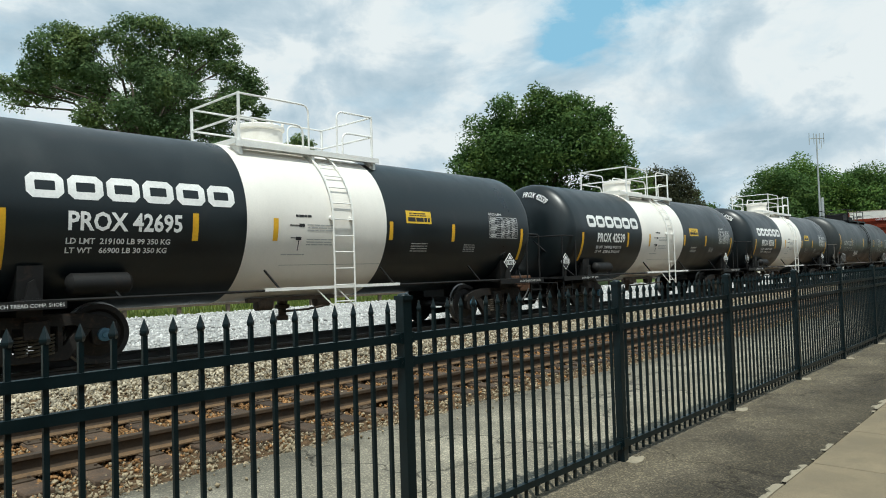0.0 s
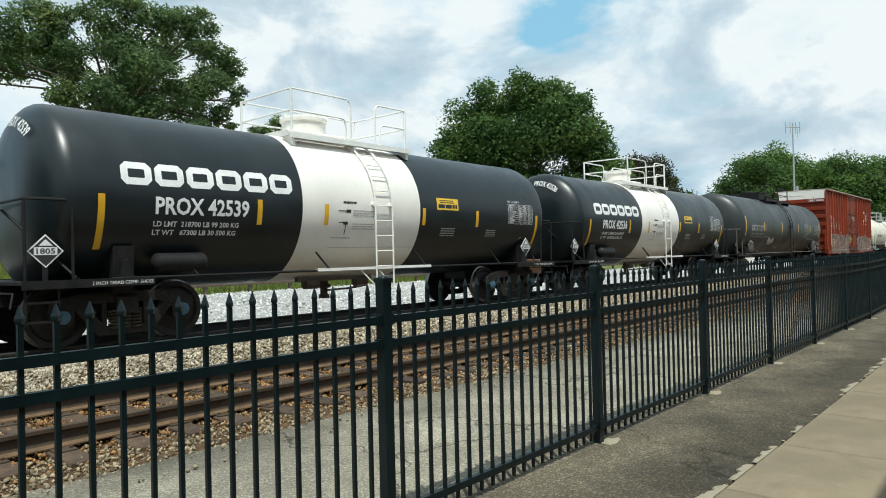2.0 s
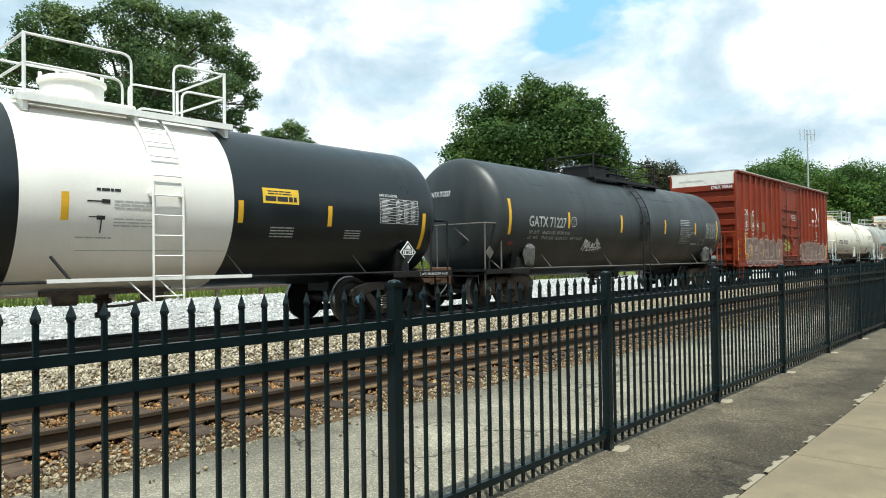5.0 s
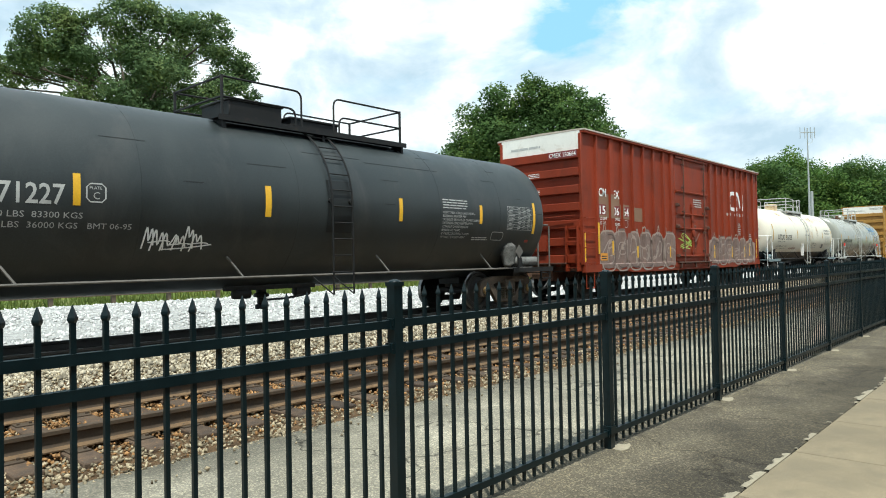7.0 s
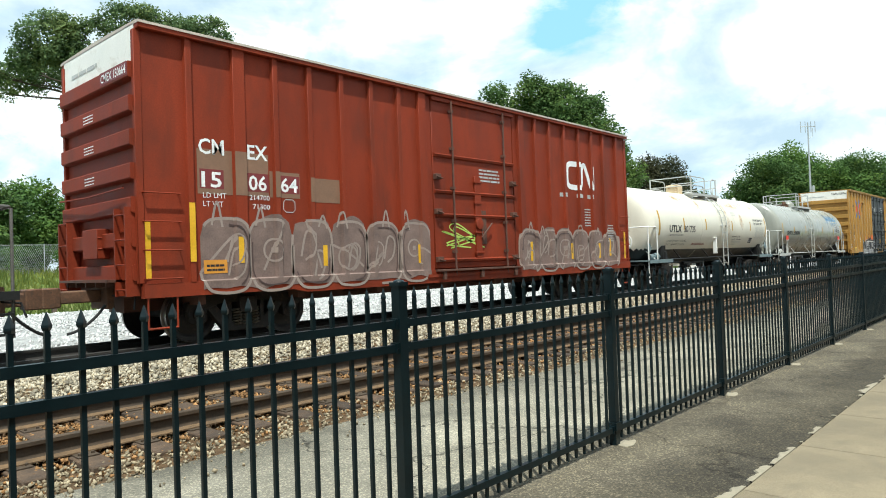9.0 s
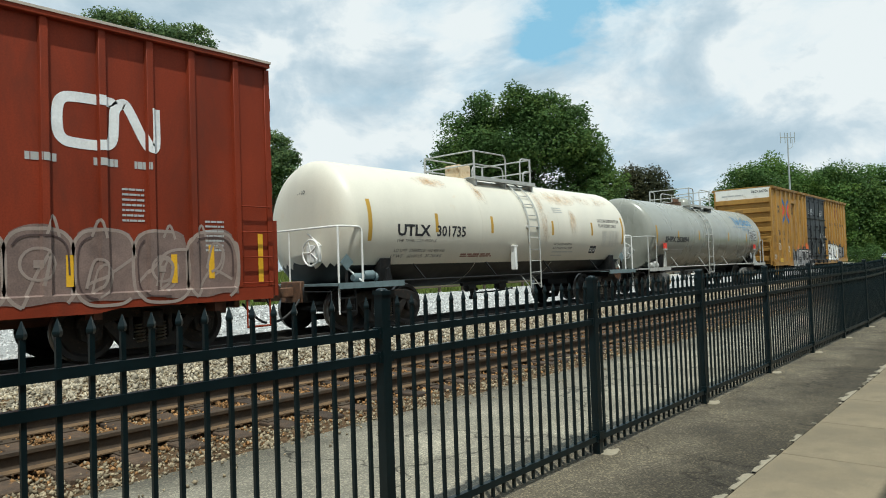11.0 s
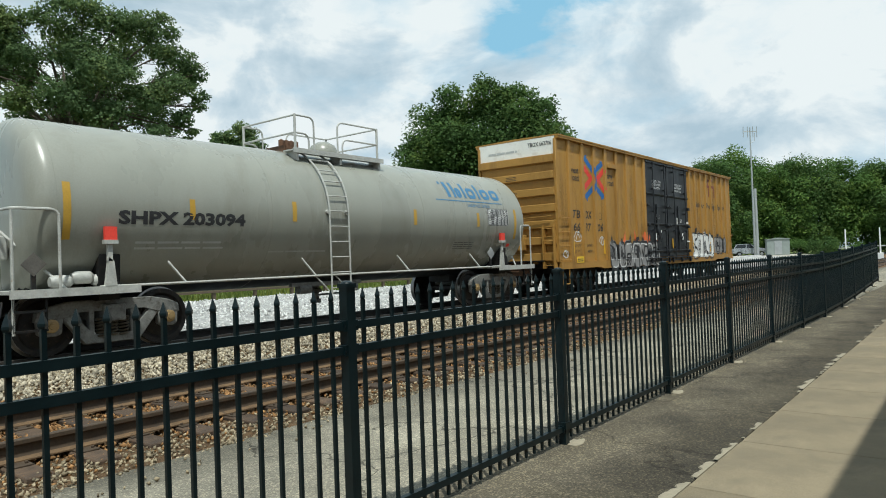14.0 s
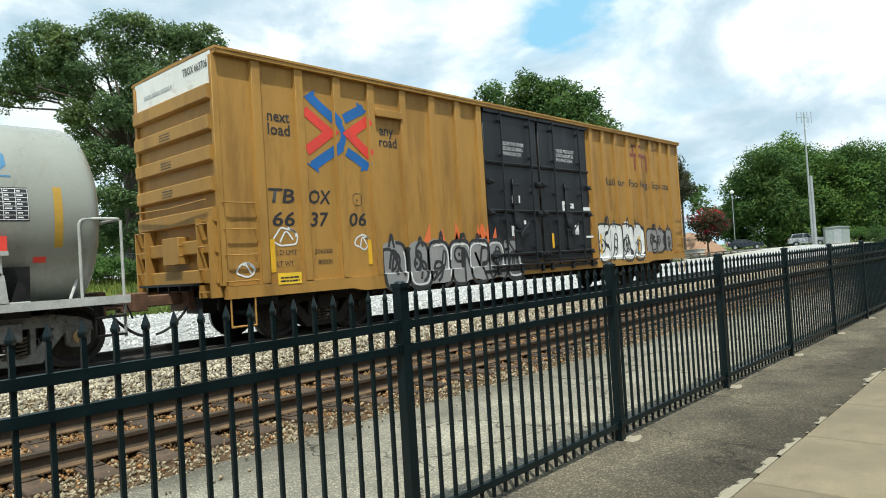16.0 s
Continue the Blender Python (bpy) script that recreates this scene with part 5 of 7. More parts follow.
def top_works(root, x0, xa, xb, x1, mat, housing, hmat, lift=0.0, top=4.92, mid=4.50):
    """The walkway on top of a tank with its hand rails; the gap xa..xb is for the ladder."""
    def tp(name, bm, m, owner, label="", bevel=0.0):
        for v in bm.verts:
            v.co.z += lift
        cp(name, bm, m, owner, label, bevel)

    for s in (-1, 1):
        bm = B()
        y = s * 0.62
        box(bm, x0 - 0.12, x1 + 0.1, min(y, s * 0.95), max(y, s * 0.95), 3.985, 4.015)
        box(bm, x0 - 0.12, x1 + 0.1, s * 0.95 - 0.012, s * 0.95 + 0.012, 3.94, 4.04)
        n = int((x1 - x0) / 0.12)
        for i in range(n):
            box(bm, x0 + 0.12 * i, x0 + 0.12 * i + 0.05, min(y, s * 0.95), max(y, s * 0.95), 4.015, 4.03)
        tp("walkway", bm, mat, root)
        for x in (x0, (x0 + x1) / 2, x1):
            bm = B()
            box(bm, x - 0.03, x + 0.03, min(s * 0.6, s * 0.92), max(s * 0.6, s * 0.92), 3.80, 3.99)
            tp("walkway_bracket", bm, mat, root)
        yy = s * 0.86
        for u, w in ((x0, xa), (x1, xb)):
            for zt, inset in ((top, 0.0), (mid, 0.14)):
                bm = B()
                e = w + (inset if u > w else -inset)
                tube(bm, [(u, yy, zt)] + bend((u, yy, zt), (e, yy, zt), (e, yy, 3.98), 0.16) + [(e, yy, 3.98)], 0.02, 7)
                tp("hand_rail", bm, mat, root)
            bm = B()
            tube(bm, [(u, yy, 3.86), (u, yy, top + 0.02)], 0.028, 7)
            tp("rail_post", bm, mat, root)
    for x in (x0, x1):
        for zt in (top, mid):
            bm = B()
            tube(bm, [(x, -0.86, zt), (x, 0.86, zt)], 0.02, 7)
            tp("end_rail", bm, mat, root)
    if housing == "drum":
        bm = B()
        lathe(bm, [(4.05, 0.46), (4.46, 0.46), (4.48, 0.50), (4.54, 0.50), (4.58, 0.42), (4.60, 0.05)], "z", (x0 + 0.95, 0, 0), 20)
        for k in range(8):
            lathe(bm, [(4.5, 0.03), (4.62, 0.03)], "z", (x0 + 0.95 + 0.47 * math.cos(k * math.pi / 4), 0.47 * math.sin(k * math.pi / 4), 0), 6)
        tp("manway", bm, hmat, root)
        bm = B()
        box(bm, x0 + 0.1, xa + 0.2, -0.58, 0.58, 4.03, 4.18)
        tp("manway_pan", bm, hmat, root, bevel=0.02)
    elif housing == "boxes":
        for u, w, t in ((x0 + 0.35, x0 + 1.5, 4.48), (x0 + 1.7, x0 + 2.9, 4.32), (x0 + 3.0, x1, 4.14)):
            bm = B()
            box(bm, u, w, -0.5, 0.5, 3.98, t)
            box(bm, u - 0.03, w + 0.03, -0.53, 0.53, t - 0.05, t)
            tp("valve_housing", bm, hmat, root, bevel=0.015)
    elif housing == "crate":
        bm = B()
        box(bm, x0 + 0.12, x0 + 0.62, -0.25, 0.25, 4.02, 4.44)
        tp("valve_housing", bm, hmat, root, bevel=0.02)
        bm = B()
        lathe(bm, [(4.0, 0.22), (4.2, 0.22), (4.24, 0.1)], "z", (xa + 0.4, 0, 0), 14)
        tp("vent_cap", bm, mat, root)
    else:
        bm = B()
        lathe(bm, [(4.0, 0.34), (4.22, 0.34), (4.36, 0.27), (4.44, 0.14), (4.46, 0.01)], "z", (xb + 0.35, 0, 0), 18)
        tp("dome_lid", bm, hmat, root)
        bm = B()
        box(bm, x0 + 0.15, xa - 0.1, -0.35, 0.35, 4.02, 4.20)
        for k in range(4):
            lathe(bm, [(4.18, 0.06), (4.34, 0.06), (4.36, 0.02)], "z", (x0 + 0.25 + 0.13 * k, -0.1, 0), 8)
        tp("valve_group", bm, M_RUSTPART, root)


def end_deck(root, x, way, mat, post_mat, wheel=False):
    """Stub sill, deck, saddle, hand rail hoop and steps at one end; x: the tank's rim there, way: outwards."""
    bm = B()
    a, b = sorted((x - way * 2.0, x + way * 0.72))
    box(bm, a, b, -0.36, 0.36, 0.98, 1.30)
    cp("stub_sill", bm, M_STEEL, root, bevel=0.015)
    bm = B()
    a, b = sorted((x - way * 1.15, x + way * 0.68))
    box(bm, a, b, -1.44, 1.44, 1.31, 1.355)
    box(bm, a, b, -1.46, -1.43, 1.25, 1.37)
    box(bm, a, b, 1.43, 1.46, 1.25, 1.37)
    cp("deck", bm, mat, root)
    bm = B()
    cx = x - way * 0.75
    prism(bm, [(-1.25, 1.15), (1.25, 1.15), (1.30, 1.85), (1.0, 1.55), (0.6, 1.28), (0, 1.17), (-0.6, 1.28), (-1.0, 1.55), (-1.30, 1.85)], "x", cx - 0.16, cx + 0.16)
    cp("saddle", bm, M_STEEL, root)
    bm = B()
    prism(bm, [(cx - way * 0.10, 1.36), (cx + way * 0.10, 1.36), (cx + way * 0.05, 1.62), (cx - way * 0.02, 1.66)], "y", -1.40, -1.34)
    box(bm, cx - 0.11, cx + 0.11, -1.42, -1.2, 1.36, 1.40)
    cp("saddle_bracket", bm, M_STEEL, root)
    bm = B()
    xo = x + way * 0.62
    xi = x + way * 0.02
    tube(bm, [(xi, -1.42, 1.33)] + bend((xi, -1.42, 1.33), (xi, -1.42, 2.50), (xo, -1.36, 2.50), 0.12) + bend((xi, -1.42, 2.50), (xo, -1.38, 2.50), (xo, 0, 2.50), 0.1) + [(xo, 1.38, 2.5), (xo, 1.40, 1.33)], 0.022, 7)
    tube(bm, [(xo, -1.38, 2.48), (xo, -1.38, 0.75)], 0.022, 7)
    tube(bm, [(xo, 0.2, 2.48), (xo, 0.2, 1.33)], 0.018, 7)
    cp("hand_rail", bm, post_mat, root)
    bm = B()
    tube(bm, [(xo - way * 0.02, -0.4, 2.4), (x - way * 0.1, -1.3, 1.36)], 0.022, 6)
    cp("rail_brace", bm, post_mat, root)
    bm = B()
    for z in (0.78, 1.05):
        box(bm, min(xo, xo - way * 0.42), max(xo, xo - way * 0.42), -1.44, -1.30, z, z + 0.03)
    for u in (xo, xo - way * 0.42):
        box(bm, u - 0.012, u + 0.012, -1.40, -1.36, 0.78, 1.34)
    cp("step", bm, M_STEEL, root)
    if wheel:
        bm = B()
        cxw, cy, cz = x + way * 0.6, -0.5, 2.0
        n = 20
        tube(bm, [(cxw, cy + 0.27 * math.cos(2 * math.pi * i / n), cz + 0.27 * math.sin(2 * math.pi * i / n)) for i in range(n + 1)], 0.02, 6)
        for k in range(5):
            t = 2 * math.pi * k / 5
            tube(bm, [(cxw, cy, cz), (cxw, cy + 0.26 * math.cos(t), cz + 0.26 * math.sin(t))], 0.014, 5)
        cp("brake_wheel", bm, post_mat, root, "spoked hand brake wheel")
        bm = B()
        box(bm, min(cxw, cxw - way * 0.2), max(cxw, cxw - way * 0.2), cy - 0.12, cy + 0.16, 1.8, 2.16)
        cp("brake_box", bm, post_mat, root, bevel=0.02)
        bm = B()
        for k in range(3):
            lathe(bm, [(-0.16, 0.07), (-0.1, 0.10), (0.1, 0.10), (0.16, 0.05)], "x", (x - way * (0.1 + 0.3 * k), -1.15, 1.46 + 0.05 * (k % 2)), 10)
        cp("brake_valve", bm, mat, root)


def side_pipe(root, x0, x1, mat, white=None):
    for s in (-1, 1):
        bm = B()
        tube(bm, [(x0, s * 1.42, 1.36), (x1, s * 1.42, 1.36)], 0.022, 7)
        cp("side_pipe", bm, mat, root)
    if white:
        bm = B()
        box(bm, white[0], white[1], -1.45, -1.39, 1.345, 1.40)
        cp("ladder_sill", bm, M_WRAIL, root)
    n = 4
    for i in range(n):
        x = x0 + (x1 - x0) * (i + 0.5) / n
        bm = B()
        tube(bm, [(x, -1.42, 1.36), (x - 0.22, -1.25, 1.72)], 0.022, 6)
        cp("pipe_strut", bm, mat, root)


def bottom_outlet(root, x, z, mat):
    """The discharge valve under a tank: a stub, a flanged body and a side arm."""
    bm = B()
    lathe(bm, [(z - 0.42, 0.02), (z - 0.42, 0.12), (z - 0.34, 0.12), (z - 0.32, 0.08), (z - 0.2, 0.08), (z - 0.18, 0.15), (z - 0.12, 0.15), (z - 0.1, 0.1), (z + 0.1, 0.12)], "z", (x, 0, 0), 12)
    tube(bm, [(x, 0, z - 0.25), (x + 0.1, -0.7, z - 0.2), (x + 0.05, -1.3, z - 0.12)], 0.025, 6)
    cp("outlet_valve", bm, mat, root)
    bm = B()
    for u in (-0.75, 0.6):
        lathe(bm, [(-0.18, 0.03), (-0.16, 0.1), (0.16, 0.1), (0.18, 0.03)], "x", (x + u, -0.5, z - 0.08), 10)
    box(bm, x - 1.1, x + 0.9, -0.55, -0.45, z - 0.02, z + 0.06)
    cp("brake_gear", bm, mat, root)


def tape(root, items, mat=None):
    for dx, z0, z1, *w in items:
        cp("reflector", wrap(patch(w[0] if w else 0.10, z1 - z0), dx, z0, 0.003), mat or M_YELLOW, root, "yellow reflective strip")


def placard(root, dx, z, y, text, mat, ink):
    """A diamond hazard placard on a bracket."""
    k = 0.235 if text else 0.17
    bm = B()
    prism(bm, [(dx, z - k), (dx + k, z), (dx, z + k), (dx - k, z)], "y", y + 0.002, y + 0.014)
    p = cp("placard", bm, M_LETTERW if text else mat, root, "diamond hazard placard")
    bm = B()
    e = k - 0.025
    prism(bm, [(dx, z - e), (dx + e, z), (dx, z + e), (dx - e, z)], "y", y - 0.001, y + 0.004)
    cp("face", bm, mat, p)
    bm = B()
    box(bm, dx - 0.03, dx + 0.03, y + 0.012, y + 0.05, 1.33, z - 0.08)
    cp("placard_bracket", bm, M_STEEL, root)
    if text:
        bm = B()
        box(bm, dx - 0.15, dx + 0.15, y - 0.004, y, z - 0.055, z + 0.055)
        cp("panel", bm, M_LETTERW, p)
        bm = B()
        prism(bm, [(dx - 0.09, z + 0.075), (dx + 0.09, z + 0.075), (dx, z + 0.165)], "y", y - 0.004, y)
        cp("symbol", bm, M_LETTERW, p)
        bm = stretch(words(text, 0.075, bold=0.002), 0.24)
        for v in bm.verts:
            v.co = Vector((dx - 0.12 + v.co.x, y - 0.007, z - 0.037 + v.co.y))
        cp("digits", bm, ink, p)


def set_car(name, label, category, x0):
    root = thing(name, label, category, (x0, FAR_Y, ZR), "cars of the freight train")
    CARS.append((root, x0))
    return root


def lettering(root, text, h, dx, z, mat, width=None, italic=0.0, name="lettering", label="", bold=0.0, flat=None):
    bm = words(text, h, italic, bold=bold)
    if width:
        stretch(bm, width)
    if flat is None:
        wrap(bm, dx, z)
    else:
        lay(bm, dx, z, flat)
    return cp(name, bm, mat, root, label, smooth=False)


def procor_car(x0, number, load, light, label):
    root = set_car("tank_car", label, "tank car", x0)
    wl, wr = 4.66, 7.86
    tank_shell(root, 0.22, 13.2, [M_BLACK, M_WHITE], (lambda c: 1 if wl < c.x < wr else 0, (wl, wr)), "black tank with a white middle band")
    side_pipe(root, 1.2, 12.2, M_STEEL, (5.0, 8.2))
    end_deck(root, 0.68, -1, M_STEEL, M_STEEL)
    end_deck(root, 12.72, 1, M_STEEL, M_STEEL)
    truck(root, 1.55, cap=M_CAPB)
    truck(root, 11.85, cap=M_CAPB)
    coupler(root, -0.05, -1)
    coupler(root, 13.45, 1)
    bottom_outlet(root, 6.3, 1.15, M_TRUCKB)
    ladder(root, 6.45, 6.93, M_WRAIL)
    top_works(root, 4.9, 6.42, 7.12, 8.05, M_WRAIL, "drum", M_WHITE)
    # company name drawn as plain shapes
    for i in range(6):
        cp("name_block", wrap(hollow(0.475, 0.36, 0.11), 1.34 + 0.525 * i, 2.77), M_LETTERW, root, "bold white block shape", smooth=False)
    lettering(root, "PROX " + number, 0.255, 1.86, 2.345, M_LETTERW, 1.66, bold=0.010, name="car_number")
    lettering(root, "LD LMT  " + load, 0.082, 1.84, 2.15, M_LETTERW, 1.5, bold=0.003, name="load_limit")
    lettering(root, "LT WT   " + light, 0.082, 1.84, 2.02, M_LETTERW, 1.46, bold=0.003, name="light_weight")
    tape(root, [(1.0, 1.80, 2.66), (3.69, 2.21, 2.65), (5.18, 2.23, 2.63), (7.94, 2.28, 2.66), (9.85, 2.27, 2.66), (12.44, 1.85, 2.66)])
    cp("notice", wrap(patch(0.76, 0.27), 8.42, 2.64, 0.003), M_SIGNY, root, "yellow emergency notice")
    cp("notice_print", wrap(join((bars(1, 0.66, 0.11, 0.8, 2), 0.05, 0.04), (bars(2, 0.5, 0.09, 0.5, 3), 0.1, 0.16)), 8.42, 2.64, 0.006), M_LETTERK, root)
    cp("test_table", wrap(table_print(1.1, 0.5), 11.2, 2.38), M_LETTERW, root, "white inspection table", smooth=False)
    lettering(root, "AAR 211A100W6", 0.06, 11.2, 2.92, M_LETTERW, 0.5, name="table_heading")
    prints(root, [(bars(4, 0.5, 0.22, 0.4, 5), 0, 0), (bars(4, 0.4, 0.2, 0.4, 6), 1.7, 0)], 8.6, 2.05, M_LETTERG)
    # valve diagram on the white band
    dg = join((bars(1, 0.34, 0.06, 0.7, 8), 0.35, 0.62), (patch(0.12, 0.06), 0.42, 0.44), (patch(0.2, 0.018), 0.22, 0.46), (patch(0.12, 0.06), 0.36, 0.2), (patch(0.018, 0.2), 0.42, 0.0), (patch(0.2, 0.018), 0.25, 0.23))
    cp("valve_diagram", wrap(dg, 5.3, 2.06), M_LETTERK, root, "black valve diagram")
    prints(root, [(bars(3, 0.6, 0.15, 0.4, 9), 0, 0.3), (bars(3, 0.6, 0.15, 0.4, 10), 0, 0.04), (bars(1, 0.5, 0.03, 0.8, 11), -0.5, -0.14)], 5.9, 2.12, M_LETTERG, "valve_print")
    cp("seam_line", wrap(patch(2.4, 0.012), 5.42, 1.80), M_GRAIL, root)
    def dish(y, z):
        """Where the dished end stands under a point of its face."""
        return 0.195 + 0.48 * (1 - math.sqrt(max(0, 1 - min(math.hypot(y, z - TZ) / TR, 1) ** 2.6)))

    bm = words("PROX " + number, 0.15, bold=0.003)
    stretch(bm, 0.86)
    slice_up(bm, 0, 0.05)
    for v in bm.verts:                            # bent along the rim, reading towards the platform
        a = 1.62 - v.co.x / 1.14
        r = 1.08 + v.co.y
        v.co = Vector((0.0, -r * math.cos(a), TZ + r * math.sin(a)))
        v.co.x = dish(v.co.y, v.co.z) - 0.03
    cp("end_number", bm, M_LETTERW, root)
    bm = stretch(words("PROX " + number, 0.12, bold=0.002), 0.66)
    for v in bm.verts:
        v.co = Vector((0.0, 0.86 - v.co.x, 3.10 + v.co.y))
        v.co.x = dish(v.co.y, v.co.z) - 0.03
    cp("end_number", bm, M_LETTERW, root)
    for k, w in enumerate((0.42, 0.36, 0.44, 0.3, 0.38)):
        q = bars(1, w, 0.045, 0.8, 40 + k)
        for v in q.verts:
            v.co = Vector((-v.co.z, 0.86 - v.co.x, 2.94 - 0.085 * k + v.co.y))
            v.co.x += dish(v.co.y, v.co.z) - 0.03
        cp("end_print", q, M_LETTERG, root)
    # brake reservoir
    bm = B()
    lathe(bm, [(0, 0.02), (0.03, 0.11), (0.08, 0.155), (0.86, 0.155), (0.91, 0.11), (0.94, 0.02)], "x", (1.86, -1.28, 1.58), 20)
    cp("air_reservoir", bm, M_STEEL, root)
    placard(root, 12.05, 1.78, -1.40, "1805", M_LETTERK, M_LETTERK)
    placard(root, 0.35, 1.78, -1.30, "1805", M_LETTERK, M_LETTERK)
    lettering(root, "2 INCH TREAD COMP. SHOES", 0.05, 0.9, 1.28, M_LETTERW, 0.9, name="shoe_print", flat=(-1.464, ()))
    lettering(root, "2 INCH TREAD COMP. SHOES", 0.05, 12.35, 1.28, M_LETTERW, 0.9, name="shoe_print", flat=(-1.464, ()))


def lay(bm, dx, z, flat):
    """Lay a drawing on an upright side at y = flat[0]; over the ribs in flat[1] (x0, x1, depth) it steps out with them."""
    y, ribs = flat
    for v in bm.verts:
        v.co.x += dx
    for a, b, _ in ribs:
        for e in (a, b):
            bmesh.ops.bisect_plane(bm, geom=bm.verts[:] + bm.edges[:] + bm.faces[:], plane_co=(e, 0, 0), plane_no=(1, 0, 0))
    cut = [e for e in bm.edges if any(abs(e.verts[0].co.x - s) < 1e-5 and abs(e.verts[1].co.x - s) < 1e-5 for a, b, _ in ribs for s in (a, b))]
    if cut:
        bmesh.ops.split_edges(bm, edges=cut)
    out = {}
    for f in bm.faces:
        c = f.calc_center_median().x
        d = max([q for a, b, q in ribs if a < c < b] or [0])
        for v in f.verts:
            out[v] = d
    for v in bm.verts:
        v.co = Vector((v.co.x, y - out.get(v, 0) - 0.003 - v.co.z, z + v.co.y))
    return bm


def gatx_car(x0):
    global TR, TZ
    usual = TR, TZ
    TR, TZ = 1.58, 2.70
    root = set_car("tank_car", "faded grey-black tank car with dark top rails", "tank car", x0)
    tank_shell(root, 0.22, 15.68, [M_GREYBLACK], (lambda c: 0, ()), "faded grey-black tank")
    for x in (4.55, 7.4, 11.2, 13.4):
        seam(root, x, M_GREYBLACK)
    side_pipe(root, 1.2, 14.9, M_DRAIL)
    end_deck(root, 0.68, -1, M_STEEL, M_DRAIL)
    end_deck(root, 15.20, 1, M_STEEL, M_DRAIL, True)
    truck(root, 1.45, ME_TRUCKB, M_CAPG)
    truck(root, 14.3, ME_TRUCKB, M_CAPG)
    coupler(root, -0.05, -1)
    coupler(root, 15.95, 1)
    bottom_outlet(root, 7.6, 1.12, M_STEEL)
    ladder(root, 8.11, 8.60, M_STEEL)
    top_works(root, 6.30, 8.00, 8.80, 10.68, M_STEEL, "boxes", M_STEEL, 0.18, 4.74, 4.38)
    cp("ladder_plate", wrap(patch(0.62, 1.0), 8.05, 2.16, 0.006), M_BELLY, root, "dark plate behind the ladder")
    for u, v, w in ((7.7, 3.66, 1.4), (9.2, 3.6, 2.2), (11.0, 3.9, 0.45), (13.3, 3.78, 0.4), (12.9, 3.5, 0.5), (9.5, 3.25, 0.5), (14.1, 3.1, 0.25), (9.5, 2.75, 0.3), (6.4, 3.3, 0.8), (4.0, 3.5, 0.7), (2.2, 3.6, 0.5), (5.2, 2.9, 0.35), (15.0, 2.75, 0.2)):
        cp("jacket_lap", wrap(patch(w, 0.014, 0.003), u, v, 0.001), M_BELLY, root, "dark lapped edge of the jacket sheet")
    lettering(root, "GATX 71227", 0.27, 1.68, 2.46, M_LETTERG, 1.80, bold=0.006, name="car_number")
    lettering(root, "LD LMT   183600 LBS  83300 KGS", 0.085, 1.72, 2.27, M_LETTERG, 2.0, name="load_limit")
    lettering(root, "LT  WT    79400 LBS  36000 KGS   BMT 06-95", 0.085, 1.72, 2.13, M_LETTERG, 2.7, name="light_weight")
    cp("plate_frame", wrap(hollow(0.28, 0.28, 0.02), 3.75, 2.5), M_LETTERG, root)
    lettering(root, "C", 0.1, 3.85, 2.55, M_LETTERG, name="plate_letter")
    lettering(root, "PLATE", 0.04, 3.80, 2.69, M_LETTERG, 0.17, name="plate_word")
    tape(root, [(0.80, 2.23, 3.14, 0.11), (3.58, 2.45, 2.90), (6.69, 2.40, 2.94, 0.12), (9.92, 2.42, 2.90), (12.58, 2.44, 2.88), (14.79, 2.24, 3.05)])
    cp("red_patch", wrap(patch(0.2, 0.08), 0.93, 1.98), decal("dull_red_patch", (0.28, 0.03, 0.02)), root)
    # spray tag: loose white strokes
    rng = random.Random(21)
    bm = B()
    u = 0.0
    for k in range(6):
        w, top = rng.uniform(0.14, 0.24), rng.uniform(0.26, 0.46)
        stroke(bm, [(u, 0.02 + rng.uniform(-0.04, 0.05)), (u + w * 0.25, top), (u + w * 0.55, top * rng.uniform(0.3, 0.6)), (u + w * rng.uniform(0.7, 1.0), top * rng.uniform(0.7, 1.0)), (u + w * 1.1, rng.uniform(0.0, 0.12))], 0.026)
        if k % 2:
            stroke(bm, [(u - 0.05, top * 0.4), (u + w, top * 0.5), (u + w * 1.6, top * 0.45)], 0.02)
        u += w * 0.85
    stroke(bm, [(0.3, 0.02), (0.75, 0.06), (1.15, 0.12)], 0.022)
    cp("spray_tag", wrap(bm, 4.62, 1.82), M_LETTERW, root, "pale scrawled spray tag", smooth=False)
    for k, (text, w) in enumerate((("VENT TANK WHEN UNLOADING", 1.12), ("EXTERIOR HEATER PIPE", 0.80), ("NO INLET OR OUTLET CAP REQUIRED", 1.30), ("EXTERIOR COILS INOPERATIVE", 1.05), ("CONSULT OWNER BEFORE", 0.90), ("REPAIRING TANK", 0.62), ('6" FIBERGLASS INSULATION', 0.96), ("DO NOT EXCEED 400 F", 0.84))):
        lettering(root, text, 0.052, 11.28, 2.64 - 0.078 * k, M_LETTERG, w, name="inspection_line")
    prints(root, [(bars(4, 0.85, 0.24, 0.4, 12), 0, 0.0)], 11.28, 2.76, M_LETTERG, "inspection_print")
    cp("test_table", wrap(table_print(1.05, 0.58), 13.69, 2.33), M_LETTERG, root, smooth=False)
    prints(root, [(hollow(0.48, 0.22, 0.015), 0.42, 0), (bars(2, 0.6, 0.1, 0.5, 4), -0.3, 0.0)], 12.68, 2.06, M_LETTERG, "inspection_print")
    crust = surface("crusted_grey_tar", (0.12, 0.118, 0.11), 0.8, vary=0.5, scale=9, bump=1.0, bump_depth=0.03, stain=(0.04, 0.03, 0.02))
    rng = random.Random(31)
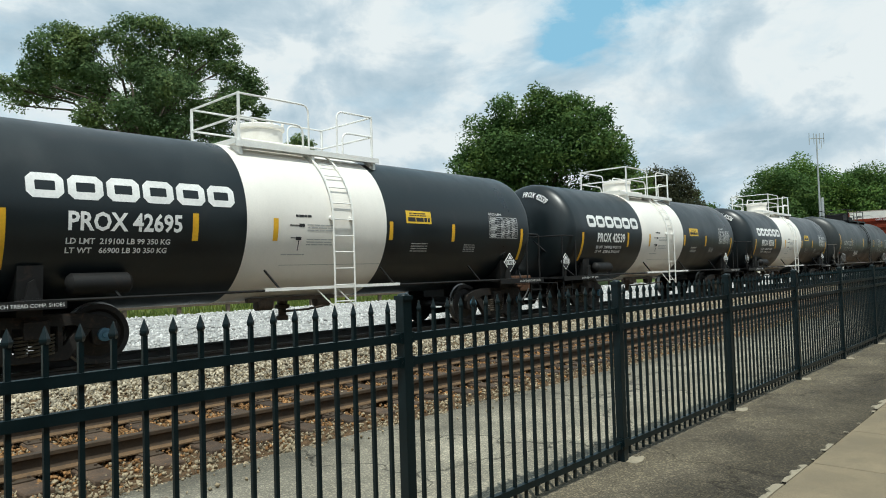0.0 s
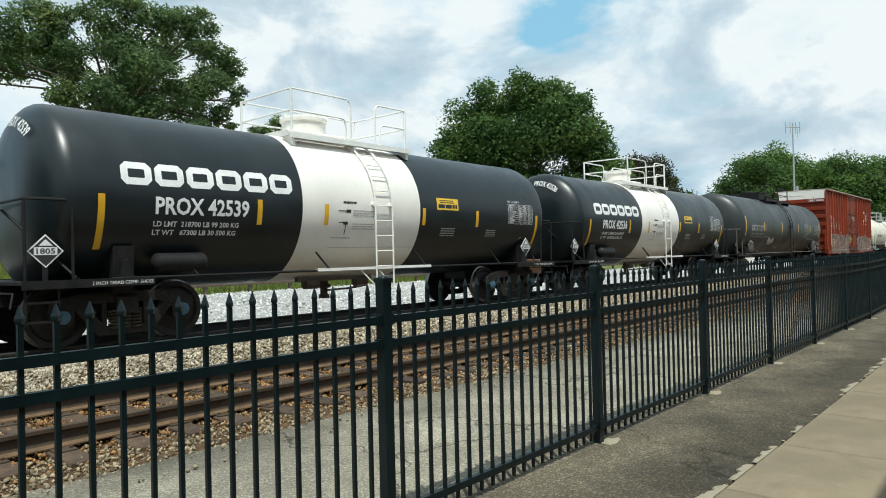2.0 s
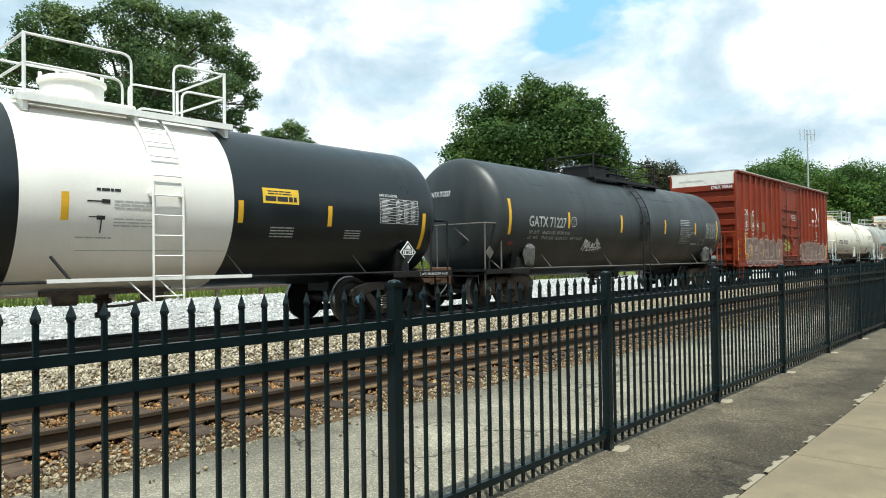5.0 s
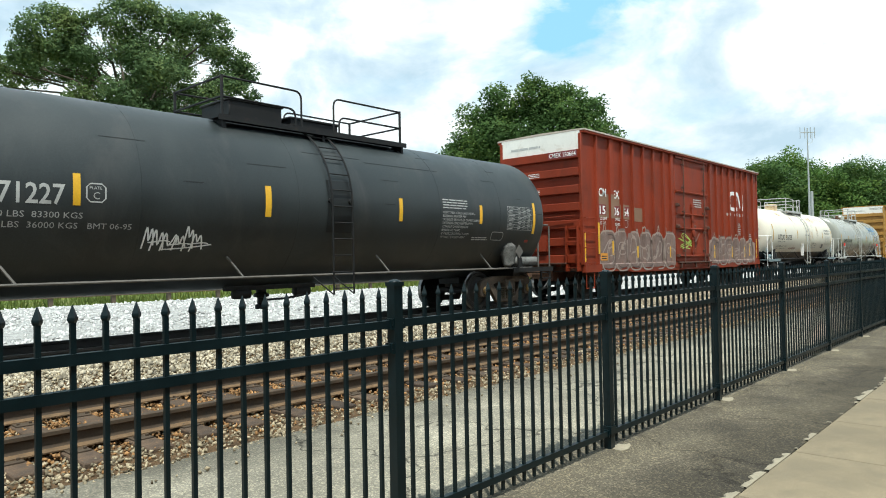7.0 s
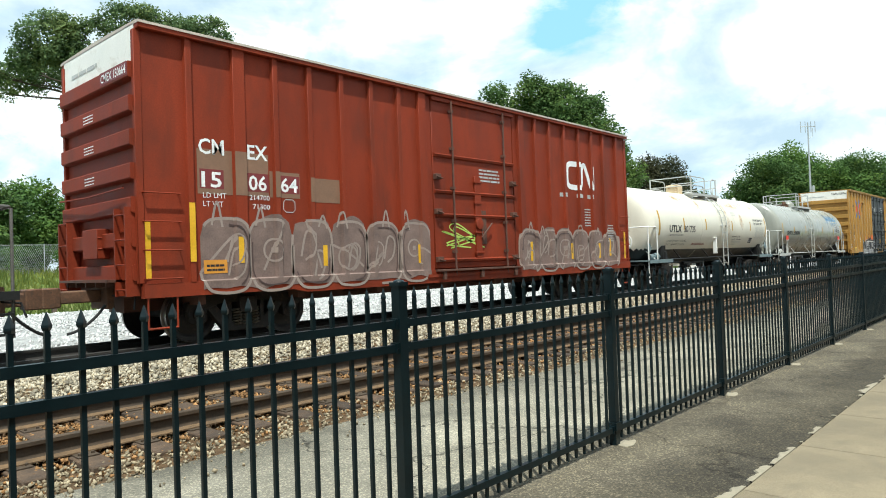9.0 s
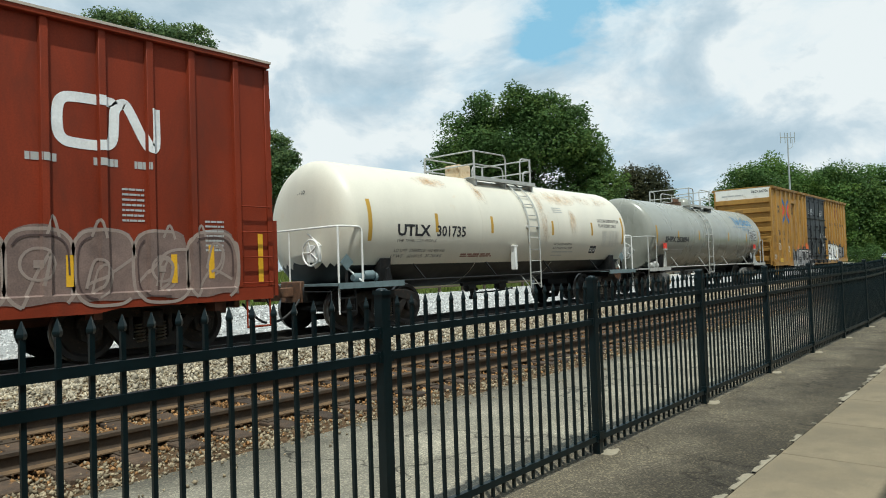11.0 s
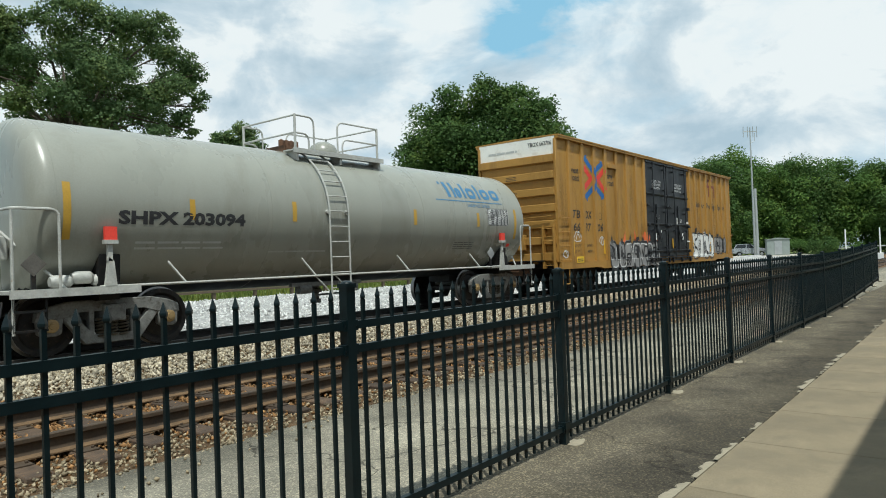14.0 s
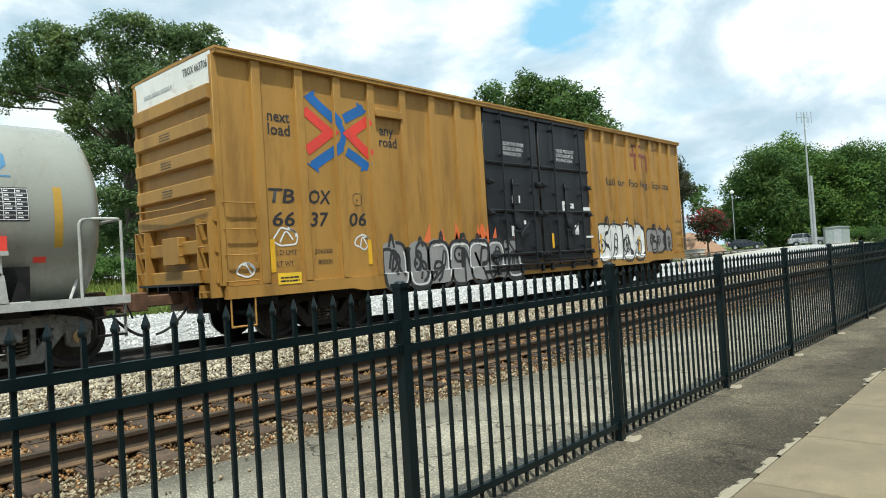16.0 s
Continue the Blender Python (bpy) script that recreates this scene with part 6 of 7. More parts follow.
    for x in (1.9, 13.95):
        bm = B()
        lathe(bm, [(1.40, 0.10), (1.46, 0.15), (1.6, 0.17), (1.75, 0.19), (1.9, 0.18), (2.0, 0.10)], "z", (x, -1.36, 0), 12)
        for v in bm.verts:
            v.co += Vector((rng.uniform(-0.035, 0.035), rng.uniform(-0.03, 0.03), rng.uniform(-0.03, 0.03)))
        cp("tarred_bracket", bm, crust, root, "crusted grey insulation lump")
    bm = B()
    lathe(bm, [(0, 0.02), (0.03, 0.09), (0.07, 0.125), (1.0, 0.125), (1.04, 0.09), (1.07, 0.02)], "x", (14.3, -1.27, 1.53), 18)
    cp("air_reservoir", bm, M_TRUCKG, root, "dusty grey air cylinder")
    placard(root, 14.12, 1.78, -1.60, "", M_DRAIL, M_LETTERK)
    cp("red_patch", wrap(patch(0.16, 0.07), 14.55, 2.02), decal("faded_red_patch", (0.28, 0.03, 0.02)), root)
    placard(root, 0.42, 1.78, -1.25, "", M_DRAIL, M_LETTERK)
    bm = words("GATX 71227", 0.13, bold=0.003)
    stretch(bm, 0.8)
    for v in bm.verts:
        r2 = math.hypot(-0.75 + v.co.x, 3.26 + v.co.y - TZ)
        v.co = Vector((0.195 + 0.48 * (1 - math.sqrt(max(0, 1 - min(r2 / TR, 1) ** 2.6))), 0.75 - v.co.x - 0.1, 3.26 + v.co.y))
    cp("end_number", bm, M_LETTERW, root)
    TR, TZ = usual


def stroke(bm, pts, w, mi=0):
    """A flat painted stroke along (u, v) points, smoothed."""
    p = [Vector((u, v)) for u, v in pts]
    fine = []
    for i in range(len(p) - 1):
        a, b, c, d = p[max(i - 1, 0)], p[i], p[i + 1], p[min(i + 2, len(p) - 1)]
        for k in range(5):
            t = k / 5
            fine.append(0.5 * ((2 * b) + (c - a) * t + (2 * a - 5 * b + 4 * c - d) * t * t + (3 * b - a - 3 * c + d) * t ** 3))
    fine.append(p[-1])
    prev = None
    for i, q in enumerate(fine):
        d = fine[min(i + 1, len(fine) - 1)] - fine[max(i - 1, 0)]
        if d.length < 1e-6:
            continue
        n = Vector((-d.y, d.x)).normalized() * w / 2
        cur = (bm.verts.new((q.x + n.x, q.y + n.y, 0)), bm.verts.new((q.x - n.x, q.y - n.y, 0)))
        if prev:
            bm.faces.new((prev[0], prev[1], cur[1], cur[0])).material_index = mi
        prev = cur


def blob(bm, cx, cy, rx, ry, rng, mi=0, n=16, z=0.0):
    ph = rng.uniform(0, 6)
    pts = []
    for k in range(n):
        a = 2 * math.pi * k / n
        r = 1 + 0.16 * math.sin(3 * a + ph) + 0.08 * math.sin(5 * a + 2 * ph)
        e = 0.6
        pts.append((cx + rx * r * math.copysign(abs(math.cos(a)) ** e, math.cos(a)), cy + ry * r * math.copysign(abs(math.sin(a)) ** e, math.sin(a))))
    f = bm.faces.new([bm.verts.new((u, v, z)) for u, v in pts])
    f.material_index = mi
    return pts


def utlx_car(x0):
    global TR, TZ
    usual = TR, TZ
    TR, TZ = 1.43, 2.585
    root = set_car("tank_car", "cream tank car with rust stains and a black belly", "tank car", x0)
    cut = 1.74
    tank_shell(root, 0.2, 12.92, [M_CREAM, M_BELLY], (lambda c: 1 if c.z < cut else 0, ()), "cream tank, black below", 0.46, 0.52)
    for x in (4.7, 8.3):
        seam(root, x, M_CREAM)
    side_pipe(root, 1.2, 11.9, M_STEEL)
    end_deck(root, 0.66, -1, M_TEAL, M_WRAIL, True)
    end_deck(root, 12.44, 1, M_TEAL, M_WRAIL)
    truck(root, 1.55)
    truck(root, 11.55)
    coupler(root, -0.05, -1)
    coupler(root, 13.15, 1)
    bottom_outlet(root, 6.0, 1.14, M_STEEL)
    ladder(root, 6.66, 7.16, M_GRAIL)
    top_works(root, 5.15, 6.55, 7.25, 7.75, M_GRAIL, "crate", surface("rust_streaked_cream", (0.62, 0.48, 0.30), 0.6, vary=0.15, scale=4, stain=(0.36, 0.17, 0.06), stain_at=(0.5, 0.7)), -0.08, 4.71, 4.36)
    lettering(root, "UTLX", 0.235, 1.69, 2.34, M_LETTERK, 1.07, bold=0.012, name="car_number")
    lettering(root, "301735", 0.235, 2.98, 2.34, M_LETTERK, 1.04, bold=0.008, name="car_number")
    lettering(root, "THE TANK CAR PEOPLE", 0.06, 1.69, 2.2, M_LETTERK, 1.3, 0.2, name="slogan")
    lettering(root, "LD LMT  225900 LB  102 450 KG", 0.075, 1.66, 1.98, M_LETTERK, 1.68, 0.2, name="load_limit")
    lettering(root, "LT WT    60100 LB   27 250 KG", 0.075, 1.60, 1.86, M_LETTERK, 1.68, 0.2, name="light_weight")
    cp("small_print", wrap(bars(2, 1.26, 0.11, 0.6, 4), 3.97, 1.86), M_TTXR, root)
    tape(root, [(0.83, 2.21, 3.10, 0.11), (2.92, 2.43, 2.86), (5.04, 2.44, 2.87), (7.92, 2.44, 2.84), (10.2, 2.46, 2.86), (12.28, 2.21, 3.10)], M_YELLOWD)
    lettering(root, "CALCIUM CARBONATE OR", 0.10, 10.66, 2.89, M_LETTERK, 1.45, bold=0.002, name="cargo_line")
    lettering(root, "CLAY SLURRY ONLY", 0.10, 10.68, 2.73, M_LETTERK, 1.2, bold=0.002, name="cargo_line")
    cp("test_table", wrap(table_print(1.1, 0.5), 10.92, 2.12), M_LETTERG, root, smooth=False)
    for k, (text, w) in enumerate((("VENT CAR WHEN UNLOADING", 1.0), ("NOT FOR FLAMMABLE LIQUIDS", 1.1))):
        lettering(root, text, 0.062, 8.07, 2.16 - 0.115 * k, M_LETTERK, w, 0.2, name="cargo_line")
    prints(root, [(bars(1, 1.15, 0.04, 0.8, 14), 0, 0.0), (bars(1, 0.6, 0.03, 0.8, 15), 0, -0.09)], 8.07, 1.95, M_LETTERG)
    bm = B()
    box(bm, 6.02, 6.12, -(TR + 0.015), -(TR - 0.12), 1.50, 2.12)
    box(bm, 5.98, 6.16, -(TR + 0.02), -(TR - 0.12), 2.10, 2.14)
    cp("outlet_bracket", bm, M_WRAIL, root, "white steel bracket", bevel=0.006)
    prints(root, [(bars(3, 0.5, 0.2, 0.4, 15), 0, 0)], 8.15, 3.1, M_LETTERG)
    for u in (10.22, 10.42):
        cp("black_panel", wrap(patch(0.18, 0.24), u, 1.92), M_LETTERK, root)
        cp("panel_print", wrap(bars(2, 0.12, 0.12, 0.5, 9), u + 0.03, 1.98, 0.007), M_LETTERW, root)
    # rust weeping from the walkway and the bands
    for u, v, w, hh in ((4.7, 3.0, 0.5, 1.1), (7.35, 2.15, 0.55, 1.9), (7.7, 3.3, 2.2, 0.7), (9.7, 3.4, 2.4, 0.6), (2.6, 3.5, 1.4, 0.5), (8.9, 2.4, 0.5, 0.9)):
        cp("rust_stain", wrap(patch(w, hh, 0.0005), u, v, 0.0022), M_RUSTWASH, root, "thin brown rust stain")
    placard(root, 0.35, 1.78, -1.28, "", M_TEAL, M_LETTERK)
    placard(root, 12.2, 1.78, -1.42, "", M_TEAL, M_LETTERK)
    bm = words("UTLX 301735", 0.13, bold=0.003)
    stretch(bm, 0.8)
    for v in bm.verts:
        r2 = math.hypot(-0.75 + v.co.x, 3.26 + v.co.y - TZ)
        v.co = Vector((0.175 + 0.48 * (1 - math.sqrt(max(0, 1 - min(r2 / TR, 1) ** 2.6))), 0.65 - v.co.x, 3.26 + v.co.y))
    cp("end_number", bm, M_LETTERK, root)
    TR, TZ = usual


def shpx_car(x0):
    global TR, TZ
    usual = TR, TZ
    TR, TZ = 1.43, 2.58
    root = set_car("tank_car", "pale grey tank car with blue company mark and darkened underside", "tank car", x0)
    # lowest faces go black: the dark underside is put into the colour, no coating
    tank_shell(root, 0.30, 13.48, [M_SILVER, M_BELLY], (lambda c: 1 if c.z < TZ - 1.22 else 0, ()), "pale grey tank", 0.30, 0.30)
    for x in (0.63, 4.4, 8.8):
        seam(root, x, M_SILVER)
    side_pipe(root, 1.2, 12.4, M_GRAIL)
    end_deck(root, 0.66, -1, M_GRAIL, M_GRAIL, True)
    end_deck(root, 13.04, 1, M_GRAIL, M_GRAIL)
    truck(root, 1.55, ME_TRUCKG, M_CAPG)
    truck(root, 12.2, ME_TRUCKG, M_CAPG)
    coupler(root, -0.05, -1)
    coupler(root, 13.75, 1)
    bottom_outlet(root, 6.6, 1.15, M_TRUCKG)
    ladder(root, 5.75, 6.27, M_GRAIL)
    top_works(root, 5.45, 5.95, 6.62, 7.85, M_GRAIL, "dome", M_SILVER, -0.08, 4.73, 4.37)
    lettering(root, "SHPX 203094", 0.19, 1.50, 2.32, M_LETTERK, 2.29, bold=0.012, name="car_number")
    prints(root, [(bars(2, 1.6, 0.20, 0.35, 16), 0, 0), (bars(1, 1.5, 0.04, 0.8, 17), 2.6, -0.08)], 1.8, 1.92, M_LETTERG)
    # company name drawn as plain shapes
    tall = [(0.0, 0.34, 0.09, 0.42), (0.16, 0.0, 0.12, 0.42), (0.40, 0.0, 0.09, 0.42), (0.52, 0.0, 0.22, 0.27), (0.82, 0.0, 0.09, 0.42), (0.98, 0.0, 0.36, 0.29), (1.42, 0.0, 0.09, 0.42), (1.58, 0.0, 0.36, 0.29), (2.0, 0.0, 0.38, 0.29)]
    mark = join(*[(hollow(w, (h - v) * 1.15, 0.1) if w > 0.2 else patch(w, (h - v) * 1.15), u * 1.05, v * 1.15) for u, v, w, h in tall])
    cp("name_mark", wrap(mark, 9.75, 3.16), M_LETTERB, root, "blue block shapes of a company name", smooth=False)
    cp("name_line", wrap(patch(2.9, 0.025), 9.36, 3.06), M_LETTERB, root)
    lettering(root, "SANDERSVILLE, GEORGIA", 0.085, 10.62, 2.93, M_LETTERB, 1.0, name="place_line")
    cp("table_panel", wrap(patch(1.0, 0.46), 11.44, 2.46, 0.002), M_LETTERK, root, "dark inspection panel")
    cp("test_table", wrap(table_print(0.98, 0.42, 7, (0.3, 0.5, 0.7, 0.85), 0.3), 11.45, 2.48, 0.006), M_LETTERW, root, smooth=False)
    tape(root, [(0.70, 2.07, 2.92, 0.11), (2.70, 2.40, 2.74), (4.86, 2.42, 2.80), (8.42, 2.42, 2.78), (10.95, 2.42, 2.78), (12.75, 2.1, 2.95, 0.11)], M_YELLOWD)
    for dx in (1.35, 12.05):
        bm = B()
        prism(bm, [(dx - 0.09, 1.36), (dx + 0.09, 1.36), (dx + 0.05, 1.74), (dx - 0.03, 1.80)], "y", -1.46, -1.40)
        box(bm, dx - 0.05, dx + 0.03, -1.46, -1.42, 1.74, 2.0)
        box(bm, dx - 0.11, dx + 0.10, -1.50, -1.42, 2.0, 2.06)
        s = cp("flag_stand", bm, M_GRAIL, root)
        bm = B()
        box(bm, dx - 0.09, dx + 0.09, -1.49, -1.43, 2.06, 2.26)
        cp("flag", bm, M_RED, s, "small red marker flag")
    prints(root, [(bars(4, 0.85, 0.22, 0.3, 18), 0, 0)], 10.05, 1.86, M_LETTERK)
    cp("red_patch", wrap(patch(0.16, 0.09), 12.5, 1.9), M_RED, root)
    placard(root, 0.35, 1.72, -1.28, "", M_DRAIL, M_LETTERK)
    placard(root, 11.5, 1.72, -1.45, "", M_GALV, M_LETTERK)
    bm = words("SHPX 203094", 0.12, bold=0.003)
    stretch(bm, 0.8)
    for v in bm.verts:
        r2 = math.hypot(-0.75 + v.co.x, 3.2 + v.co.y - TZ)
        v.co = Vector((0.275 + 0.30 * (1 - math.sqrt(max(0, 1 - min(r2 / TR, 1) ** 5.0))), 0.75 - v.co.x, 3.2 + v.co.y))
    cp("end_number", bm, M_LETTERK, root)
    for k, (z, w) in enumerate(((2.98, 0.62), (2.88, 0.5), (2.2, 0.8), (2.08, 0.9), (1.96, 0.7))):
        q = bars(1, w, 0.055, 0.8, 30 + k)
        for v in q.verts:
            v.co = Vector((0.272 - v.co.z, 0.7 - v.co.x, z + v.co.y))
        cp("end_print", q, M_LETTERG, root)
    TR, TZ = usual


# ---- boxcars
SILL, EAVE = 1.14, 5.33
PANEL_Y, RIB = 1.45, 0.075


def box_shell(root, L, paint, ribs, wide, doors, under, end_paint, roofmat):
    """Sides, ribs, ends, roof and sills of a boxcar; doors: the openings (a, b) along the side."""
    a, b = doors
    for s in (-1, 1):
        for u, w in ((0, a), (b, L)):
            bm = B()
            box(bm, u, w, min(s * PANEL_Y, s * (PANEL_Y - 0.06)), max(s * PANEL_Y, s * (PANEL_Y - 0.06)), SILL + 0.2, EAVE)
            cp("side_sheet", bm, paint, root)
        bm = B()
        box(bm, a, b, min(s * (PANEL_Y - 0.08), s * (PANEL_Y - 0.14)), max(s * (PANEL_Y - 0.08), s * (PANEL_Y - 0.14)), SILL + 0.2, EAVE)
        cp("side_sheet", bm, paint, root)
        bm = B()
        prism(bm, [(0, SILL + 0.02), (2.7, SILL + 0.02), (3.0, SILL - 0.04), (L - 3.0, SILL - 0.04), (L - 2.7, SILL + 0.02), (L, SILL + 0.02), (L, SILL + 0.24), (0, SILL + 0.24)], "y", min(s * 1.40, s * 1.525), max(s * 1.40, s * 1.525))
        cp("side_sill", bm, paint, root)
        for x0_, x1_, d in ribs:
            bm = B()
            y0, y1 = s * (PANEL_Y - 0.01), s * (PANEL_Y + d)
            e = 0.018
            prism(bm, [(x0_ - e, y0), (x1_ + e, y0), (x1_, y1), (x0_, y1)], "z", SILL + 0.22, EAVE - 0.02)
            cp("side_rib", bm, paint, root, bevel=0.004)
        bm = B()
        box(bm, -0.02, L + 0.02, min(s * 1.40, s * 1.57), max(s * 1.40, s * 1.57), EAVE - 0.07, EAVE + 0.03)
        cp("eave", bm, paint, root, bevel=0.012)
    bm = B()
    prism(bm, [(-1.585, EAVE + 0.005), (1.585, EAVE + 0.005), (1.585, EAVE + 0.045), (1.5, EAVE + 0.055), (0, EAVE + 0.085), (-1.5, EAVE + 0.055), (-1.585, EAVE + 0.045)], "x", -0.03, L + 0.03)
    n = int(L / 1.2)
    for i in range(1, n):
        x = L * i / n
        prism(bm, [(-1.55, EAVE + 0.05), (1.55, EAVE + 0.05), (1.5, EAVE + 0.08), (0, EAVE + 0.115), (-1.5, EAVE + 0.08)], "x", x - 0.03, x + 0.03)
    cp("roof", bm, roofmat, root)
    for x, way in ((0.0, -1), (L, 1)):
        bm = B()
        lo, hi = sorted((x, x - way * 0.06))
        box(bm, lo, hi, -1.44, 1.44, SILL + 0.2, EAVE)
        cp("end_sheet", bm, paint, root)
        bm = B()
        lo, hi = sorted((x, x + way * 0.03))
        box(bm, lo, hi, -1.42, 1.42, 4.79, EAVE + 0.02)
        cp("end_panel", bm, end_paint, root, "pale upper end panel")
        for k in range(7):                        # broad pressed ribs with deep gaps between
            z = 4.78 - 0.515 * k
            bm = B()
            prism(bm, [(x, z - 0.27), (x + way * 0.105, z - 0.25), (x + way * 0.12, z - 0.235), (x + way * 0.12, z - 0.025), (x + way * 0.11, z - 0.012), (x, z)], "y", -1.40, 1.40)
            cp("end_rib", bm, paint, root, smooth=False)
        for s in (-1.475, 1.385):
            bm = B()
            lo, hi = sorted((x - way * 0.05, x + way * 0.06))
            box(bm, lo, hi, s, s + 0.09, SILL + 0.245, EAVE - 0.075)
            cp("corner_post", bm, paint, root, bevel=0.008)
        # ladders beside the corner, on side and end
        for s in (-1,):
            for k in range(4):
                bm = B()
                z = 1.45 + 0.44 * k
                u, w = sorted((x - way * 0.02, x - way * 0.60))
                yy = s * (PANEL_Y + 0.09)
                tube(bm, [(u, s * PANEL_Y, z), (u, yy, z), (w, yy, z), (w, s * PANEL_Y, z)], 0.013, 6)
                cp("grab_iron", bm, paint, root)
        for y0, z0 in ((-1.36, 2.55), (0.98, 2.45)):
            bm = B()
            for y in (y0, y0 + 0.38):
                box(bm, min(x, x + way * 0.21), max(x, x + way * 0.21), y - 0.02, y + 0.02, 1.2, z0)
            for k in range(4):
                tube(bm, [(x + way * 0.20, y0, 1.3 + 0.38 * k), (x + way * 0.20, y0 + 0.38, 1.3 + 0.38 * k)], 0.013, 6)
            cp("end_ladder", bm, paint, root)
        bm = B()
        tube(bm, [(x + way * 0.19, -1.3, 2.84), (x + way * 0.21, 0, 2.80), (x + way * 0.19, 1.3, 2.84)], 0.014, 6)
        cp("end_grab", bm, paint, root)
        bm = B()
        lo, hi = sorted((x + way * 0.02, x + way * 0.34))
        box(bm, lo, hi, -1.0, 1.0, 1.42, 1.46)
        for k in range(5):
            box(bm, lo + 0.03, hi, -0.9 + 0.4 * k, -0.86 + 0.4 * k, 1.34, 1.42)
        cp("crossover_step", bm, under, root)
        bm = B()
        lo, hi = sorted((x, x + way * 0.20))
        box(bm, lo, hi, -0.30, 0.30, 1.80, 2.28)
        for k in range(2):
            box(bm, lo, hi + 0.0, -0.31, 0.31, 1.95 + 0.18 * k, 1.965 + 0.18 * k)
        cp("brake_housing", bm, paint, root, bevel=0.015)
        bm = B()
        for u in (x - way * 0.06, x - way * 0.52):
            tube(bm, [(u, -1.5, SILL + 0.1), (u, -1.5, 0.68)], 0.016, 6)
        tube(bm, [(x - way * 0.06, -1.5, 0.69), (x - way * 0.52, -1.5, 0.69)], 0.02, 6)
        cp("stirrup", bm, paint, root)
        coupler(root, x + way * 0.02, way, reach=0.28)
    bm = B()
    box(bm, 0.2, L - 0.2, -0.3, 0.3, 0.9, 1.3)
    box(bm, 0.1, L - 0.1, -1.38, 1.38, 1.2, 1.32)
    for i in range(8):
        x = 1.0 + (L - 2) * i / 7
        box(bm, x - 0.06, x + 0.06, -1.38, 1.38, 1.0, 1.25)
    cp("underframe", bm, under, root)
    bm = B()
    box(bm, 0.02, L - 0.02, -1.43, 1.43, 1.325, 1.36)
    cp("floor", bm, under, root)


def plug_door(root, a, b, paint, rods, bars_z, rodmat):
    """A plug door set into the side, with its cross bars and upright locking rods."""
    bm = B()
    box(bm, a + 0.03, b - 0.03, -(PANEL_Y + 0.005), -(PANEL_Y - 0.07), SILL + 0.27, EAVE - 0.16)
    d = cp("door", bm, paint, root, "sliding plug door", bevel=0.01)
    for z in bars_z:
        bm = B()
        prism(bm, [(-(PANEL_Y + 0.005), z - 0.07), (-(PANEL_Y + 0.045), z - 0.05), (-(PANEL_Y + 0.06), z), (-(PANEL_Y + 0.045), z + 0.02), (-(PANEL_Y + 0.005), z + 0.03)], "x", a + 0.05, b - 0.05)
        cp("door_bar", bm, paint, d)
    for x in rods:
        bm = B()
        tube(bm, [(x, -(PANEL_Y + 0.085), SILL + 0.1), (x, -(PANEL_Y + 0.085), EAVE - 0.12)], 0.022, 8)
        for z in (1.75, 2.45, 3.2, 4.1, 4.95):
            box(bm, x - 0.04, x + 0.04, -(PANEL_Y + 0.11), -(PANEL_Y + 0.01), z, z + 0.06)
        cp("locking_rod", bm, rodmat, d)
    bm = B()
    xm = (a + b) / 2
    box(bm, xm - 0.05, xm + 0.32, -(PANEL_Y + 0.03), -PANEL_Y, 1.95, 2.75)
    tube(bm, [(xm + 0.05, -(PANEL_Y + 0.1), 2.1), (xm + 0.45, -(PANEL_Y + 0.1), 2.45)], 0.02, 6)
    tube(bm, [(xm + 0.1, -(PANEL_Y + 0.1), 2.0), (xm + 0.1, -(PANEL_Y + 0.02), 2.5)], 0.016, 6)
    cp("door_latch", bm, rodmat, d, bevel=0.004)
    bm = B()
    box(bm, xm - 0.10, xm + 0.12, -(PANEL_Y + 0.05), -PANEL_Y, 1.62, 3.55)
    lathe(bm, [(0, 0.02), (0, 0.13), (-0.04, 0.13), (-0.05, 0.02)], "y", (xm + 0.01, -(PANEL_Y + 0.05), 2.42), 14)
    for z in (1.72, 2.2, 2.9, 3.4):
        box(bm, xm - 0.14, xm + 0.16, -(PANEL_Y + 0.07), -(PANEL_Y + 0.02), z, z + 0.05)
    cp("lock_column", bm, paint, d, bevel=0.005)
    for x in (a + 0.12, b - 0.12):
        for z in (1.55, 2.62, 3.4):
            bm = B()
            box(bm, x - 0.09, x + 0.09, -(PANEL_Y + 0.10), -(PANEL_Y + 0.005), z, z + 0.12)
            tube(bm, [(x - 0.07, -(PANEL_Y + 0.11), z + 0.06), (x + 0.12, -(PANEL_Y + 0.11), z + 0.02)], 0.018, 6)
            cp("guide_bracket", bm, rodmat, d, bevel=0.006)
    bm = B()
    box(bm, a - 0.05, b + 0.05, -(PANEL_Y + 0.16), -(PANEL_Y + 0.02), SILL + 0.20, SILL + 0.245)
    for x in (a + 0.2, xm, b - 0.2):
        box(bm, x - 0.05, x + 0.05, -(PANEL_Y + 0.14), -(PANEL_Y - 0.02), SILL + 0.02, SILL + 0.20)
    cp("foot_board", bm, rodmat, root, bevel=0.006)
    bm = B()
    box(bm, a - 0.3, b + 0.1, -(PANEL_Y + 0.10), -(PANEL_Y + 0.03), SILL + 0.08, SILL + 0.15)
    cp("lower_door_track", bm, paint, root)
    bm = B()
    box(bm, a, b, -(PANEL_Y + 0.07), -(PANEL_Y - 0.02), EAVE - 0.16, EAVE - 0.075)
    cp("upper_door_track", bm, paint, root)


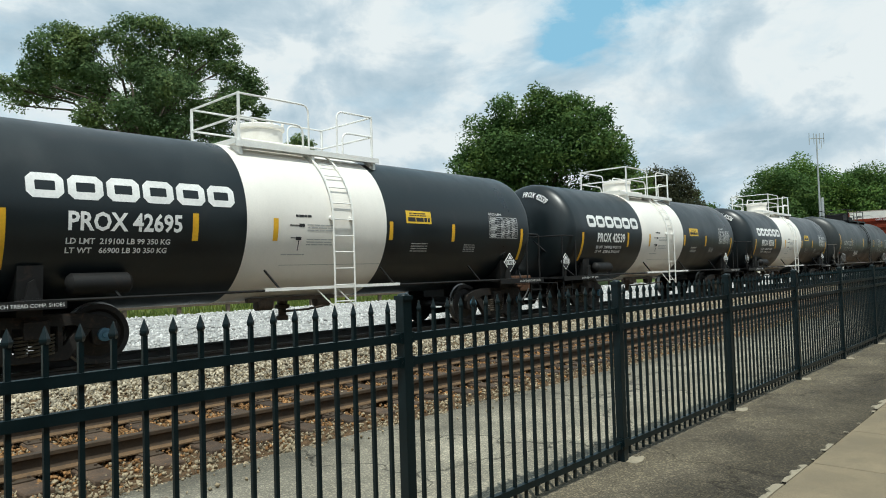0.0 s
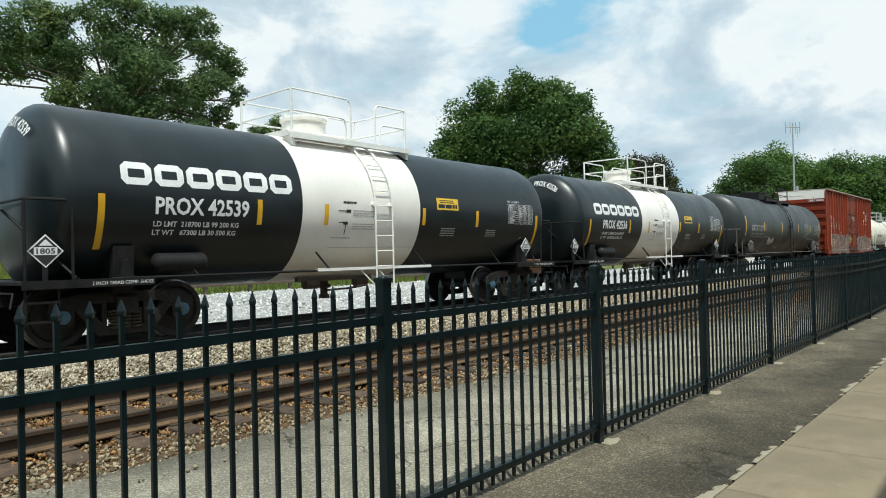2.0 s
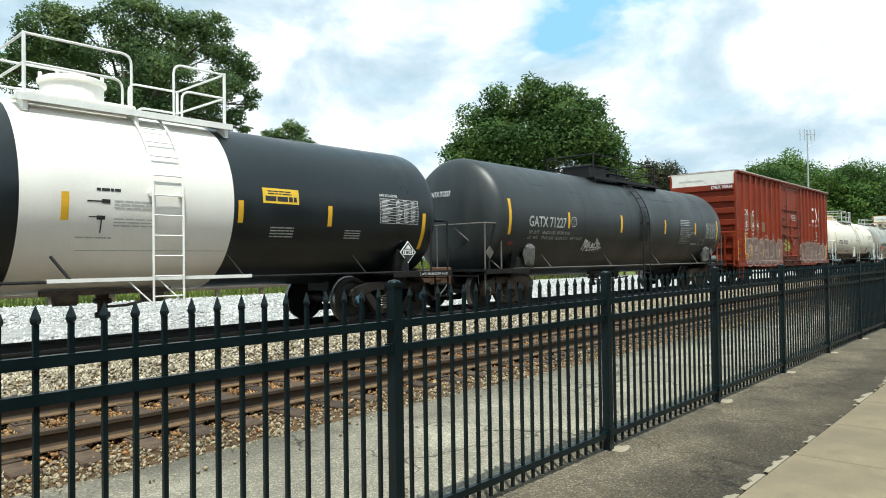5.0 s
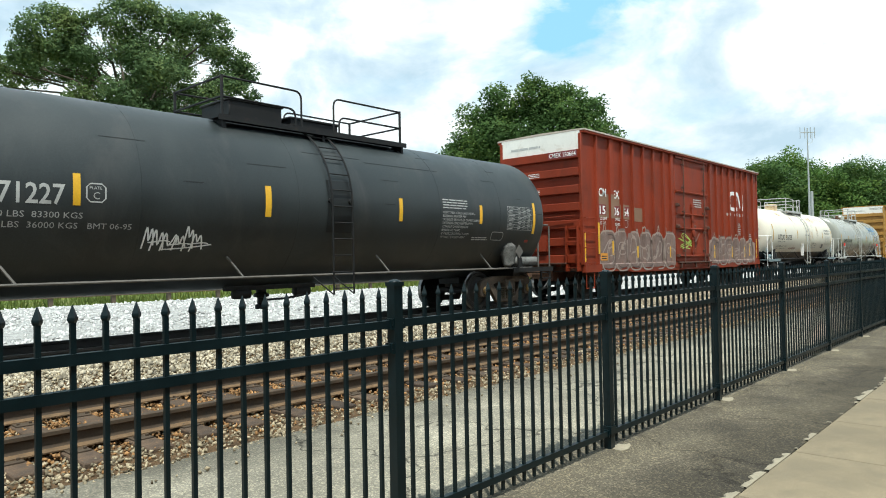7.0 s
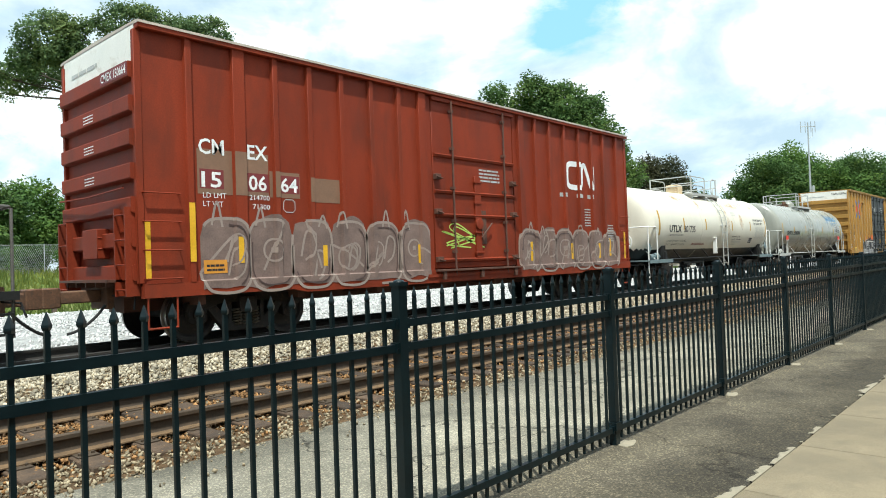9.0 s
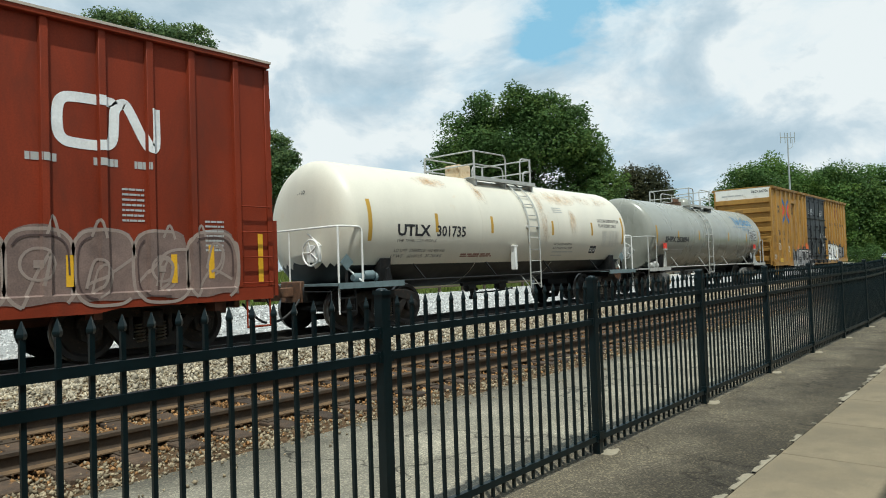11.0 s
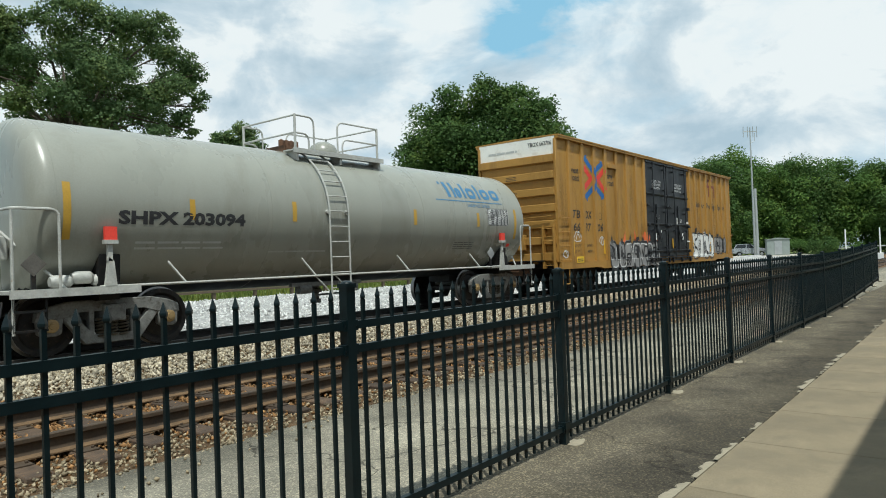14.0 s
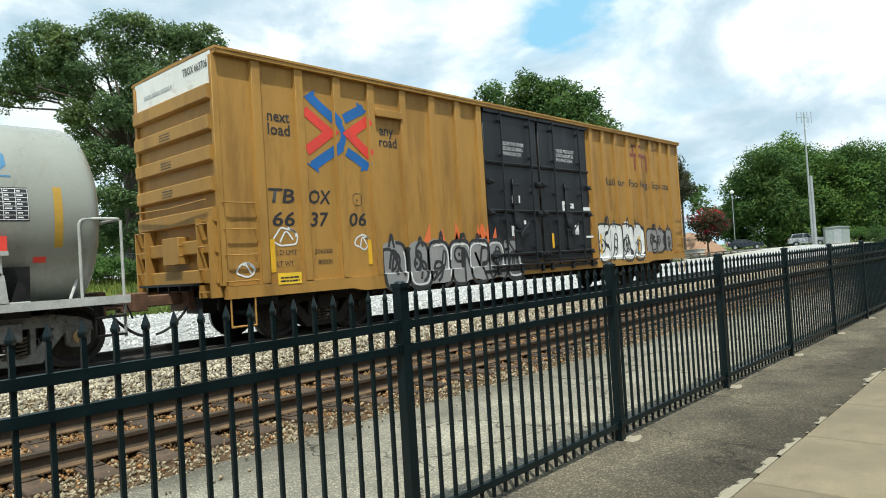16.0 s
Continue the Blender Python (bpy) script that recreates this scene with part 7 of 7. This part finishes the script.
def graffiti(root, x0, x1, z0, z1, cells, flat, fill, line, seed, extra=None, light=None, width=0.07, gaps=0.0):
    """A sprayed band: a ragged filled ground, then figures of loops, hooks and rings drawn over it, each a part."""
    rng = random.Random(seed)
    w = (x1 - x0) / cells
    hgt = z1 - z0
    bm = B()                                       # ground: humps over each cell, ragged below
    prev = None
    n = cells * 14
    for i in range(n + 1):
        u = (x1 - x0) * i / n
        c = (u / w) % 1.0
        hump = math.sqrt(max(0.0, 1 - (2 * c - 1) ** 2)) ** 0.5
        top = hgt * (0.80 + 0.16 * hump + 0.10 * noise.noise(Vector((u * 1.7, seed, 0))) - gaps * (1 - hump))
        low = hgt * (0.05 + 0.06 * noise.noise(Vector((u * 2.3, seed + 9, 0))))
        cur = (bm.verts.new((u, low, 0)), bm.verts.new((u, top, 0)))
        if prev:
            bm.faces.new((prev[0], cur[0], cur[1], prev[1]))
        prev = cur
    cp("graffiti_ground", drape(bm, x0, z0, flat), fill, root, "uneven band of spray paint", smooth=False)
    for i in range(cells):
        cx, cy = w * (i + 0.5), hgt * 0.46
        bm = B()
        pale = B()

        def draw(target, pts, wd):
            k = len(target.verts)
            stroke(target, pts, wd)
            target.verts.ensure_lookup_table()
            for v in target.verts[k:]:
                v.co.z = 0.0003 * (k % 17)
        # outer contour, open on one side, with a pointed horn
        a0, turn = rng.uniform(0, 6.28), rng.choice((-1, 1))
        ring = []
        for k in range(13):
            a = a0 + turn * k * 0.44
            e = 0.62
            ring.append((cx + w * 0.52 * math.copysign(abs(math.cos(a)) ** e, math.cos(a)), cy + hgt * 0.47 * math.copysign(abs(math.sin(a)) ** e, math.sin(a))))
        draw(bm, ring, width)
        draw(bm, [ring[-1], (cx + rng.uniform(-0.2, 0.2) * w, cy + rng.uniform(-0.1, 0.3) * hgt), (cx + rng.uniform(-0.5, 0.5) * w, cy - 0.2 * hgt)], width * 0.9)
        kind = (i * 3 + seed) % 4
        if kind in (0, 2):                        # a ring with a spot in it
            r = hgt * rng.uniform(0.13, 0.19)
            ex, ey = cx + rng.uniform(-0.12, 0.12) * w, cy + rng.uniform(-0.1, 0.18) * hgt
            draw(bm, [(ex + r * math.cos(k * 0.7), ey + r * math.sin(k * 0.7)) for k in range(10)], width * 0.8)
            draw(bm, [(ex - r * 0.25, ey), (ex + r * 0.25, ey)], r * 0.5)
        if kind in (1, 2, 3):                     # hooks and folds
            for _ in range(2):
                u, v = cx + rng.uniform(-0.35, 0.1) * w, cy + rng.uniform(-0.35, 0.0) * hgt
                draw(bm, [(u, v), (u + 0.14 * w, v + 0.34 * hgt), (u + 0.34 * w, v + 0.28 * hgt), (u + 0.28 * w, v + 0.05 * hgt), (u + 0.1 * w, v - 0.05 * hgt)], width * rng.uniform(0.6, 1.0))
        tip = rng.uniform(-0.3, 0.3) * w          # a spike on top
        draw(bm, [(cx + tip - 0.12 * w, hgt * 0.84), (cx + tip, hgt * rng.uniform(1.0, 1.14)), (cx + tip + 0.1 * w, hgt * 0.82)], width * 0.8)
        cp("graffiti_figure", drape(bm, x0, z0, (flat[0] - 0.002, flat[1])), line, root, "looping spray-painted figure", smooth=False)
        draw(pale, [(u * 0.84 + cx * 0.16, v * 0.84 + cy * 0.16) for u, v in ring[2:9]], width * 0.5)
        if light:
            cp("graffiti_shine", drape(pale, x0, z0, (flat[0] - 0.009, flat[1])), light, root, smooth=False)
        else:
            pale.free()
    if extra:
        for _ in range(9):
            e = B()
            u, v = rng.uniform(0, x1 - x0), hgt * rng.uniform(0.85, 1.08)
            e.faces.new([e.verts.new((u + p, v + q, 0)) for p, q in ((-0.12, -0.15), (0.15, -0.12), (rng.uniform(-0.15, 0.15), 0.3))])
            cp("graffiti_flash", drape(e, x0, z0, (flat[0] + 0.0015, flat[1])), extra, root, smooth=False)


def drape(bm, dx, z, flat):
    """Lay spray paint on an upright side so that it follows the ribs and their flanks in one sheet."""
    y, ribs = flat
    flank = 0.022
    for v in bm.verts:
        v.co.x += dx
    lo, hi = min(v.co.x for v in bm.verts), max(v.co.x for v in bm.verts)
    near = [(a, b, d) for a, b, d in ribs if b + flank > lo and a - flank < hi]
    for a, b, _ in near:
        for e in (a - flank, a, b, b + flank):
            bmesh.ops.bisect_plane(bm, geom=bm.verts[:] + bm.edges[:] + bm.faces[:], plane_co=(e, 0, 0), plane_no=(1, 0, 0))
    for e in (SILL + 0.24, SILL + 0.262):
        bmesh.ops.bisect_plane(bm, geom=bm.verts[:] + bm.edges[:] + bm.faces[:], plane_co=(0, e - z, 0), plane_no=(0, 1, 0))
    for v in bm.verts:
        out = 0.078 * max(0.0, min(1.0, (SILL + 0.262 - z - v.co.y) / 0.022))
        for a, b, d in near:
            out = max(out, d * max(0.0, min(1.0, (v.co.x - a + flank) / flank, (b + flank - v.co.x) / flank)))
        v.co = Vector((v.co.x, y - out - 0.004 - v.co.z, z + v.co.y))
    return bm


def red_boxcar(x0):
    L = 15.6
    root = set_car("boxcar", "oxide red boxcar with graffiti and pale end panels", "boxcar", x0)
    xs = [0.79, 1.69, 2.42, 3.17, 3.93, 4.70, 5.48, 6.18, 9.86, 10.51, 11.20, 11.94, 12.72, 13.44, 14.14, 14.95]
    ribs = [(x - (0.11 if i in (1, 7, 8) else 0.05), x + (0.11 if i in (1, 7, 8) else 0.05), RIB) for i, x in enumerate(xs)]
    box_shell(root, L, M_BOXRED, ribs, 0, (6.5, 9.56), M_BOXRUST, M_ENDW, M_ROOF)
    plug_door(root, 6.5, 9.56, M_BOXRED, (7.13, 9.07), (3.97, 3.15, 2.62, 1.6), M_BOXRUST)
    truck(root, 2.0)
    truck(root, L - 2.0)
    flat = (-PANEL_Y, ribs)
    for u, v, w, hh in ((0.93, 2.80, 1.34, 0.74), (2.29, 2.80, 0.64, 0.46), (3.13, 2.75, 0.75, 0.45)):
        cp("repaint_patch", lay(patch(w, hh, 0.0005), u, v, flat), M_PATCH, root, "tan repaint patch", smooth=False)
    for text, u, z, w in (("CM", 0.96, 3.46, 0.46), ("EX", 1.86, 3.44, 0.40)):
        lettering(root, text, 0.245, u, z, M_LETTERW, w, bold=0.006, flat=(flat[0] - 0.003, ribs), name="car_number")
    for text, u, z, w in (("15", 1.00, 2.92, 0.36), ("06", 1.87, 2.91, 0.36), ("64", 2.52, 2.91, 0.36)):
        bm = B()
        box(bm, -0.03, w + 0.04, -0.03, 0.29, 0, 0.0005)
        cp("number_patch", lay(bm, u, z, (flat[0] - 0.0015, ribs)), M_PATCHR, root, smooth=False)
        lettering(root, text, 0.245, u, z, M_LETTERW, w, bold=0.006, flat=(flat[0] - 0.004, ribs), name="car_number")
    for text, u, z, w in (("LD LMT", 1.02, 2.74, 0.42), ("LT WT", 1.02, 2.6, 0.36), ("214700", 1.88, 2.74, 0.4), ("71300", 1.94, 2.58, 0.34)):
        lettering(root, text, 0.085, u, z, M_LETTERW, w, flat=(flat[0] - 0.004, ribs), name="weight_print")
    cp("plate_frame", lay(hollow(0.26, 0.24, 0.015), 2.56, 2.54, (flat[0] - 0.003, ribs)), M_LETTERG, root)
    graffiti(root, 0.95, 6.3, 1.18, 2.50, 6, (flat[0] - 0.0005, ribs), M_GRAFF, M_GRAFFW, 41, light=M_GRAFFD, width=0.05, gaps=0.10)
    graffiti(root, 9.7, 14.9, 1.22, 2.40, 6, (flat[0] - 0.0005, ribs), M_GRAFF, M_GRAFFW, 42, light=M_GRAFFD, width=0.05, gaps=0.12)
    rng = random.Random(6)
    bm = B()
    for k in range(5):
        stroke(bm, [(rng.uniform(0, 1.6), rng.uniform(0, 0.2)), (rng.uniform(0, 1.6), rng.uniform(0.2, 0.7)), (rng.uniform(0, 1.6), rng.uniform(0.1, 0.7)), (rng.uniform(0, 1.6), rng.uniform(0, 0.4))], 0.03)
    cp("spray_tag", lay(bm, 6.75, 1.75, (-PANEL_Y - 0.006, ())), M_GRAFG, root, "lime scrawled spray tag", smooth=False)
    # railway mark: one bent white band
    bm = B()
    stroke(bm, [(0.78, 0.62), (0.7, 0.66), (0.2, 0.66), (0.05, 0.6), (0.0, 0.45), (0.0, 0.18), (0.06, 0.05), (0.2, 0.0), (0.62, 0.0), (0.75, 0.08), (0.78, 0.3), (0.8, 0.55), (0.9, 0.66), (1.0, 0.6), (1.25, 0.12), (1.36, 0.03), (1.42, 0.12), (1.42, 0.66)], 0.15)
    cp("railway_mark", lay(bm, 12.12, 3.56, (flat[0] - 0.003, ribs)), M_LETTERW, root, "white bent-band railway mark", smooth=False)
    for u, w in ((0, 0.4), (0.9, 0.35), (1.5, 0.25)):
        cp("mark_print", lay(bars(1, w, 0.16, 0.7, 1), 11.7 + u, 3.26, (flat[0] - 0.003, ribs)), M_LETTERG, root)
    cp("door_print", lay(bars(4, 0.8, 0.34, 0.5, 4), 8.15, 3.45, (-PANEL_Y - 0.007, ())), M_LETTERG, root)
    for u, v in ((13.0, 2.45), (14.35, 2.0)):
        cp("panel_print", lay(bars(7, 0.34, 0.55, 0.4, 5), u, v, (flat[0] - 0.004, ribs)), M_LETTERG, root)
    for dx, z0, z1, dep in ((0.04, 1.45, 2.34, 0.0), (0.74, 1.70, 2.64, RIB), (1.6, 1.66, 2.1, RIB), (3.42, 1.56, 1.95, 0), (5.98, 1.55, 1.95, 0), (8.0, 1.55, 1.95, 0.02), (10.2, 1.50, 2.0, 0), (12.2, 1.5, 1.95, 0), (13.75, 1.5, 1.95, 0), (14.4, 1.55, 2.1, 0), (15.35, 1.45, 2.3, 0)):
        cp("reflector", lay(patch(0.1, z1 - z0), dx, z0, (flat[0] - dep - 0.005, ())), M_YELLOW, root, "yellow reflective strip")
    bm = patch(0.42, 0.22)
    cp("notice", lay(bm, 1.0, 1.5, (flat[0] - 0.005, ())), decal("orange_notice", (0.62, 0.26, 0.03)), root, "orange notice plate")
    cp("notice_print", lay(bars(2, 0.32, 0.14, 0.5, 3), 1.05, 1.54, (flat[0] - 0.008, ())), M_LETTERK, root)
    end_words(root, "CMEX 150664", 0.13, -1.38, 4.60, 0.92, M_LETTERW, M_PATCHR, 0.088)


def end_words(root, text, h, y_right, z, w, mat, back=None, out=0.0):
    """Words on the end sheet that faces along the train; they read from far side to near side."""
    if back:
        bm = B()
        box(bm, -0.036 - out, -0.0335 - out, y_right, y_right + w + 0.08, z - 0.03, z + h + 0.04)
        cp("end_patch", bm, back, root)
    bm = stretch(words(text, h, bold=0.002), w)
    for v in bm.verts:
        v.co = Vector((-0.038 - out, y_right + 0.04 + w - v.co.x, z + v.co.y))
    cp("end_number", bm, mat, root, smooth=False)
    cp_b = bars(1, 1.1, 0.08, 0.8, 5)
    for v in cp_b.verts:
        v.co = Vector((-0.036 - v.co.z, 1.05 - v.co.x, 4.98 + v.co.y))
    cp("end_print", cp_b, M_LETTERG, root)
    for k, zz in enumerate((4.15, 3.635, 3.12)):
        q = bars(3, 0.40, 0.15, 0.35, 6 + k)
        for v in q.verts:
            v.co = Vector((-0.1225 - v.co.z, 0.35 - v.co.x, zz - 0.09 + v.co.y))
        cp("end_print", q, mat if mat is M_LETTERW else M_LETTERK, root)


def yellow_boxcar(x0):
    L = 18.5
    root = set_car("boxcar", "mustard yellow boxcar with black double doors and graffiti", "boxcar", x0)
    xs = [0.76, 1.67, 2.56, 3.44, 4.35, 5.26, 6.14, 6.92, 12.22, 12.95, 13.75, 14.55, 15.35, 16.2, 17.0, 17.75]
    ribs = [(x - 0.085, x + 0.085, RIB) for x in xs]
    box_shell(root, L, M_BOXYEL, ribs, 0, (7.1, 12.0), M_STEEL, M_ENDW, M_BOXYEL)
    plug_door(root, 7.1, 9.42, M_DOORK, (7.75, 9.0), (3.95, 2.75, 1.65), M_DOORK)
    plug_door(root, 9.46, 12.0, M_DOORK, (10.1, 11.45), (3.95, 2.75, 1.65), M_DOORK)
    truck(root, 2.3)
    truck(root, L - 2.3)
    flat = (-PANEL_Y, ribs)
    for text, u, z, w in (("next", 0.99, 4.26, 0.48), ("load", 0.99, 4.02, 0.47), ("any", 3.68, 4.26, 0.40), ("road", 3.66, 4.02, 0.50)):
        lettering(root, text, 0.2, u, z, M_LETTERK, w, bold=0.004, flat=(flat[0] - 0.003, ribs), name="slogan")
    for text, u, z, w in (("TB", 0.92, 2.80, 0.56), ("OX", 1.80, 2.80, 0.52), ("66", 0.98, 2.38, 0.48), ("37", 1.80, 2.38, 0.44), ("06", 2.74, 2.38, 0.44)):
        lettering(root, text, 0.25, u, z, M_LETTERK, w, 0.15, bold=0.006, flat=(flat[0] - 0.003, ribs), name="car_number")
    for text, u, z, w in (("LD LMT", 1.03, 1.86, 0.44), ("LT WT", 1.03, 1.66, 0.36), ("206000", 1.86, 1.86, 0.42), ("80000", 1.93, 1.66, 0.34)):
        lettering(root, text, 0.09, u, z, M_LETTERK, w, flat=(flat[0] - 0.003, ribs), name="weight_print")
    cp("plate_frame", lay(hollow(0.24, 0.24, 0.015), 2.86, 2.78, (flat[0] - 0.003, ribs)), M_LETTERK, root)
    lettering(root, "F", 0.08, 2.95, 2.84, M_LETTERK, flat=(flat[0] - 0.003, ribs), name="plate_letter")
    for u, w in ((0.1, 0.6), (0.86, 0.7), (2.66, 0.68), (4.45, 0.7), (5.35, 0.7), (6.24, 0.55), (12.32, 0.52), (13.05, 0.6), (14.65, 0.6), (15.45, 0.65), (16.3, 0.6), (17.1, 0.55)):
        cp("grime", lay(patch(w, 3.7, 0.0004), u, 1.45, (-PANEL_Y + 0.001, ())), M_GRIME, root)
    # crossed arrows emblem, plain bands of blue and red
    bm = B()

    def band(pts, w, mi):
        stroke(bm, pts, w, mi)
    for pts in ([(0.13, 1.36), (0.41, 1.16), (0.72, 0.96), (0.88, 0.78), (0.90, 0.60), (0.78, 0.41), (0.44, 0.20), (0.15, 0.02)], [(0.97, 1.00), (1.22, 1.13), (1.50, 1.27)], [(1.00, 0.36), (1.28, 0.22), (1.54, 0.08)]):
        band(pts, 0.19, 0)
    for u, v, sx, sy in ((0.06, 1.33, 1, 1), (1.55, 1.24, -1, 1), (0.06, 0.04, 1, -1), (1.57, 0.12, -1, -1)):
        f = bm.faces.new([bm.verts.new((u + sx * p, v + sy * q, 0.0003)) for p, q in ((-0.05, -0.03), (0.10, 0.06), (0.24, 0.15), (0.20, -0.02))])
        f.material_index = 0
    for p, q, r in (((0.02, 1.06), (0.60, 0.69), (0.04, 0.30)), ((1.60, 1.04), (1.08, 0.71), (1.60, 0.32))):
        p, q, r = Vector(p), Vector(q), Vector(r)
        d, e = (q - p).normalized(), (r - q).normalized()
        n1, n2 = Vector((-d.y, d.x)), Vector((-e.y, e.x))
        m = (n1 + n2) / (1 + n1.dot(n2)) * 0.095
        for ring in ((p + n1 * 0.095, p - n1 * 0.095, q - m, q + m), (q + m, q - m, r - n2 * 0.095, r + n2 * 0.095)):
            bm.faces.new([bm.verts.new((c.x, c.y, 0.0015)) for c in ring]).material_index = 1
    cp("arrow_emblem", lay(bm, 1.78, 3.48, (flat[0] - 0.003, ribs)), [M_BLUE, M_REDM], root, "blue and red crossed arrow emblem", smooth=False)
    graffiti(root, 3.55, 8.35, 1.04, 2.10, 7, (flat[0] - 0.007, ribs), M_GRAF, M_GRAFD, 51, M_GRAFO, M_GRAFW, 0.075, 0.05)
    graffiti(root, 12.3, 15.3, 1.24, 2.50, 4, (flat[0] - 0.0005, ribs), M_GRAFW, M_GRAFD, 52, width=0.06, gaps=0.35)
    graffiti(root, 15.6, 17.6, 1.42, 2.30, 3, (flat[0] - 0.0005, ribs), M_GRAF, M_GRAFD, 53, width=0.06, gaps=0.3)
    rng = random.Random(3)
    for cx, cy, r in ((1.25, 2.18, 0.24), (0.4, 1.62, 0.16), (3.05, 2.05, 0.18)):
        bm = B()
        stroke(bm, [(cx + r * math.cos(a) * rng.uniform(0.8, 1.2), cy - 1.5 + r * 0.7 * math.sin(a) * rng.uniform(0.8, 1.2)) for a in [k * 0.7 for k in range(12)]], 0.03)
        stroke(bm, [(cx - r * 0.7 + rng.uniform(0, 0.1), cy - 1.5 + rng.uniform(-0.1, 0.1)), (cx, cy - 1.4), (cx + r * 0.6, cy - 1.55)], 0.03)
        cp("spray_tag", lay(bm, 0.0, 1.5, (flat[0] - 0.004, ribs)), M_GRAFW, root, "white scrawled spray tag", smooth=False)
    bm = join((patch(1.15, 0.12), -0.1, 0.44), (patch(0.12, 0.44), 0.16, 0), (patch(0.12, 0.44), 0.6, 0), (patch(0.12, 0.44), 0.98, 0), (patch(0.1, 0.26), 0.06, 0.57), (patch(0.62, 0.09), 0.06, 0.76))
    cp("railway_mark", lay(bm, 14.9, 4.18, (flat[0] - 0.003, ribs)), M_TTXR, root, "faded maroon block mark", smooth=False)
    lettering(root, "Railcar Pooling Experts", 0.22, 12.98, 3.62, M_LETTERK, 4.6, bold=0.003, flat=(flat[0] - 0.003, ribs), name="slogan")
    for u, rows in ((7.85, ("CLOSE THIS DOOR", "BEFORE CLOSING", "MAIN DOOR")), (10.35, ("CLOSE AND LOCK", "BOTH DOORS BEFORE", "MOVING CAR"))):
        for k, text in enumerate(rows):
            lettering(root, text, 0.09, u, 4.42 - 0.13 * k, M_LETTERW, 0.95 - 0.06 * k, flat=(-PANEL_Y - 0.006, ()), name="door_line")
    for u, v, w, hh in ((0.65, 0.62, 0.34, 0.22), (0.55, -0.2, 0.16, 0.26), (0.9, 0.1, 0.3, 0.1), (3.0, 0.45, 0.2, 0.3), (3.3, 0.55, 0.3, 0.14), (3.6, -0.2, 0.2, 0.28), (4.1, 0.5, 0.4, 0.1), (4.2, -0.3, 0.4, 0.06)):
        cp("door_label", lay(patch(w, hh), 7.5 + u, 2.3 + v, (-PANEL_Y - 0.006, ())), M_LETTERW, root)
    for dx, z0, z1, dep in ((0.90, 1.56, 2.15, 0), (3.18, 1.6, 2.1, 0), (6.6, 1.5, 2.0, 0), (9.85, 1.75, 2.15, 0.02), (12.5, 1.5, 2.1, 0), (15.0, 1.5, 2.0, 0)):
        cp("reflector", lay(patch(0.1, z1 - z0), dx, z0, (flat[0] - dep - 0.005, ())), M_YELLOW, root, "yellow reflective strip")
    cp("notice", lay(patch(0.5, 0.2), 0.98, 1.34, (-1.53, ())), M_SIGNY, root, "yellow notice plate")
    cp("notice_print", lay(bars(2, 0.4, 0.12, 0.5, 3), 1.03, 1.38, (-1.533, ())), M_LETTERK, root)
    bm = B()
    box(bm, 3.52, 4.3, -(PANEL_Y + RIB + 0.03), -PANEL_Y, 4.62, 4.78)
    cp("roof_hatch_bracket", bm, M_BOXYEL, root, bevel=0.01)
    end_words(root, "TBOX 663706", 0.13, -1.36, 5.08, 0.85, M_LETTERK)


procor_car(1.59, "42695", "219100 LB 99 350 KG", "66900 LB 30 350 KG", "black tank car with white band and white top rails")
procor_car(15.99, "42539", "218700 LB 99 200 KG", "67300 LB 30 500 KG", "black tank car with white band and white top rails")
procor_car(30.43, "42536", "218400 LB 99 050 KG", "67600 LB 30 650 KG", "black tank car with white band and white top rails")
gatx_car(45.09)
red_boxcar(62.61)
utlx_car(79.81)
shpx_car(94.15)
yellow_boxcar(109.43)


# ---------------------------------------------------------------- what moves
def motions():
    for car, x0 in CARS:
        walk(car, [(t * 0.5, pose(x0 - travel(t * 0.5), FAR_Y, ZR)) for t in range(int(SECONDS * 2) + 1)])
    for wheel, x in ROLLING:
        walk(wheel, [(t * 0.1, pose(x, 0, 0.457, 0, -math.degrees(travel(t * 0.1) / 0.457) % 360, 0)) for t in range(int(SECONDS * 10) + 1)])


motions()
